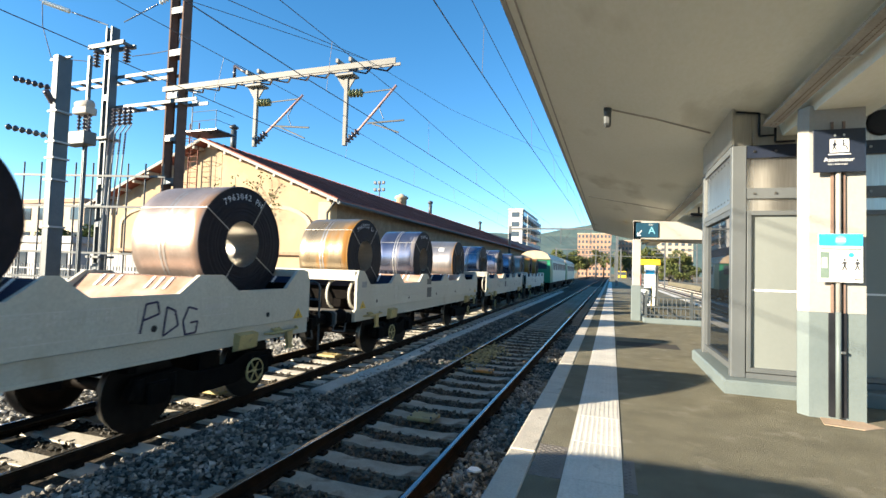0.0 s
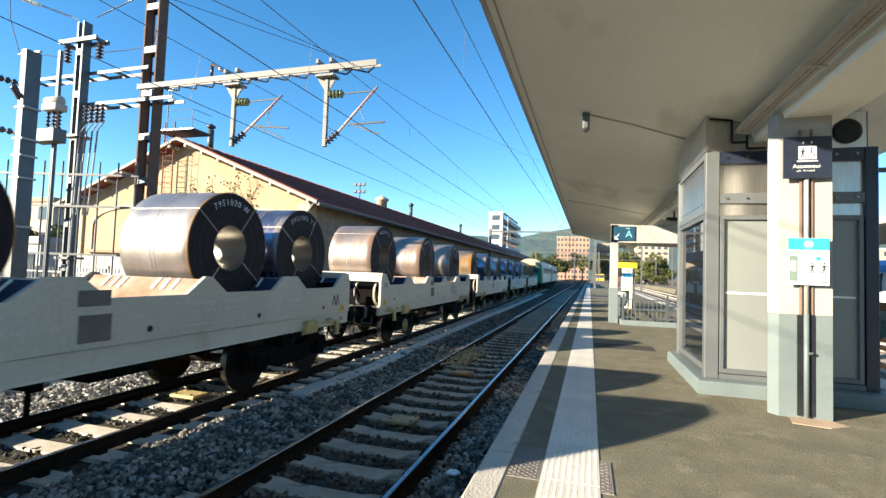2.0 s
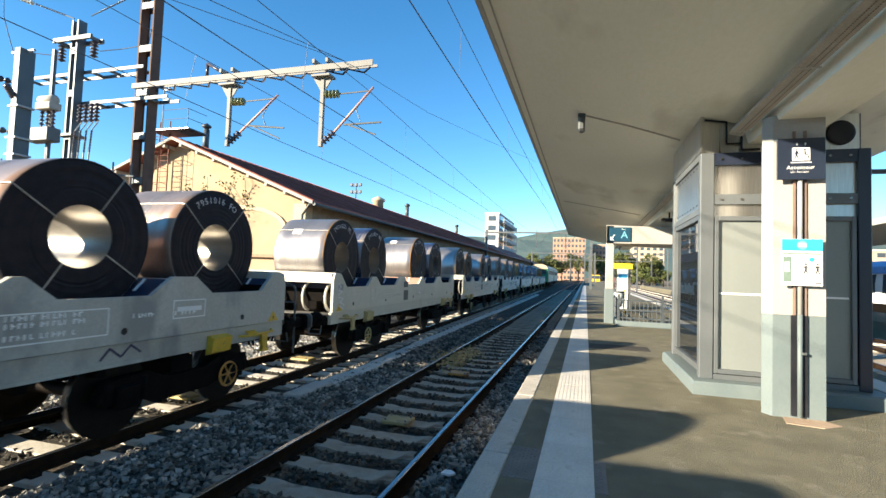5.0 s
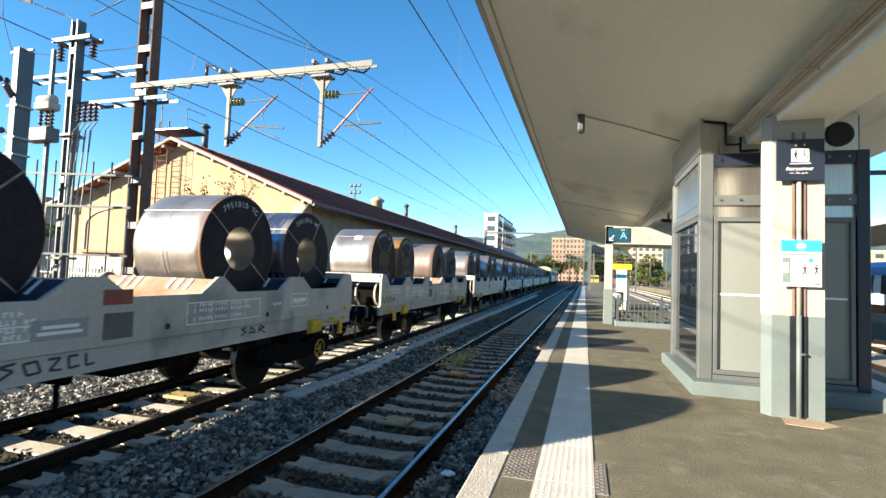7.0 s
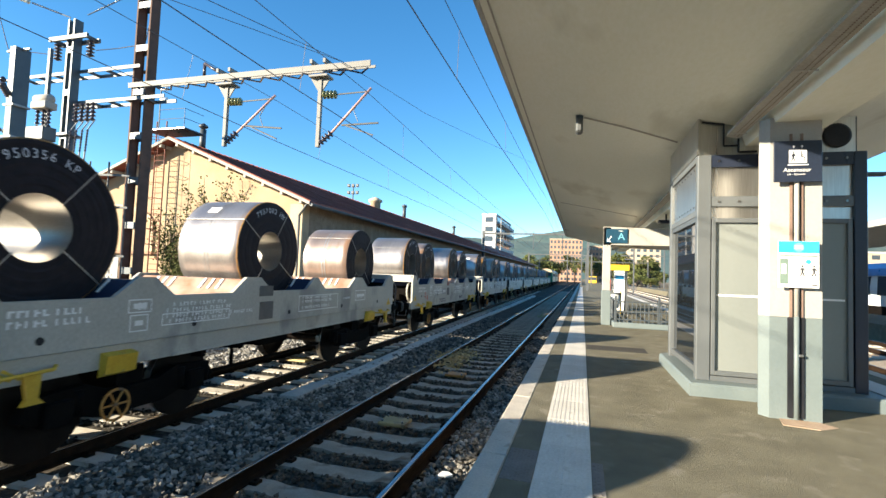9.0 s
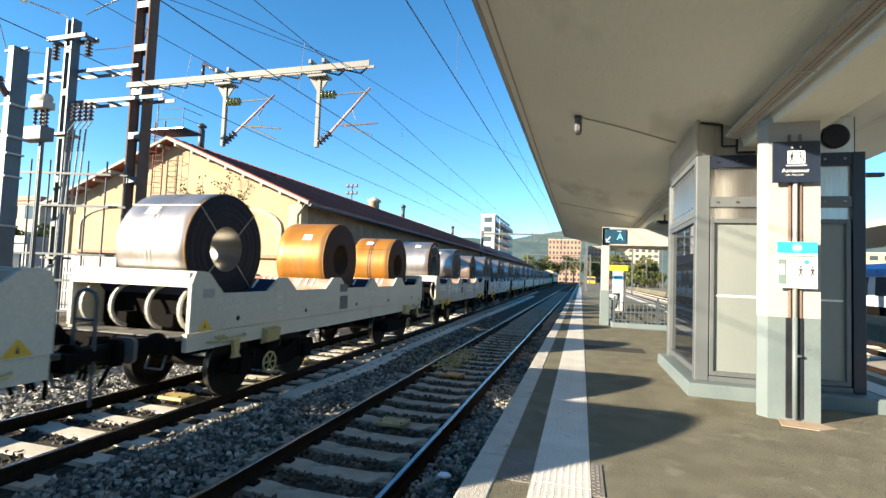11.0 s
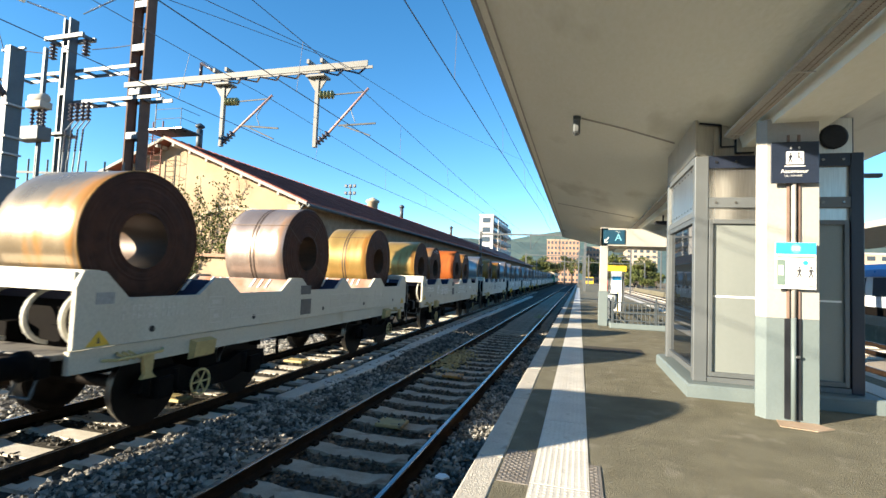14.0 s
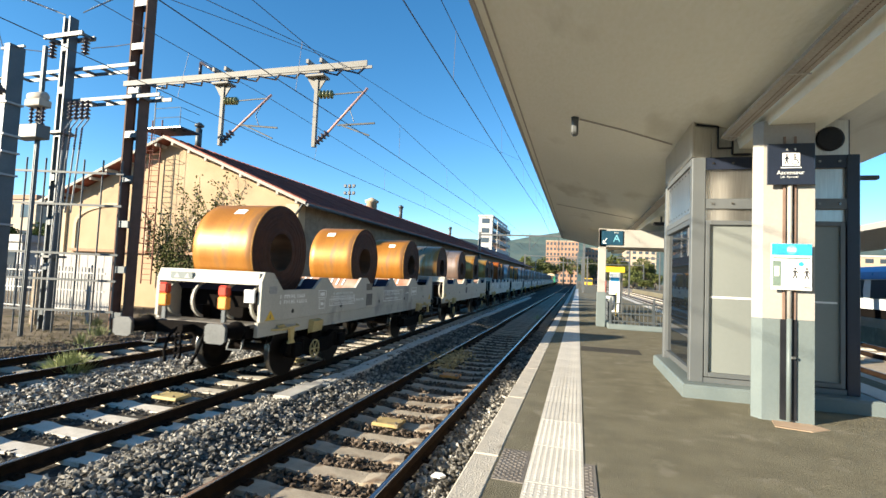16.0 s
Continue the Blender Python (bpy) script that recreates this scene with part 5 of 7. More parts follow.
SKIN_WORDS = {"steel": "bare grey rolled steel coil", "pink": "brownish grey rolled steel coil", "blue": "bluish rolled steel coil", "tan": "tan steel coil blotched with rust", "orange": "bright orange rusted steel coil", "rust": "brown rusted steel coil", "red": "brick-red rusted steel coil", "gold": "golden-brown rusted steel coil"}
moving = []      # thing, distance ahead of the last wagon's rear panel, height
wheels = []


def build_train():
    first = build_wagon()
    for n in range(13):
        w = first if n == 0 else copy_thing(first, pose(0, 0, 0))
        moving.append((w, PITCH * n, RAIL_Z))
        if n:
            dress_wagon(w, n)
        wheels.extend(o for o in w.children_recursive if o.name.startswith("wheelset"))
        for k, (slot, skin, r, wd, face, straps, text) in enumerate(LOADS[n]):
            lab = SKIN_WORDS[skin] + (", strapped, lying across the wagon" if straps else " lying across the wagon")
            c = build_coil("steel_coil", skin, r, wd, face, straps, text, lab, n * 5 + k * 3)
            moving.append((c, PITCH * n + SLOTS[slot], RAIL_Z + 2.33 + (r - 0.92) * 1.35))
    dress_wagon(first, 0)
    tail_lamps(first)
    for k in range(2):
        lo = build_loco()
        moving.append((lo, PITCH * 13 - 0.2 + 20.6 * k, RAIL_Z))


FAINT = surf("faded_stencil_paint", (0.52, 0.49, 0.43), (0.60, 0.57, 0.51), 4, 0.7, fine=40)
SCRAWL = {
    9: [(GRAFFITI, [[(7.02, 1.18), (7.08, 1.51), (7.23, 1.53), (7.26, 1.39), (7.06, 1.33)], [(7.32, 1.12), (7.36, 1.46), (7.48, 1.41), (7.53, 1.23), (7.32, 1.12)], [(7.82, 1.40), (7.68, 1.44), (7.60, 1.27), (7.64, 1.10), (7.80, 1.11), (7.83, 1.25), (7.71, 1.24)]])],
    7: [(CHALK, [[(0.20, 1.70), (0.34, 1.62), (0.22, 1.55), (0.40, 1.52), (0.20, 1.44)], [(0.22, 1.40), (0.46, 1.36), (0.30, 1.28), (0.48, 1.24)], [(0.25, 1.22), (0.46, 1.14), (0.50, 1.24)], [(5.55, 1.32), (5.65, 1.46), (5.75, 1.30), (5.85, 1.46), (5.80, 1.28), (5.95, 1.36)]])],
    5: [(RED, [[(1.30, 1.14), (1.36, 1.34), (1.46, 1.32), (1.38, 1.22), (1.50, 1.10)], [(1.56, 1.30), (1.54, 1.12), (1.64, 1.22), (1.66, 1.06)]]), (GRAFFITI, [[(3.50, 1.04), (3.36, 1.02), (3.48, 0.97), (3.36, 0.90)], [(3.60, 0.91), (3.56, 1.02), (3.68, 1.03), (3.72, 0.92), (3.60, 0.91)], [(3.78, 1.03), (3.90, 1.03), (3.80, 0.92), (3.92, 0.91)], [(4.08, 1.03), (3.98, 1.03), (3.99, 0.91), (4.10, 0.92)], [(4.16, 1.04), (4.17, 0.91), (4.26, 0.92)], [(6.72, 1.05), (6.60, 1.03), (6.72, 0.98), (6.60, 0.93)], [(6.80, 0.93), (6.84, 1.05), (6.95, 0.95), (6.80, 0.96)], [(7.02, 0.93), (7.06, 1.05), (7.18, 1.01), (7.04, 0.99), (7.2, 0.92)]])],
    6: [(GRAFFITI, [[(6.95, 0.92), (7.06, 1.04), (7.2, 0.93), (7.32, 1.05), (7.46, 0.95)], [(0.10, 1.30), (0.24, 1.16), (0.38, 1.30), (0.52, 1.15), (0.66, 1.29), (0.80, 1.16), (0.95, 1.28)]])],
    8: [(GRAFFITI, [[(9.55, 1.25), (9.62, 1.45), (9.70, 1.22), (9.76, 1.46), (9.82, 1.24)]])],
}


WHEEL_ORANGE = surf("worn_orange_paint", (0.42, 0.17, 0.03), (0.52, 0.24, 0.05), 5, 0.6, fine=40, wear=(0.16, 0.09, 0.05), wear_at=0.58, wear_scale=8)


def dress_wagon(w, n):
    """What sets one wagon apart: fresh or faded stencils, and scrawls."""
    for o in w.children_recursive:
        if o.name.startswith("stencil_print") and n not in (0, 2, 4, 5, 6):
            o.data = o.data.copy()
            o.data.materials[0] = FAINT
    if n in (4, 7, 8):
        for o in [c for c in w.children if c.name.startswith("hand_wheel") and c.data.vertices[0].co.y > 5]:
            bpy.data.objects.remove(o)
    # 4 to 6 are greyer paint; on 0 the grey stands for tail shade
    if n in (0, 4, 5, 6):
        tagged(w, "weathered grey four-axle coil wagon with notched sides")
        for o in w.children:
            if o.data.materials[0] == WAGON:
                o.data = o.data.copy()
                o.data.materials[0] = WAGON_GREY_AND_SHADE
    taken = [load[0] for load in LOADS[n]]
    for o in w.children:
        if o.name.startswith("saddle"):
            k = int(o.data.name.partition(".")[2] or 0)
            # sunward plates of empty slots swap the painted shade for scraped rust
            if k % 2 and k // 2 not in taken:
                o.data = o.data.copy()
                o.data.materials[0] = SADDLE_RUST
                tagged(o, "scraped salmon-red saddle plate")
    if n in (4, 5, 6):
        for o in w.children:
            if o.name.startswith(("brake_box", "brake_lever", "hand_wheel")):
                o.data = o.data.copy()
                o.data.materials[0] = WHEEL_ORANGE if o.name.startswith("hand_wheel") else YELLOW
    if n in (0, 2, 4, 5, 6):
        bm = bmesh.new()
        words(bm, "GE", (1.0750, 2.00, 1.455), (0, 1, 0), (0, 0, 1), 0.09)
        part("lettering", bm, PRINT_WHITE, w)
    if n == 5:
        bm = bmesh.new()
        box(bm, 1.0785, 1.0815, 4.30, 4.64, 1.535, 1.695)
        part("red_plate", bm, surf("faded_red_plate", (0.22, 0.05, 0.035), (0.28, 0.075, 0.05), 6, 0.6), w, "faded red plate above the document holder")
        bm = bmesh.new()
        box(bm, 1.071, 1.0748, 3.58, 4.14, 1.22, 1.42)
        np_ = part("name_patch", bm, FENCE_GREY, w, "grey painted-over name patch")
        for y0, y1, z in ((3.68, 4.04, 1.33), (3.64, 4.08, 1.27)):
            bm = bmesh.new()
            box(bm, 1.0752, 1.0764, y0, y1, z, z + 0.035)
            part("text_bar", bm, PRINT_WHITE, np_)
    for mat_, strokes in SCRAWL.get(n, ()):
        bm = bmesh.new()
        for st in strokes:
            for a, b in zip(st, st[1:]):
                x = 1.0745 if a[1] > 1.09 else 1.0445
                bar(bm, (x, *a), (x, *b), 0.004, 0.018 if mat_ in (RED, CHALK) else 0.025)
        part("scrawl", bm, mat_, w, "spray-painted scrawl")


def tail_lamps(w):
    for x in (-0.80, 0.42):
        bm = bmesh.new()
        box(bm, x - 0.09, x + 0.09, -0.14, -0.02, 1.27, 1.48, 0.02)
        lp = part("tail_lamp", bm, ORANGE, w, "orange tail lamp with a red top")
        bm = bmesh.new()
        box(bm, x - 0.092, x + 0.092, -0.15, -0.02, 1.483, 1.67, 0.03)
        part("lens", bm, RED, lp)
        bm = bmesh.new()
        box(bm, x - 0.035, x + 0.035, -0.09, -0.04, 1.05, 1.27)
        part("bracket", bm, GALV, lp)
    bm = bmesh.new()
    box(bm, -0.78, -0.32, -0.012, 0.004, 1.745, 1.865)
    sgn = part("coupling_sign", bm, POST_GREY, w, "faded blue-grey sign on the end beam")
    for x in (-0.70, -0.48):
        bm = bmesh.new()
        prism(bm, [(x, 1.76), (x + 0.12, 1.76), (x + 0.06, 1.85)], -0.016, -0.0125, "y")
        part("symbol", bm, FENCE_GREY, sgn)
    bm = bmesh.new()
    box(bm, 0.78, 0.98, -0.06, -0.02, 1.40, 1.62, 0.01)
    part("end_plate", bm, PRINT_WHITE, w)


def build_loco():
    L = thing("locomotive", (0, 0, 0), "green and pale grey diesel locomotive pulling the train", "locomotive", "locomotives")
    bm = bmesh.new()
    prism(bm, [(-1.45, 1.0), (1.45, 1.0), (1.45, 2.2), (1.38, 3.2), (-1.38, 3.2), (-1.45, 2.2)], 0.5, 19.6, "y")
    part("body", bm, LOCO_PALE, L)
    bm = bmesh.new()
    prism(bm, [(-1.452, 0.98), (1.452, 0.98), (1.452, 2.2), (1.385, 3.16), (-1.385, 3.16), (-1.452, 2.2)], 0.3, 2.6, "y")
    part("cab", bm, LOCO_GREEN, L, "dark green cab end")
    bm = bmesh.new()
    prism(bm, [(-1.45, 3.15), (1.45, 3.15), (1.2, 3.6), (0.7, 3.86), (0, 3.95), (-0.7, 3.86), (-1.2, 3.6)], 0.1, 19.4, "y")
    part("roof", bm, LOCO_ROOF, L, "tan curved roof")
    bm = bmesh.new()
    box(bm, -1.1, 1.1, 0.27, 0.31, 2.25, 3.0)
    part("windscreen", bm, PANE, L)
    for y in (3.2, 5.6, 8.0, 10.4, 12.8, 15.2, 17.4):
        bm = bmesh.new()
        box(bm, 1.40, 1.47, y, y + 1.5, 2.2, 2.9, 0.01)
        part("louvre_grille", bm, GALV, L)
    bm = bmesh.new()
    box(bm, -1.4, 1.4, 0.3, 19.6, 0.75, 1.0)
    box(bm, -1.3, 1.3, 7.5, 12.5, 0.3, 0.8)
    part("underframe", bm, UNDER_SHADED, L)
    bm = bmesh.new()
    lathe(bm, (-0.80, 0, 0), (1, 0, 0), [(0, 0.55), (0.14, 0.53), (0.141, 0.12), (1.46, 0.12), (1.461, 0.53), (1.60, 0.55)], 20)
    me = mesh_of("wheelset", bm, WHEEL)
    for y in (3.0, 5.4, 14.6, 17.0):
        wheels.append(share("wheelset", me, L, pose(0, y, 0.55)))
    for yb in (4.2, 15.8):
        bm = bmesh.new()
        for x in (-1.1, 1.1):
            prism(bm, [(yb - 2.0, 0.4), (yb - 1.8, 0.75), (yb + 1.8, 0.75), (yb + 2.0, 0.4), (yb + 0.8, 0.3), (yb - 0.8, 0.3)], x - 0.08, x + 0.08, "x")
        part("bogie_frame", bm, UNDER_SHADED, L)
    return L


def motions():
    times = [k for k in range(17)]
    for ob, ahead, z in moving:
        walk(ob, [(t, pose(T2 - math.tan(radians(SKEW)) * (place_of_train(t) + ahead - 5), place_of_train(t) + ahead, z, 0, 0, SKEW)) for t in times])
    steps = [k * 2 / 30 for k in range(241)]
    roll = [-(place_of_train(t) - place_of_train(0)) / 0.46 for t in steps]
    for w in wheels:
        base = w.location.copy()
        walk(w, [(t, Matrix.Translation(base) @ Matrix.Rotation(a, 4, "X")) for t, a in zip(steps, roll)])

# ---- the goods shed and the yard to the west ----
GY = 20.5


def build_shed():
    S = thing("goods_shed", (0, 0, 0), "ochre stucco goods shed with a dull red tiled roof", "building")
    xe, xw, xm, ze, zp = -13.15, -28.9, -21.0, 4.74, 7.90
    bm = bmesh.new()
    prism(bm, [(xe, -0.95), (xe, ze), (xm, zp), (xw, ze), (xw, -0.95)], GY, GY + 0.5, "y")
    part("gable_wall", bm, STUCCO, S, "ochre stucco gable wall")
    bm = bmesh.new()
    box(bm, xe - 0.5, xe, GY + 0.5, 140, -0.95, ze)
    part("side_wall", bm, SIDE_WALL, S, "dark rubble side wall")
    for s, x0 in ((1, xe), (-1, xw)):
        bm = bmesh.new()
        o = x0 + s * 0.75
        sl = (zp - ze) / abs(xm - x0)
        zo = ze - sl * 0.75
        prism(bm, [(o, zo + 0.05), (xm, zp + 0.06), (xm, zp + 0.20), (o, zo + 0.19)], GY - 0.7, 140, "y")
        rf = part("roof", bm, ROOF, S, "dull red tiled roof slope")
        if s > 0:
            bm = bmesh.new()
            for k in range(120):
                y = GY - 0.65 + 0.5 * k
                bar(bm, (o, y, zo + 0.20), (xm, y, zp + 0.21), 0.07, 0.05)
            tagged(part("tile_ribs", bm, ROOF, rf), kind="stuff")
        bm = bmesh.new()
        prism(bm, [(o, zo + 0.02), (xm, zp + 0.03), (xm, zp + 0.18), (o, zo + 0.17)], GY - 0.76, GY - 0.70, "y")
        part("verge_board", bm, TRIM_WHITE, S, "weathered white verge board")
        bm = bmesh.new()
        bar(bm, (0, GY - 0.7, -0.06), (0, GY + 0.1, -0.06), 0.14, 0.16)
        me = mesh_of("purlin_end", bm, TRIM_WHITE)
        for k in range(8):
            f = (k + 0.5) / 8
            share("purlin_end", me, S, pose(o + (xm - o) * f, 0, zo + (zp - zo) * f))
        bm = bmesh.new()
        tube(bm, (o + s * 0.06, GY - 0.7, zo + 0.02), (o + s * 0.06, 140, zo + 0.02), 0.08, 8)
        part("gutter", bm, GALV, S)
    for x in (xe - 0.35, xw + 0.35):
        bm = bmesh.new()
        zt = zp - abs(x - xm) * (zp - ze) / (xe - xm) - 0.3
        box(bm, x - 0.35, x + 0.35, GY - 0.12, GY, -0.95, zt)
        part("pilaster", bm, STUCCO_PALE, S)
    for cx, w, zb, zs in ((-16.9, 2.45, 2.05, 3.35), (-24.95, 2.45, 2.05, 3.45)):
        pts = [(cx - w, zb), (cx + w, zb)] + [(cx + w * math.cos(a), zs + 0.95 * math.sin(a)) for a in [math.pi * k / 12 for k in range(13)]]
        bm = bmesh.new()
        outer = [(cx + (w + 0.22) * math.cos(a), zs + 1.17 * math.sin(a)) for a in [math.pi * k / 12 for k in range(13)]]
        inner = [(cx + w * math.cos(a), zs + 0.95 * math.sin(a)) for a in [math.pi * k / 12 for k in range(12, -1, -1)]]
        prism(bm, [(cx + w + 0.22, zb)] + outer + [(cx - w - 0.22, zb), (cx - w, zb)] + inner + [(cx + w, zb)], GY - 0.10, GY, "y")
        part("arch_surround", bm, STUCCO_PALE, S, "pale stucco arch surround")
        bm = bmesh.new()
        prism(bm, pts, GY - 0.03, GY - 0.002, "y")
        part("arch_infill", bm, STUCCO, S, "walled-up arch")
        bm = bmesh.new()
        box(bm, cx - w - 0.3, cx + w + 0.3, GY - 0.22, GY, zb - 0.16 if zb > 0 else 0.95, zb if zb > 0 else 1.1)
        part("sill", bm, BRICK, S)
    bm = bmesh.new()
    tube(bm, (xe - 0.05, GY - 0.3, -0.9), (xe - 0.05, GY - 0.3, 4.0), 0.06, 8)
    tube(bm, (xe - 0.05, GY - 0.3, 4.0), (xe + 0.6, GY - 0.6, 4.6), 0.06, 8)
    part("downpipe", bm, GALV_PALE, S)
    for x, y, z, r, h in ((-20.9, 22.0, 7.8, 0.17, 1.3),):
        bm = bmesh.new()
        tube(bm, (x, y, z), (x, y, z + h), r, 12)
        lathe(bm, (x, y, z + h + 0.06), (0, 0, 1), [(0, r * 0.7), (0.08, r * 1.5), (0.16, r * 1.5), (0.3, r * 0.3)], 12)
        part("flue", bm, GALV, S)
    for x, y, h in ((-21.0, 46.0, 1.25), (-21.0, 54.5, 0.9), (-21.0, 78.0, 0.8)):
        zr = zp - abs(x - xm) * (zp - ze) / (xe - xm)
        bm = bmesh.new()
        if y == 46.0:
            lathe(bm, (x, y, zr), (0, 0, 1), [(0, 0.55), (h * 0.55, 0.55), (h * 0.6, 0.72), (h * 0.75, 0.72), (h, 0.1)], 12)
        else:
            tube(bm, (x, y, zr), (x, y, zr + h + 0.5), 0.22, 10)
            lathe(bm, (x, y, zr + h + 0.5), (0, 0, 1), [(0, 0.32), (0.2, 0.32), (0.35, 0.1)], 10)
        part("roof_vent", bm, STUCCO_PALE if y == 46.0 else GALV, S)
    # ladder and platform up the gable
    Ld = thing("wall_ladder", (0, 0, 0), "rust-red caged steel ladder fixed to the gable", "ladder")
    for x in (-22.1, -21.45):
        bm = bmesh.new()
        tube(bm, (x, GY - 0.45, 0.3), (x, GY - 0.45, 9.0), 0.035, 6)
        part("stringer", bm, LADDER, Ld)
    bm = bmesh.new()
    tube(bm, (-22.1, 0, 0), (-21.45, 0, 0), 0.018, 6)
    me = mesh_of("rung", bm, LADDER)
    for k in range(28):
        share("rung", me, Ld, pose(0, GY - 0.45, 0.5 + 0.29 * k))
    bm = bmesh.new()
    for k in range(8):
        z = 2.4 + 0.8 * k
        pipe(bm, [(-22.1, GY - 0.45, z), (-22.2, GY - 0.95, z), (-21.78, GY - 1.15, z), (-21.35, GY - 0.95, z), (-21.45, GY - 0.45, z)], 0.015)
    for x in (-22.2, -21.78, -21.35):
        tube(bm, (x, GY - 1.0, 2.4), (x, GY - 1.0, 8.3), 0.012, 6)
    part("safety_cage", bm, LADDER, Ld)
    bm = bmesh.new()
    box(bm, -22.1, -19.5, GY - 1.2, GY + 0.2, 8.30, 8.36)
    part("platform", bm, PORCELAIN, Ld)
    for z in (8.85, 9.35):
        bm = bmesh.new()
        pipe(bm, [(-21.2, GY - 1.15, z), (-19.6, GY - 1.15, z), (-19.6, GY + 0.1, z)], 0.016)
        part("rail", bm, GALV, Ld)
    for x in (-21.2, -19.6):
        bm = bmesh.new()
        tube(bm, (x, GY - 1.15, 8.36), (x, GY - 1.15, 9.35), 0.016, 6)
        part("rail_post", bm, GALV, Ld)
    bm = bmesh.new()
    tube(bm, (-21.5, GY - 0.9, 8.36), (-21.5, GY - 0.9, 10.7), 0.03, 6)
    part("lamp_pole", bm, GALV, Ld)
    for z in (10.0, 10.55):
        bm = bmesh.new()
        lathe(bm, (-21.5, GY - 0.9, z), (1, 0, 0), [(0, 0.05), (0.25, 0.05), (0.4, 0.12)], 8)
        part("lamp_head", bm, PRINT_WHITE, Ld)


def ivy(name, cx, cz, w, h, y, n, seed, label):
    """Twigs with small leaves on the wall."""
    rng = random.Random(seed)
    V = thing(name, (0, 0, 0), label, "climbing plant")
    bm = bmesh.new()
    lv = bmesh.new()
    for k in range(n):
        p = Vector((cx + rng.uniform(-w, w) * 0.5, y - 0.06, cz - h / 2 + rng.uniform(0, 0.3)))
        d = Vector((rng.uniform(-0.25, 0.35), 0, 1)).normalized()
        for s in range(int(rng.uniform(6, 16))):
            q = p + d * 0.30
            tube(bm, p, q, 0.012, 3)
            d = (d + Vector((rng.uniform(-0.5, 0.5), rng.uniform(-0.1, 0.05), rng.uniform(-0.1, 0.25)))).normalized()
            for i in range(rng.choice((1, 2, 4, 7))):
                c = q + Vector((rng.uniform(-0.18, 0.18), rng.uniform(-0.10, 0.02), rng.uniform(-0.18, 0.18)))
                u = Vector((rng.uniform(-1, 1), rng.uniform(-0.6, 0.2), rng.uniform(-1, 1))).normalized() * 0.065
                v = u.orthogonal().normalized() * 0.045
                lv.faces.new([lv.verts.new(c + a) for a in (-u, v, u, -v)])
            p = q
            if abs(p.x - cx) > w * 0.75 or p.z > cz + h / 2:
                break
    part("stem", bm, BARK, V)
    tagged(part("leaves", lv, LEAF, V), kind="stuff")


def lattice_mast(name, x, y, z0, z1, w, d, mats, label, cat):
    M = thing(name, (x, y, z0), label, cat)
    H = z1 - z0
    for s in (-1, 1):
        bm = bmesh.new()
        k = s * w / 2
        prism(bm, [(k, -d / 2), (k + s * -0.06, -d / 2), (k + s * -0.06, -d / 2 + 0.02), (k + s * -0.02, -d / 2 + 0.02), (k + s * -0.02, d / 2 - 0.02), (k + s * -0.06, d / 2 - 0.02), (k + s * -0.06, d / 2), (k, d / 2)], 0, H, "z")
        part("channel", bm, mats[0] if s < 0 else mats[1], M)
    bm = bmesh.new()
    box(bm, -w / 2 + min(0.062, w * 0.2), w / 2 - min(0.062, w * 0.2), -d / 2 + 0.004, -d / 2 + 0.014, 0, 0.22)
    me = mesh_of("batten_plate", bm, GALV)
    for k in range(int(H / 1.5)):
        for yy in (0, d - 0.018):
            share("batten_plate", me, M, pose(0, yy, 0.5 + k * 1.5))
    return M


MY, MX = 12.4, -14.43
BOOM_CREAM = surf("boom_cream_paint", (0.145, 0.143, 0.130), (0.190, 0.186, 0.168), 2.5, 0.65, fine=40, wear=(0.20, 0.17, 0.13), wear_at=0.62, wear_scale=5)


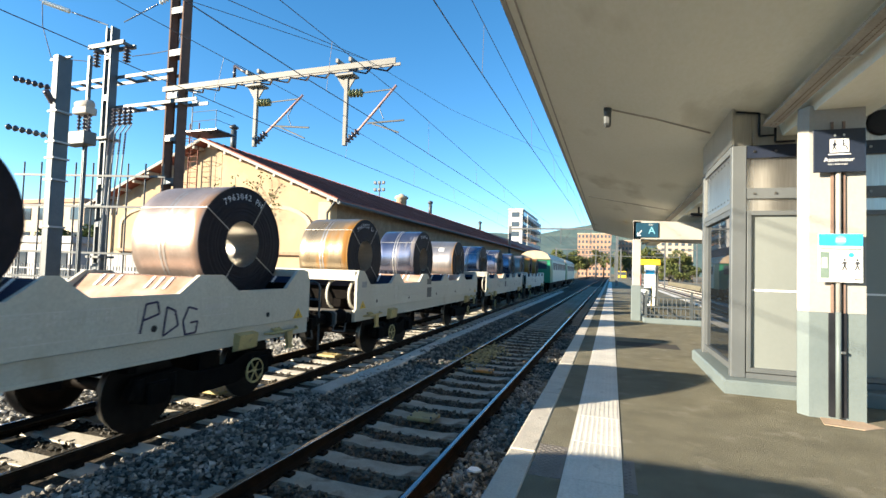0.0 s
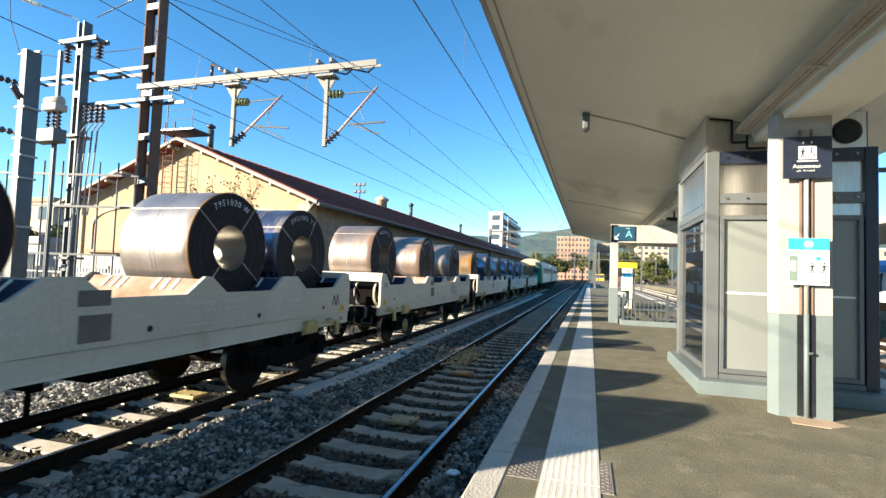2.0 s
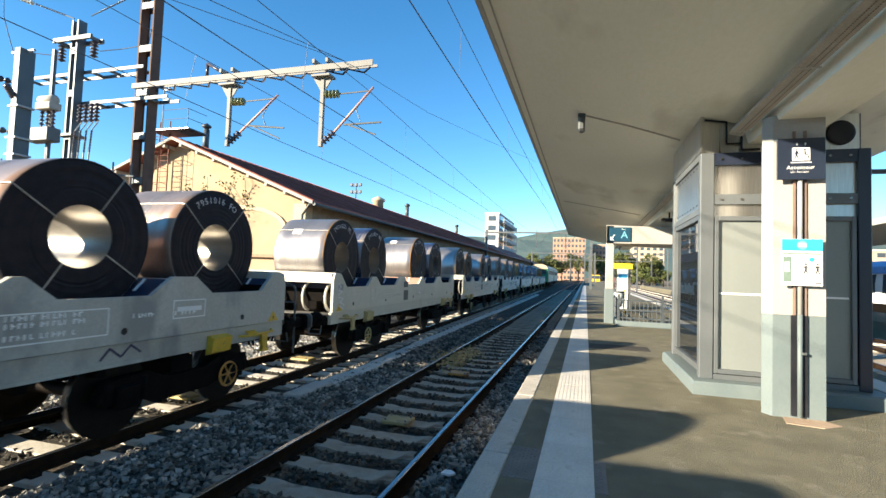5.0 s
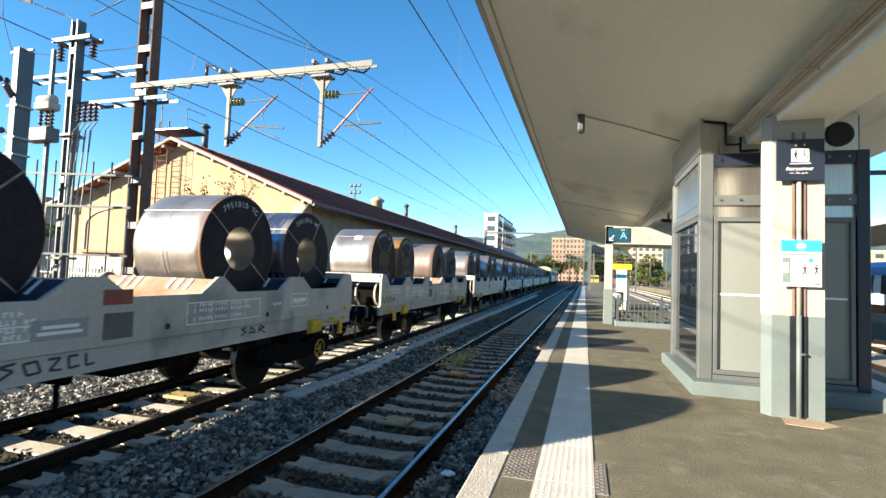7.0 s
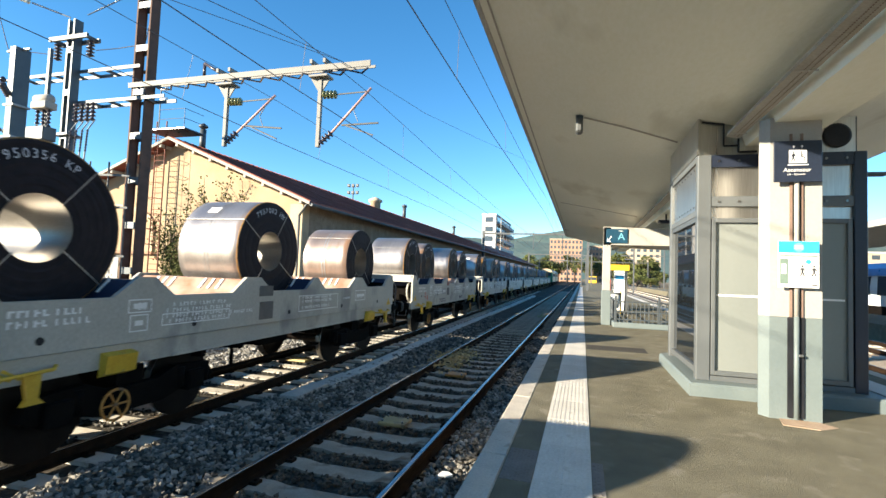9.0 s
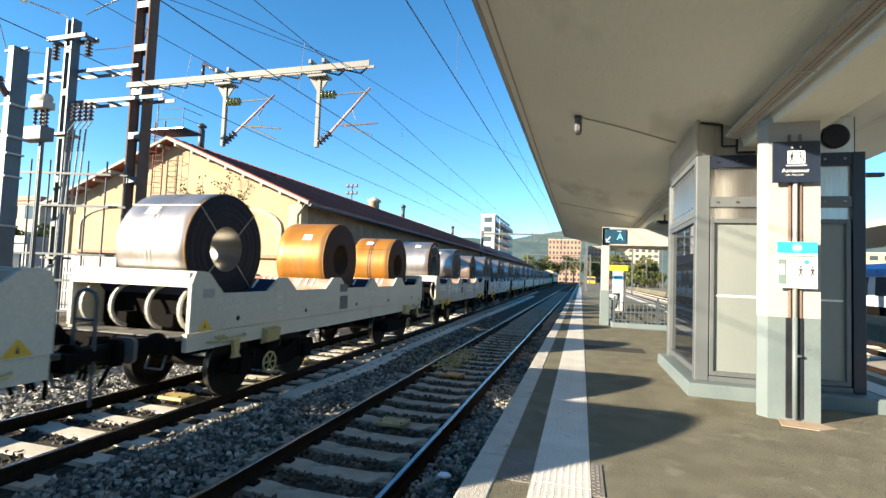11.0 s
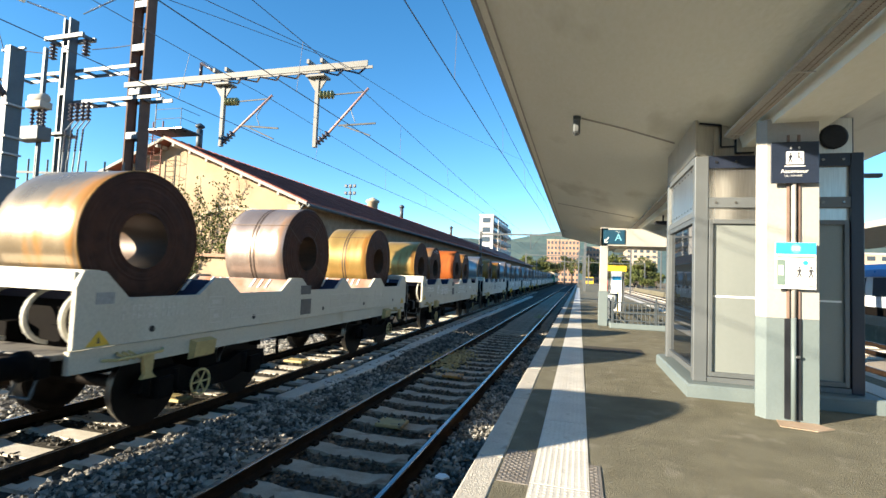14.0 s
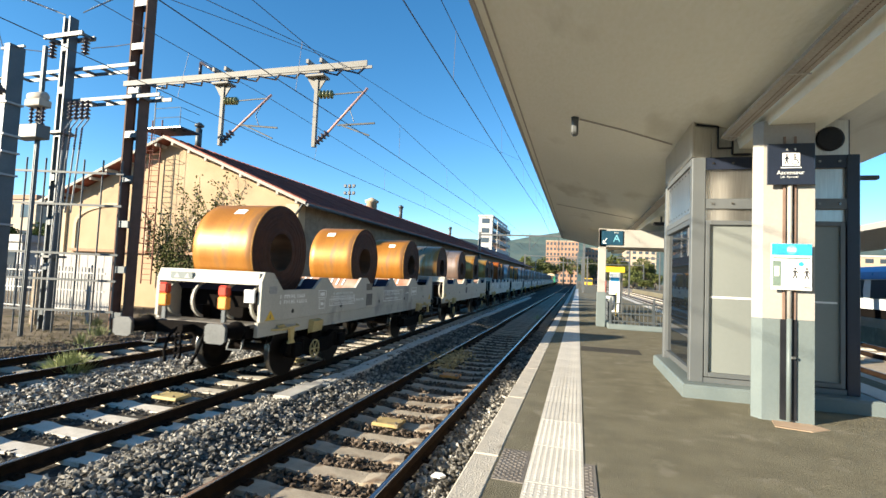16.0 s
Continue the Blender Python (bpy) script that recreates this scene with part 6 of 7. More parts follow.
def build_catenary():
    M = lattice_mast("catenary_mast", MX, MY + 0.05, -0.95, 12.5, 0.62, 0.36, (MAST_BROWN, MAST_BROWN), "tall brown and grey steel mast beside the tracks", "mast")
    A = thing("catenary_boom", (0, 0, 0), "pale steel boom over the tracks with hangers and insulators", "catenary boom")
    z0, z1 = 7.30, 7.38
    end = -5.95
    for yy, z0, z1, mat_ in ((MY - 0.17, 7.29, 7.46, BOOM_CREAM), (MY + 0.17, 7.38, 7.46, BOOM_CREAM)):
        bm = bmesh.new()
        box(bm, MX - 0.4, end, yy - 0.02, yy + 0.02, z0, z1)
        part("chord", bm, mat_, A)
    # dark colour on these bars paints in the boom's shaded underside
    bm = bmesh.new()
    k, x = 0, MX
    while x < end - 0.3:
        s = 0.16 if k % 2 else -0.16
        bar(bm, (x, MY + s, 7.25), (x + 0.35, MY - s, 7.25), 0.05, 0.03)
        x += 0.35
        k += 1
    tagged(part("lacing", bm, PORCELAIN, A), kind="stuff")
    for hx, hz, wx, wz in ((-7.62, 5.05, -5.95, 5.33), (-10.95, 5.20, -9.15, 5.36)):
        bm = bmesh.new()
        box(bm, hx - 0.055, hx + 0.055, MY - 0.055, MY + 0.055, hz, 7.15)
        box(bm, hx - 0.3, hx + 0.3, MY - 0.2, MY + 0.2, 7.12, 7.18)
        prism(bm, [(hx - 0.32, 7.12), (hx + 0.32, 7.12), (hx + 0.08, 6.75), (hx - 0.08, 6.75)], MY - 0.02, MY + 0.02, "y")
        for q in (-0.22, 0.22):
            box(bm, hx + q - 0.04, hx + q + 0.04, MY - 0.25, MY + 0.25, 7.5, 7.62)
        part("hanger", bm, BOOM_CREAM, A)
        bm = bmesh.new()
        insulator(bm, (hx + 0.06, MY, hz + 0.12), (hx + 0.45, MY, hz + 0.42), 0.12, 4)
        part("insulator", bm, PORCELAIN, A)
        bm = bmesh.new()
        insulator(bm, (hx + 0.08, MY, 6.62), (hx + 0.55, MY, 6.60), 0.13, 4)
        part("insulator", bm, INS_GREEN, A)
        bm = bmesh.new()
        tube(bm, (hx + 0.42, MY, hz + 0.40), (wx - 0.02, MY, 6.72), 0.035, 8)
        part("cantilever_tube", bm, PINK_TUBE, A)
        bm = bmesh.new()
        tube(bm, (hx + 0.55, MY, 6.60), (wx - 0.1, MY, 6.62), 0.022, 6)
        pipe(bm, [(hx + 0.75, MY, hz + 0.62), (wx + 0.25, MY, 5.68)], 0.028)
        pipe(bm, [(hx + 0.9, MY, hz + 0.6), (wx + 0.1, MY, wz)], 0.022)
        pipe(bm, [(wx - 0.3, MY, 6.5), (wx - 0.55, MY, 6.1), (wx - 0.4, MY, 5.75)], 0.012)
        part("steady_arm", bm, GALV_PALE, A)
    bm = bmesh.new()
    pipe(bm, [(-11.9, MY, 7.5), (-11.9, MY, 7.95), (-11.2, MY, 7.55)], 0.05, 8)
    part("stay_bracket", bm, PORCELAIN, A)
    for z, x0, x1 in ((8.0, -19.9, MX + 0.1), (6.9, -17.3, MX + 1.2)):
        bm = bmesh.new()
        for yy in (MY - 0.22, MY + 0.26):
            box(bm, x0, x1, yy - 0.02, yy + 0.02, z - 0.055, z + 0.055)
        for k in range(int((x1 - x0) / 0.8)):
            box(bm, x0 + 0.8 * k, x0 + 0.8 * k + 0.08, MY - 0.2, MY + 0.24, z - 0.05, z + 0.03)
        part("cross_arm", bm, GALV_PALE, A)
    W = thing("overhead_wires", (0, 0, 0), "dark overhead contact and feeder wires", "wire")

    def span(pts, r=0.011):
        b = bmesh.new()
        pipe(b, pts, r, 4)
        part("wire", b, WIRE, W)

    def messenger(x, low, sag, mid, span_):
        return [(x, y, low + sag * (((y - mid) / span_ + 0.5) % 1 * 2 - 1) ** 2) for y in [-60 + 3 * k for k in range(130)]]

    for line, low, sag, mid, span_ in (
            ([(-6.1, -60, 5.33), (-6.07, 8.5, 5.33), (-5.96, MY, 5.33), (-5.8, 28, 5.33), (T2 - 0.4, 62, 5.33), (T2 - 1.2, 130, 5.33), (T2 - 4.5, 330, 5.33)], 6.2, 0.3, MY + 27, 54),
            ([(-9.3, -60, 5.36), (-9.24, MY, 5.36), (-9.0, 20, 5.36), (-8.8, 28, 5.36), (-9.6, 62, 5.36), (-9.9, 330, 5.36)], 6.22, 0.27, MY + 27, 54),
            ([(-2.5, -60, 5.33), (-2.5, 7, 5.33), (-2.48, 13, 5.33), (-2.25, 29, 5.33), (-2.6, 62, 5.33), (-2.47, 330, 5.33)], 6.33, 0.65, 9, 54)):
        span(line, 0.010)
        cat = messenger(line[2][0], low, sag, mid, span_)
        span(cat, 0.008)
        b = bmesh.new()
        for p in cat[1::2]:
            for a, c in zip(line, line[1:]):
                if a[1] <= p[1] < c[1]:
                    f = (p[1] - a[1]) / (c[1] - a[1])
                    tube(b, p, (a[0] + f * (c[0] - a[0]), p[1], a[2]), 0.005, 4)
        tagged(part("dropper", b, WIRE, W), kind="stuff")
    # anchor wires that meet at the boom's tip
    tip = (-6.93, MY, 7.57)
    span([tip, (-5.87, 17, 7.5), (-5.14, 24, 8.39), (-3.85, 37, 10.2)], 0.007)
    span([(-9.4, 0, 6.2), (-7.43, 9, 7.09), tip], 0.009)
    span([(-12.5, 0, 6.6), (-7.83, 9.5, 7.19), tip], 0.008)


def build_substation():
    """The two steel poles and their switch gear beside the mast."""
    G = lattice_mast("switch_pole", -17.12, 12.0, -0.95, 9.75, 0.31, 0.30, (GALV, GALV), "galvanised steel switch pole with insulators", "pole")
    bm = bmesh.new()
    box(bm, -0.88, 0.88, -0.25, -0.17, 9.93, 10.07)
    box(bm, -0.88, 0.88, 0.17, 0.25, 9.93, 10.07)
    for q in (-0.8, 0.72):
        box(bm, q, q + 0.08, -0.165, 0.165, 9.95, 10.05)
    part("cross_arm", bm, GALV_PALE, G)
    for x in (-0.76, 0.76):
        bm = bmesh.new()
        insulator(bm, (x, 0, 9.95), (x, 0, 9.35), 0.13, 5)
        part("insulator", bm, PORCELAIN, G)
    for x in (0.32, 0.58, 0.84, 1.08):
        bm = bmesh.new()
        insulator(bm, (x, 0, 7.75), (x, 0, 7.1), 0.10, 5)
        part("insulator", bm, PORCELAIN, G)
        bm = bmesh.new()
        insulator(bm, (x + 0.1, -0.2, 6.75), (x + 0.05, -0.2, 6.0), 0.045, 8)
        part("insulator", bm, PORCELAIN, G)
        bm = bmesh.new()
        tube(bm, (x + 0.1, 0, 7.1), (x + 0.1, -0.2, 6.75), 0.02, 6)
        part("cable", bm, FENCE_GREY, G)
        bm = bmesh.new()
        tube(bm, (x + 0.05, -0.2, 6.0), (x - 0.1, -0.2, 3.9 if x > 0.5 else -0.3), 0.025, 6)
        part("cable", bm, FENCE_GREY, G)
    for z in (2.4, 4.2, 6.6):
        bm = bmesh.new()
        box(bm, -0.34, 0.34, -0.27, 0.27, z, z + 0.08)
        part("clamp", bm, GALV_PALE, G)
    P = thing("steel_column", (-14.63, 8.9, -0.95), "tapered galvanised steel column with clamps, sunlit sides painted paler", "mast")
    # sunward flange and front plate are painted paler, the shaded right flange darker
    for x0, x1 in ((-0.115, -0.10), (0.10, 0.115)):
        bm = bmesh.new()
        prism(bm, [(x0 * 1.15, 0), (x1 * 1.15, 0), (x1 * 0.85, 8.0), (x0 * 0.85, 8.0)], -0.19, 0.19, "y")
        part("flange", bm, GALV_PALE if x0 < 0 else GALV, P)
    bm = bmesh.new()
    prism(bm, [(-0.115, 0), (0.115, 0), (0.085, 8.0), (-0.085, 8.0)], -0.186, -0.17, "y")
    part("front_plate", bm, GALV_PALE, P)
    for z in (3.2, 4.5, 5.1, 5.55, 6.4):
        bm = bmesh.new()
        box(bm, -0.19, 0.19, -0.21, 0.21, z, z + 0.05)
        part("clamp", bm, FENCE_GREY, P)
    bm = bmesh.new()
    box(bm, -0.5, 0.35, -0.03, 0.03, 7.95, 8.0)
    part("cap_plate", bm, FENCE_GREY, P)
    for z, x0, x1 in ((7.1, -2.6, -0.2), (5.75, -2.8, -0.2), (6.6, -1.2, -0.2)):
        bm = bmesh.new()
        insulator(bm, (x1, 0, z), (x0 + 1.4, -0.5, z + 0.25), 0.09, 7)
        part("insulator", bm, PORCELAIN if z > 6 else GALV, P)
    for p0, p1 in (((-17.4, 12.0, 9.9), (-20.4, 11.3, 11.0)), ((-16.6, 12.0, 9.9), (-14.0, 12.6, 11.2))):
        I = thing("strain_insulator", p0, "pale glass strain insulator on an anchor wire", "insulator", "strain insulators")
        d = Vector(p1) - Vector(p0)
        bm = bmesh.new()
        insulator(bm, d * 0.5, d * 0.86, 0.09, 9)
        part("glass_discs", bm, INS_GLASS, I)
        bm = bmesh.new()
        insulator(bm, d * 0.1, d * 0.48, 0.035, 12)
        part("rod", bm, PORCELAIN, I)
        bm = bmesh.new()
        pipe(bm, [(0, 0, 0), d * 0.12], 0.02)
        part("shackle", bm, GALV, I)
        bm = bmesh.new()
        pipe(bm, [d * 0.85, d * 2.2 + Vector((0, 0, 0.2))], 0.012)
        part("anchor_wire", bm, WIRE, I)
        bm = bmesh.new()
        pipe(bm, [d * 0.88, d * 0.86 + Vector((0.02, 0, -0.9)), d * 0.75 + Vector((0.15, 0, -2.0)), d * 0.45 + Vector((0, 0, -1.75)), (0.5 * (1 if d.x > 0 else -1), 0, -1.3)], 0.014)
        part("jumper_wire", bm, WIRE, I)
    Q = lattice_mast("switch_gear_frame", -16.1, 10.6, -0.95, 8.0, 0.09, 0.10, (GALV, GALV), "grey steel frame carrying a transformer box", "switch gear")
    bm = bmesh.new()
    box(bm, -0.55, 0.45, -0.35, 0.05, 5.98, 6.4, 0.02)
    part("cabinet", bm, GALV_PALE, Q, "pale grey control box")
    bm = bmesh.new()
    lathe(bm, (-0.3, -0.1, 7.3), (1, 0, 0), [(0, 0.08), (0.04, 0.15), (0.6, 0.15), (0.64, 0.08)], 14)
    box(bm, -0.28, 0.36, -0.28, 0.08, 6.98, 7.2, 0.02)
    part("transformer", bm, TRIM_WHITE, Q, "cream transformer drum")
    bm = bmesh.new()
    for x in (-0.2, 0.05, 0.28):
        insulator(bm, (x, -0.1, 6.98), (x, -0.1, 6.4), 0.07, 5)
    part("insulator", bm, PORCELAIN, Q)
    # mesh cage round the gear
    F = thing("wire_cage", (0, 0, 0), "tall galvanised frame fence round the switch gear", "fence")
    bm = bmesh.new()
    for z in (-0.2, 0.78, 1.62, 3.2, 4.25):
        bar(bm, (-19.5, 10.6, z), (MX + 0.2, MY - 0.4, z), 0.05, 0.07)
    part("cross_bar", bm, GALV_PALE, F)
    bm = bmesh.new()
    tube(bm, (0, 0, -0.95), (0, 0, 4.7), 0.026, 6)
    me = mesh_of("upright", bm, GALV_PALE)
    for k in range(9):
        share("upright", me, F, pose(-19.2 + 0.6 * k, 10.7 + 0.17 * k, 0))
    B = thing("bar_fence", (0, 0, 0), "grey steel bar fence along the yard", "fence")
    bm = bmesh.new()
    tube(bm, (0, 0, 0), (0, 0, 1.75), 0.018, 6)
    me = mesh_of("picket", bm, FENCE_GREY)
    for k in range(110):
        share("picket", me, B, pose(-34 + 0.16 * k, 13.4, -0.6))
    bm = bmesh.new()
    for z in (-0.4, 0.3, 0.95):
        bar(bm, (-34, 13.4, z), (-16.4, 13.4, z), 0.03, 0.05)
    part("rail", bm, FENCE_GREY, B)
    bm = bmesh.new()
    for k in range(8):
        box(bm, -34 + 2.4 * k, -33.92 + 2.4 * k, 13.42, 13.5, -0.9, 1.25)
    part("post", bm, FENCE_GREY, B)
    Wf = thing("white_panel_fence", (0, 0, 0), "white sheet metal fence panels", "fence")
    bm = bmesh.new()
    box(bm, 0, 0.46, -0.02, 0.02, -1.4, 1.25, 0.006)
    me = mesh_of("sheet_panel", bm, FENCE_WHITE)
    for k in range(9):
        share("sheet_panel", me, Wf, pose(-24.9 + 0.5 * k, 17.0 + 0.02 * (k % 2), 0.45))
    for x, z in ((-18.2, 13.2),):
        bm = bmesh.new()
        box(bm, x - 0.12, x + 0.12, 12.3, 12.5, -0.9, 0.9)
        single("concrete_stake", bm, SLEEPER, "short pale concrete stake", "stake")


def clump(bm, c, r, n, size, rng):
    for k in range(n):
        v = Vector((rng.gauss(0, 1), rng.gauss(0, 1), rng.gauss(0, 1))).normalized() * r * rng.uniform(0.55, 1.0)
        p = Vector(c) + Vector((v.x, v.y, v.z * 0.8))
        a = Vector((rng.uniform(-1, 1), rng.uniform(-1, 1), rng.uniform(-1, 1))).normalized() * size * rng.uniform(0.6, 1.3)
        b = a.orthogonal().normalized() * size * 0.6
        bm.faces.new([bm.verts.new(p + q) for q in (-a, b, a, -b)])


def tree(x, y, h, r, seed, label, leaf=None, z=-0.95):
    rng = random.Random(seed)
    T = thing("tree", (x, y, z), label, "tree", "trees beyond the station")
    bm = bmesh.new()
    tube(bm, (0, 0, 0), (0, 0, h * 0.6), h * 0.03, 7, h * 0.015)
    tips = []
    for k in range(7):
        a = 2.4 * k
        p = Vector((0, 0, h * (0.3 + 0.05 * k)))
        q = Vector((math.cos(a) * r * rng.uniform(0.4, 0.8), math.sin(a) * r * rng.uniform(0.4, 0.8), h * rng.uniform(0.5, 0.88)))
        tube(bm, p, q, h * 0.012, 5, h * 0.004)
        tips.append(q)
    part("trunk", bm, BARK, T)
    bm = bmesh.new()
    for q in tips + [Vector((0, 0, h * 0.85)), Vector((0, 0, h * 0.65))]:
        for j in range(3):
            c = q + Vector((rng.uniform(-1, 1), rng.uniform(-1, 1), rng.uniform(-0.6, 0.6))) * r * 0.35
            clump(bm, c, r * rng.uniform(0.28, 0.45), 70, r * 0.085, rng)
    part("crown", bm, leaf or LEAF, T)
    return T


def build_weeds():
    rng = random.Random(31)
    for x, y, h, n, lab in ((-9.46, 7.15, 0.50, 1100, "bushy yellow-green weed growing beside the rail"), (-2.1, 27, 0.35, 60, "small weed beside the rail"), (-11.6, 9.2, 0.25, 60, "small weed beside the rail"), (-12.8, 9.9, 0.35, 90, "low grass tuft beside the track"), (-13.8, 11.2, 0.4, 110, "low grass tuft beside the track"), (-16.0, 12.9, 0.35, 100, "low grass tuft beside the track")):
        bm = bmesh.new()
        for k in range(n):
            a, t = rng.uniform(0, 6.28), rng.uniform(0, 0.55)
            p = Vector((math.cos(a) * t * 0.6, math.sin(a) * t * 0.6, 0))
            q = p + Vector((math.cos(a) * t * h + rng.gauss(0, 0.06), math.sin(a) * t * h + rng.gauss(0, 0.06), h * rng.uniform(0.3, 1.0) * (1.1 - t * 0.8)))
            w = Vector((-math.sin(a), math.cos(a), 0)) * 0.008
            m = (p + q) / 2 + Vector((0, 0, 0.04))
            bm.faces.new([bm.verts.new(v) for v in (p - w, p + w, m + w)])
            bm.faces.new([bm.verts.new(v) for v in (p - w, m + w, m - w)])
            bm.faces.new([bm.verts.new(v) for v in (m - w, m + w, q)])
        single("weed", bm, WEED, lab, "weed", at=(x, y, -0.80))


def build_yard_grass():
    """Dry tufts and stones scattered over the dirt west of the tracks."""
    rng = random.Random(77)
    V, F = [], []
    for k in range(2600):
        x, y = -12.7 - abs(rng.gauss(0, 5.0)), rng.uniform(3, 22)
        if noise.noise((x * 0.5, y * 0.5, 3.0)) < -0.05:
            continue
        h = rng.uniform(0.05, 0.16)
        for j in range(7):
            a, b = rng.uniform(0, 6.28), rng.uniform(0.02, 0.12)
            ca, sa = math.cos(a), math.sin(a)
            i = len(V)
            V += [(x + ca * b * 0.5 - sa * 0.007, y + sa * b * 0.5 + ca * 0.007, -0.955), (x + ca * b * 0.5 + sa * 0.007, y + sa * b * 0.5 - ca * 0.007, -0.955), (x + ca * b * 1.4, y + sa * b * 1.4, -0.95 + h * rng.uniform(0.5, 1.1))]
            F.append((i, i + 1, i + 2))
    me = bpy.data.meshes.new("yard_grass")
    me.from_pydata(V, [], F)
    me.materials.append(DRY)
    tagged(new("yard_grass", me), "sparse dry grass on the dirt yard", "grass", kind="stuff")
    stones("yard_stones", [(-14.2, -12.3, 3, 14, lambda a, b: -0.93), (-11.3, -12.3 + 2.2, 3, 14, lambda a, b: -0.76), (-12.4, -11.2, 3, 16, lambda a, b: -0.80)], 130, 0.036, STONE_RUST, 12, "loose stones at the edge of the yard")

# ---- the distance ----
def building(name, x0, x1, y0, y1, h, wall, cols, rows, label, z=-0.95, roof=None, band=False):
    B = thing(name, ((x0 + x1) / 2, y0, z), label, "building")
    w, d = (x1 - x0), y1 - y0
    bm = bmesh.new()
    box(bm, -w / 2, w / 2, 0, d, 0, h)
    part("wall", bm, wall, B)
    bm = bmesh.new()
    box(bm, -w / 2 - 0.2, w / 2 + 0.2, -0.2, d + 0.2, h, h + 0.5)
    part("roof", bm, roof or CONCRETE_GREY, B)
    bm = bmesh.new()
    ww, hh = w / cols * 0.55, h / rows * 0.5
    box(bm, -ww / 2, ww / 2, -0.08, 0.03, 0, hh)
    me = mesh_of("window", bm, PANE)
    for i in range(cols):
        for j in range(rows):
            share("window", me, B, pose(-w / 2 + w * (i + 0.5) / cols, 0, h * (j + 0.3) / rows))
    return B


def build_far():
    # white apartment block with balconies on the flank
    A = building("apartment_block", -31.0, -26.6, 150, 182, 21.4, CONCRETE_WHITE, 1, 7, "white apartment block with long side balconies")
    for k in range(7):
        bm = bmesh.new()
        box(bm, 2.2, 3.6, 1, 31, 2.2 + 2.75 * k, 2.4 + 2.75 * k)
        box(bm, 3.5, 3.6, 1, 31, 2.4 + 2.75 * k, 3.3 + 2.75 * k)
        part("balcony", bm, CONCRETE_WHITE, A)
        bm = bmesh.new()
        box(bm, 2.2, 2.24, 2, 30, 3.4 + 2.75 * k, 4.7 + 2.75 * k)
        part("window_band", bm, PANE, A)
    for k in range(6):
        bm = bmesh.new()
        box(bm, 3.6, 3.7, 1 + 5.9 * k, 1.4 + 5.9 * k, 0, 20.5)
        part("frame", bm, CONCRETE_GREY, A)
    building("hillside_block", -19.5, -0.3, 300, 318, 25.6, FACADE_BRICK, 9, 8, "terracotta apartment building on the slope beyond the tracks", roof=FACADE_BEIGE)
    building("hillside_block", 3.5, 12, 320, 335, 23.0, FACADE_BRICK, 4, 7, "terracotta apartment building on the slope beyond the tracks", roof=FACADE_BEIGE)
    building("apartment_block", 36, 62, 190, 205, 15, FACADE_BEIGE, 8, 5, "pale apartment building behind the eastern tracks")
    building("apartment_block", 66, 95, 170, 190, 13, FACADE_BEIGE, 8, 5, "beige apartment building behind the eastern tracks")
    building("apartment_block", 20, 33, 230, 245, 17, FACADE_BEIGE, 5, 7, "pale apartment building behind the eastern tracks")
    building("apartment_block", 72, 90, 95, 110, 16, FACADE_BRICK, 6, 5, "terracotta apartment building behind the eastern tracks")
    building("service_shed", -46, -37, 24, 34, 3.4, CONCRETE_GREY, 4, 1, "low grey service shed behind the yard")
    building("apartment_block", -75, -60, 40, 55, 9, FACADE_BEIGE, 5, 3, "beige house behind the yard", roof=FACADE_BRICK)
    rng = random.Random(12)
    for k in range(16):
        tree(-24 + 3.6 * k + rng.uniform(-1, 1), 222 + rng.uniform(-14, 10), rng.uniform(9, 15), rng.uniform(3, 4.5), 40 + k, "leafy green tree beyond the end of the platform", LEAF)
    for k in range(9):
        tree(24 + 4.2 * k, 120 + rng.uniform(-10, 10), rng.uniform(3.2, 5), rng.uniform(1.6, 2.6), 80 + k, "leafy green tree behind the eastern tracks", LEAF)
    for k in range(10):
        tree(9 + 3.3 * k, 150 + rng.uniform(-10, 10), rng.uniform(3, 6), rng.uniform(1.5, 2.8), 150 + k, "leafy green tree behind the eastern tracks", LEAF)
    for k in range(6):
        tree(-52 + 3.4 * k, 33 + rng.uniform(-3, 3), rng.uniform(4.5, 6.5), rng.uniform(2, 3), 120 + k, "leafy green tree behind the yard", LEAF_DARK)
    # hills
    for name, y, hs, seed in (("hill", 1500, 150, 1), ("hill", 2300, 330, 2)):
        bm = bmesh.new()
        n = 90
        lo, hi = [], []
        for k in range(n + 1):
            x = -2600 + 5200 * k / n
            a = noise.noise((x * 0.0016, seed * 7.3, 0)) * 0.55 + noise.noise((x * 0.006, seed * 3.1, 2)) * 0.12
            bump_ = math.exp(-((x - (40 if seed == 2 else -230)) / (420 if seed == 2 else 260)) ** 2) * 0.35
            z = hs * max(0.08, 0.60 + a * 0.3 + bump_ * 0.7)
            lo.append(bm.verts.new((x, y, -2)))
            hi.append(bm.verts.new((x, y + 300, z)))
        back = [bm.verts.new((v.co.x, y + 900, -2)) for v in lo]
        for k in range(n):
            f = bm.faces.new((lo[k], lo[k + 1], hi[k + 1], hi[k]))
            f.smooth = True
            bm.faces.new((hi[k], hi[k + 1], back[k + 1], back[k]))
        single(name, bm, HILL_HAZE, "wooded hills with haze in their blue-green colour", kind="structure")
    # unseen low hills all round close the horizon, added to block its sky glow
    bm = bmesh.new()
    n = 60
    lo = [bm.verts.new((1900 * math.sin(a), 1900 * math.cos(a), -2)) for a in [math.radians(55 + 250 * k / n) for k in range(n + 1)]]
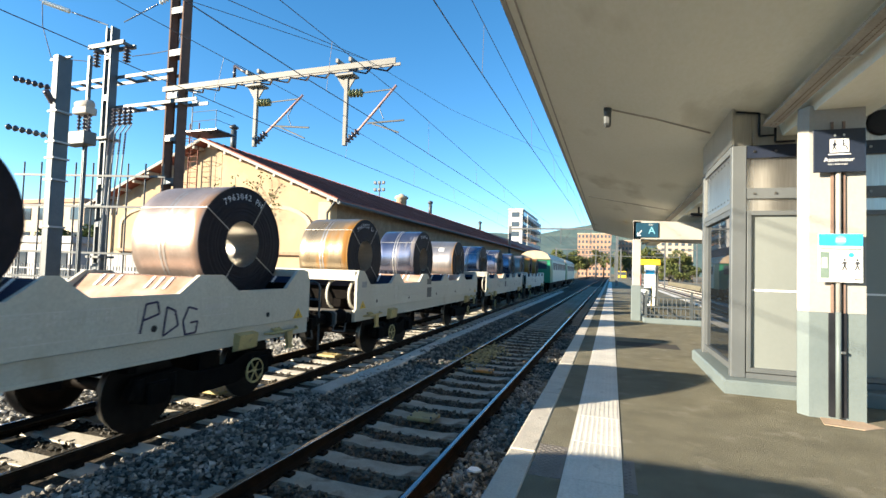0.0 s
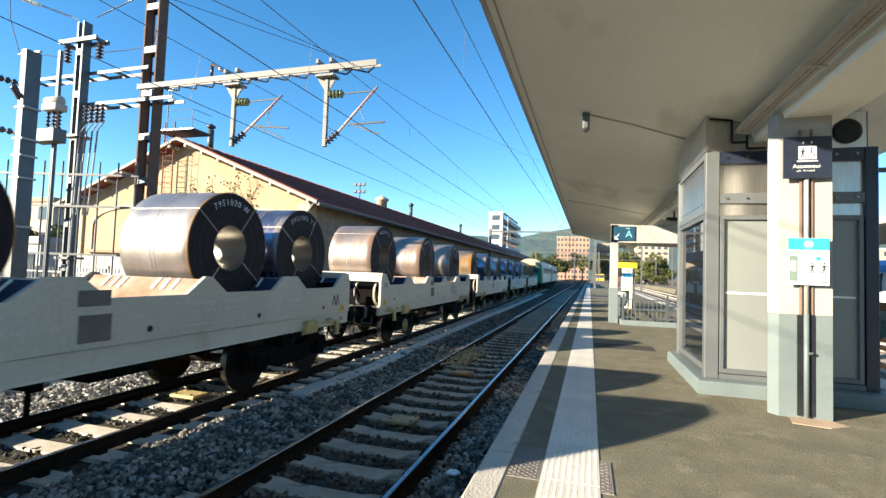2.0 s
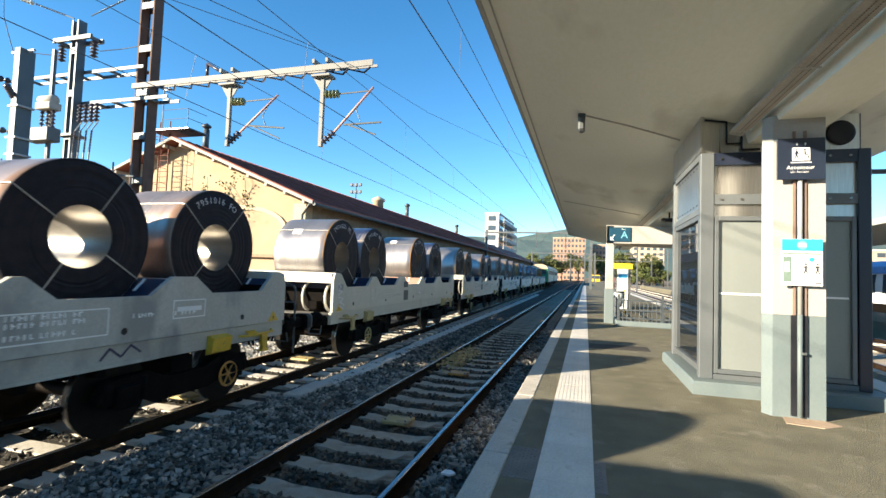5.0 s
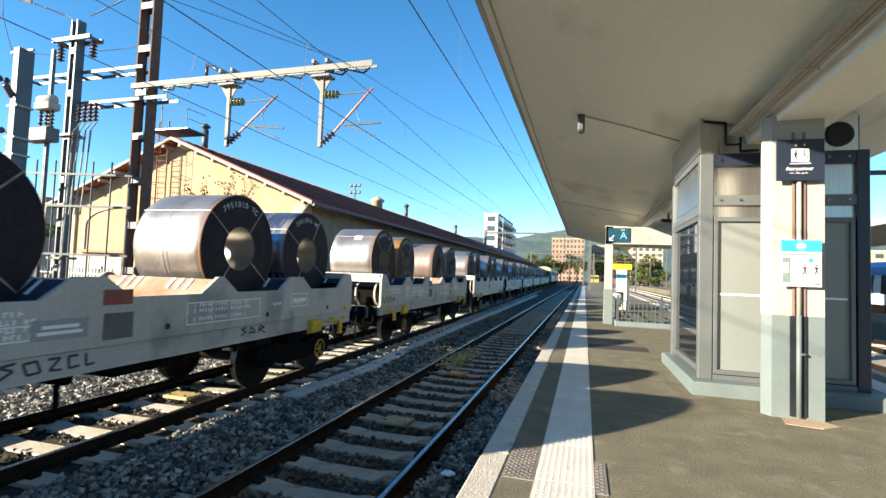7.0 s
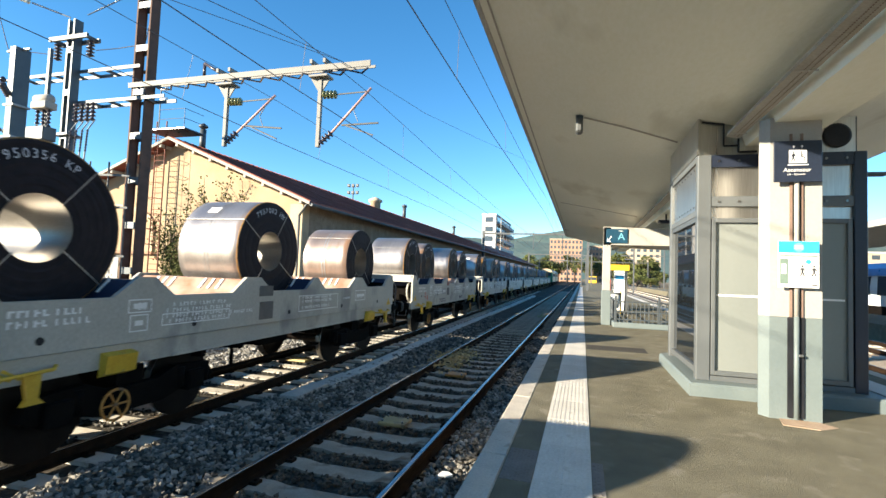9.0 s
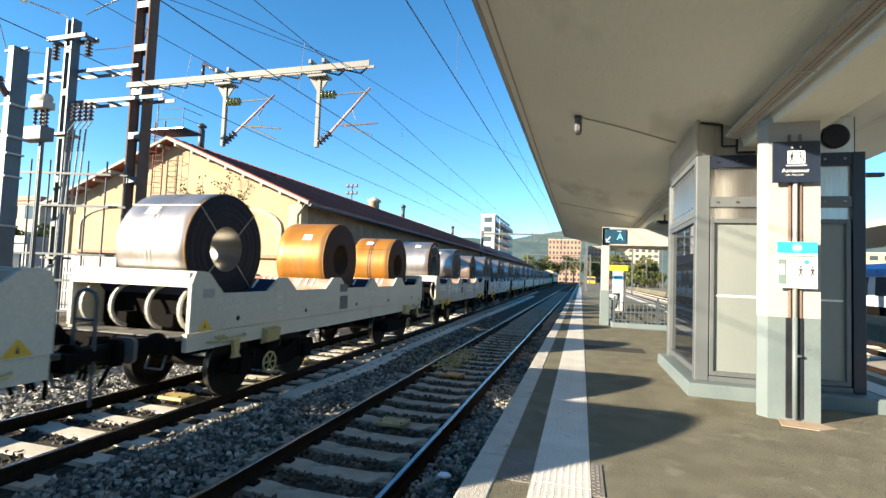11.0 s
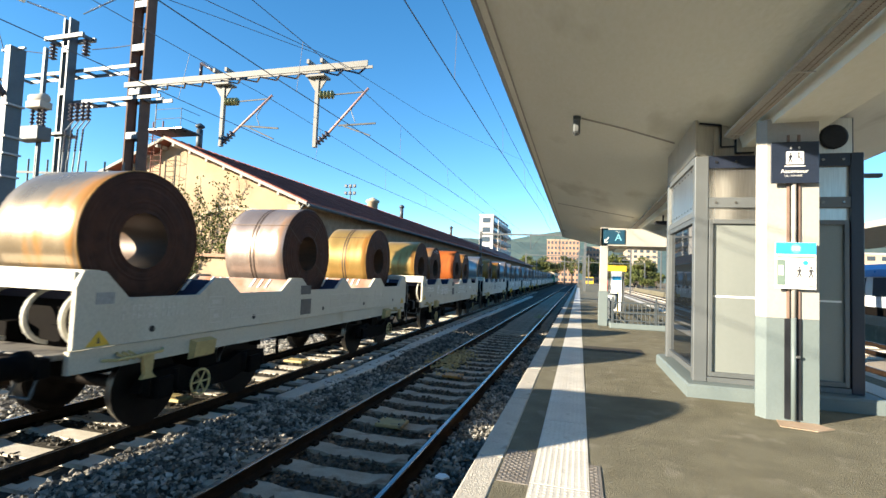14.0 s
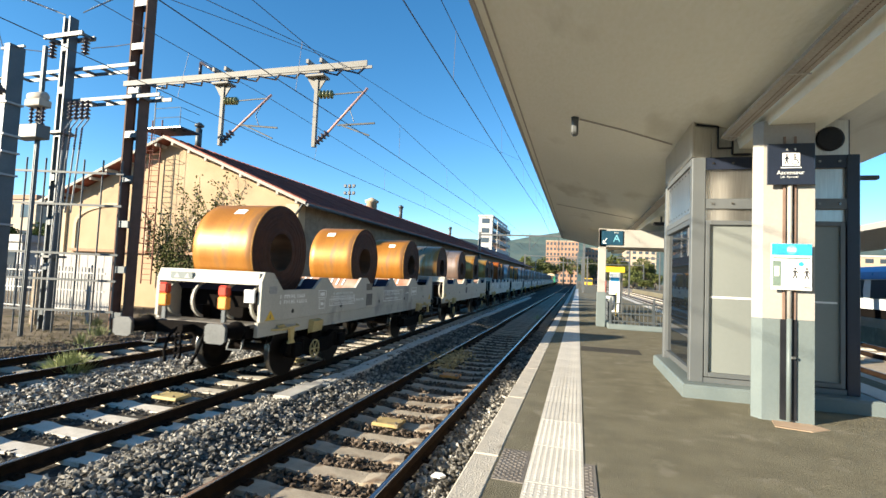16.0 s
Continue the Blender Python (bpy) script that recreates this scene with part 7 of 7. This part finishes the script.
    hi = [bm.verts.new((2300 * math.sin(a), 2300 * math.cos(a), 150 + 60 * noise.noise((a * 5, 0, 4)))) for a in [math.radians(55 + 250 * k / n) for k in range(n + 1)]]
    for k in range(n):
        bm.faces.new((lo[k], lo[k + 1], hi[k + 1], hi[k]))
    single("hill", bm, HILL_HAZE, "wooded hills with haze in their blue-green colour", kind="structure")
    # far gantries over the tracks
    for y, x0, x1, z in ((62, -12.6, 0.6, 7.2), (118, -12.6, 2.0, 7.2), (165, -14, 20, 7.4)):
        G = thing("catenary_gantry", (0, y, -0.95), "pale steel gantry over the tracks", "gantry", "gantries over the tracks")
        for x in (x0, x1):
            bm = bmesh.new()
            box(bm, x - 0.15, x + 0.15, -0.15, 0.15, 0, z + 1.0)
            part("mast", bm, GALV_PALE, G)
        bm = bmesh.new()
        box(bm, x0, x1, -0.1, 0.1, z + 0.55, z + 0.75)
        part("beam", bm, GALV_PALE, G)
        for x in (T3, T2, T1):
            bm = bmesh.new()
            box(bm, x - 0.05, x + 0.05, -0.05, 0.05, z - 1.3, z + 0.95)
            tube(bm, (x, 0, z - 1.2), (x + 1.2, 0, z + 0.3), 0.03, 5)
            part("hanger", bm, GALV, G)
    for x, y, h in ((-0.2, 100, 8), (0.9, 140, 9), (-4.4, 150, 9), (2.0, 170, 10), (6.0, 120, 9), (8.6, 90, 8), (12.4, 130, 9), (16.5, 110, 9), (12.6, 45, 8.5)):
        bm = bmesh.new()
        box(bm, -0.12, 0.12, -0.12, 0.12, 0, h, 0.02)
        box(bm, -2.2, 0.1, -0.05, 0.05, h - 1.4, h - 1.2)
        tube(bm, (-0.1, 0, h - 0.1), (-2.0, 0, h - 1.2), 0.03, 5)
        single("catenary_mast", bm, GALV_PALE, "pale grey catenary mast", "mast", "far catenary masts", at=(x, y, -0.95))
    # yellow works vehicle standing past the platform end
    V = thing("works_vehicle", (3.2, 168, RAIL_Z), "yellow track works vehicle standing past the platform", "rail vehicle")
    bm = bmesh.new()
    box(bm, -1.5, 1.5, 0, 6, 0.6, 2.9, 0.1)
    part("body", bm, YELLOW, V)
    bm = bmesh.new()
    box(bm, -1.3, 1.3, -0.05, 0.02, 1.6, 2.6)
    part("window", bm, PANE, V)
    bm = bmesh.new()
    for y in (1.2, 4.8):
        tube(bm, (-0.8, y, 0.45), (0.8, y, 0.45), 0.45, 14)
    part("wheelset", bm, WHEEL, V)


def build_floodlight():
    F = thing("floodlight_mast", (-28.25, 55, -0.95), "thin floodlight mast behind the shed", "floodlight")
    bm = bmesh.new()
    tube(bm, (0, 0, 0), (0, 0, 13.0), 0.12, 8, 0.07)
    part("pole", bm, GALV_PALE, F)
    bm = bmesh.new()
    for z in (12.0, 12.9):
        box(bm, -0.7, 0.7, -0.04, 0.04, z, z + 0.06)
    part("bar", bm, GALV_PALE, F)
    for z in (12.06, 12.96):
        for x in (-0.6, 0, 0.6):
            bm = bmesh.new()
            box(bm, x - 0.18, x + 0.18, -0.2, 0.05, z, z + 0.35, 0.03)
            part("lamp_head", bm, GALV_PALE, F)


def build_east():
    # neighbouring platform with its own canopy, and a standing regional train
    P = thing("east_platform", (0, 0, 0), "grey island platform across the eastern tracks", "platform", kind="structure")
    bm = bmesh.new()
    box(bm, 12.2, 12.9 + 3.4, 8, 120, -1.1, 0.0)
    part("surface", bm, ASPHALT, P)
    C = thing("east_canopy", (0, 0, 0), "white concrete canopy on the neighbouring platform", "canopy")
    bm = bmesh.new()
    prism(bm, [(11.4, 4.3), (14.2, 3.9), (17.0, 4.3), (17.0, 4.05), (14.2, 3.6), (11.4, 4.05)], 14, 70, "y")
    part("roof", bm, WHITE, C)
    for k in range(6):
        bm = bmesh.new()
        box(bm, 14.0, 14.4, 16 + 9 * k, 16.4 + 9 * k, 0, 3.7, 0.03)
        part("post", bm, WHITE, C)
    T = thing("regional_train", (20.3, 24, RAIL_Z), "blue and white regional train standing at the eastern platform", "train")
    bm = bmesh.new()
    prism(bm, [(-1.42, 0.95), (1.42, 0.95), (1.45, 2.2), (1.3, 3.4), (0.9, 3.8), (-0.9, 3.8), (-1.3, 3.4), (-1.45, 2.2)], 0, 27, "y")
    part("body", bm, TRAIN_WHITE, T)
    bm = bmesh.new()
    prism(bm, [(-1.475, 2.95), (-1.36, 2.95), (-1.29, 3.42), (-0.9, 3.79), (-0.9, 3.83), (-1.34, 3.44)], 0.1, 26.9, "y")
    part("upper_band", bm, TRAIN_BLUE, T, "blue band over the windows")
    for k in range(9):
        bm = bmesh.new()
        prism(bm, [(-1.485, 1.65), (-1.40, 1.65), (-1.36, 2.9), (-1.43, 2.9)], 1.2 + 2.9 * k, 3.2 + 2.9 * k, "y")
        part("window", bm, PANE, T)
    bm = bmesh.new()
    box(bm, -1.15, 1.15, -0.04, 0.02, 2.0, 3.2)
    part("windscreen", bm, PANE, T)
    bm = bmesh.new()
    box(bm, -1.3, 1.3, 1, 26, 0.35, 0.95)
    part("underframe", bm, UNDER_SHADED, T)
    bm = bmesh.new()
    for y in (2.5, 5.0, 21, 23.5):
        tube(bm, (-0.8, y, 0.42), (0.8, y, 0.42), 0.42, 14)
    part("wheelset", bm, WHEEL, T)


def build_small():
    for px, py, w, mat_, lab in ((-2.53, 6.5, 0.2, YELLOW_WORN, "worn yellow metal plate between the rails"), (-6.2, 6.35, 0.24, YELLOW_FADED, "yellow metal plate between the rails"), (-6.3, 9.95, 0.24, YELLOW_FADED, "yellow metal plate between the rails"), (-2.55, 10.0, 0.2, WHEEL_ORANGE, "rusty orange metal plate between the rails")):
        P = thing("track_plate", (px, py, -0.69), lab, "track plate", "plates between the rails")
        bm = bmesh.new()
        box(bm, -w, w, -0.16, 0.16, 0, 0.05, 0.01)
        part("plate", bm, mat_, P)
        bm = bmesh.new()
        tube(bm, (0, 0, 0.05), (0, 0, 0.075), 0.016, 6)
        me = mesh_of("bolt", bm, BARE)
        for x in (-0.15, 0.15):
            for y in (-0.11, 0.11):
                share("bolt", me, P, pose(x, y, 0))
    bm = bmesh.new()
    prism(bm, [(-0.07, -0.04), (0.03, -0.06), (0.08, 0.0), (0.02, 0.06), (-0.05, 0.05)], 0, 0.02, "z")
    single("litter_scrap", bm, PRINT_WHITE, "crumpled scrap of white litter beside the rail", "litter", at=(-1.36, 5.0, -0.66))
    rng = random.Random(9)
    bm = bmesh.new()
    for k in range(900):
        p = Vector((rng.gauss(-3.05, 0.22), rng.gauss(11.8, 0.7), -0.70 + rng.uniform(0, 0.12)))
        a = Vector((rng.uniform(-1, 1), rng.uniform(-1, 1), rng.uniform(-0.3, 0.3))).normalized() * rng.uniform(0.02, 0.06)
        b = a.orthogonal().normalized() * 0.025
        bm.faces.new([bm.verts.new(p + q) for q in (-a, b, a, -b)])
    single("dry_weeds", bm, surf("dry_grass", (0.42, 0.29, 0.12), (0.56, 0.40, 0.18), 5, 0.9, fine=30, per_piece=0.3), "heap of dry straw-coloured weeds on the rail", "dry plants")


build_ground()
build_catenary()
build_substation()
build_shed()
ivy("ivy", -20.2, 3.8, 2.2, 7.4, GY, 60, 5, "dense tangle of creeper on the ochre gable")
ivy("ivy", -18.2, 4.2, 2.2, 5.0, GY, 22, 6, "sparse green creeper on the ochre gable")
build_canopy()
build_post()
build_lift()
build_stairs_portal()
build_far()
build_floodlight()
build_east()
build_trough()
build_small()
build_weeds()
build_yard_grass()
build_train()
build_track("track_1", T1, -15, 330, -9.57, 0.6, True, "rusty rails on pale concrete sleepers beside the platform")
build_track("track_2", T2, -30, 330, -14.5, 0.6, True, "rusty rails on concrete sleepers coloured sunlit-pale under the train", turn=SKEW, concrete=SLEEPER_SUNLIT)
build_track("track_3", T3, -30, 330, -14.2, 0.6, False, "rusty rails on concrete sleepers beside the yard")
for k, x in enumerate(TRACKS_EAST):
    build_track("track_%d" % (k + 4), x, 5, 330, 6, 1.2, False, "rails on sleepers east of the platform", concrete=SLEEPER_SUNLIT)
build_ballast()
build_platform()
motions()
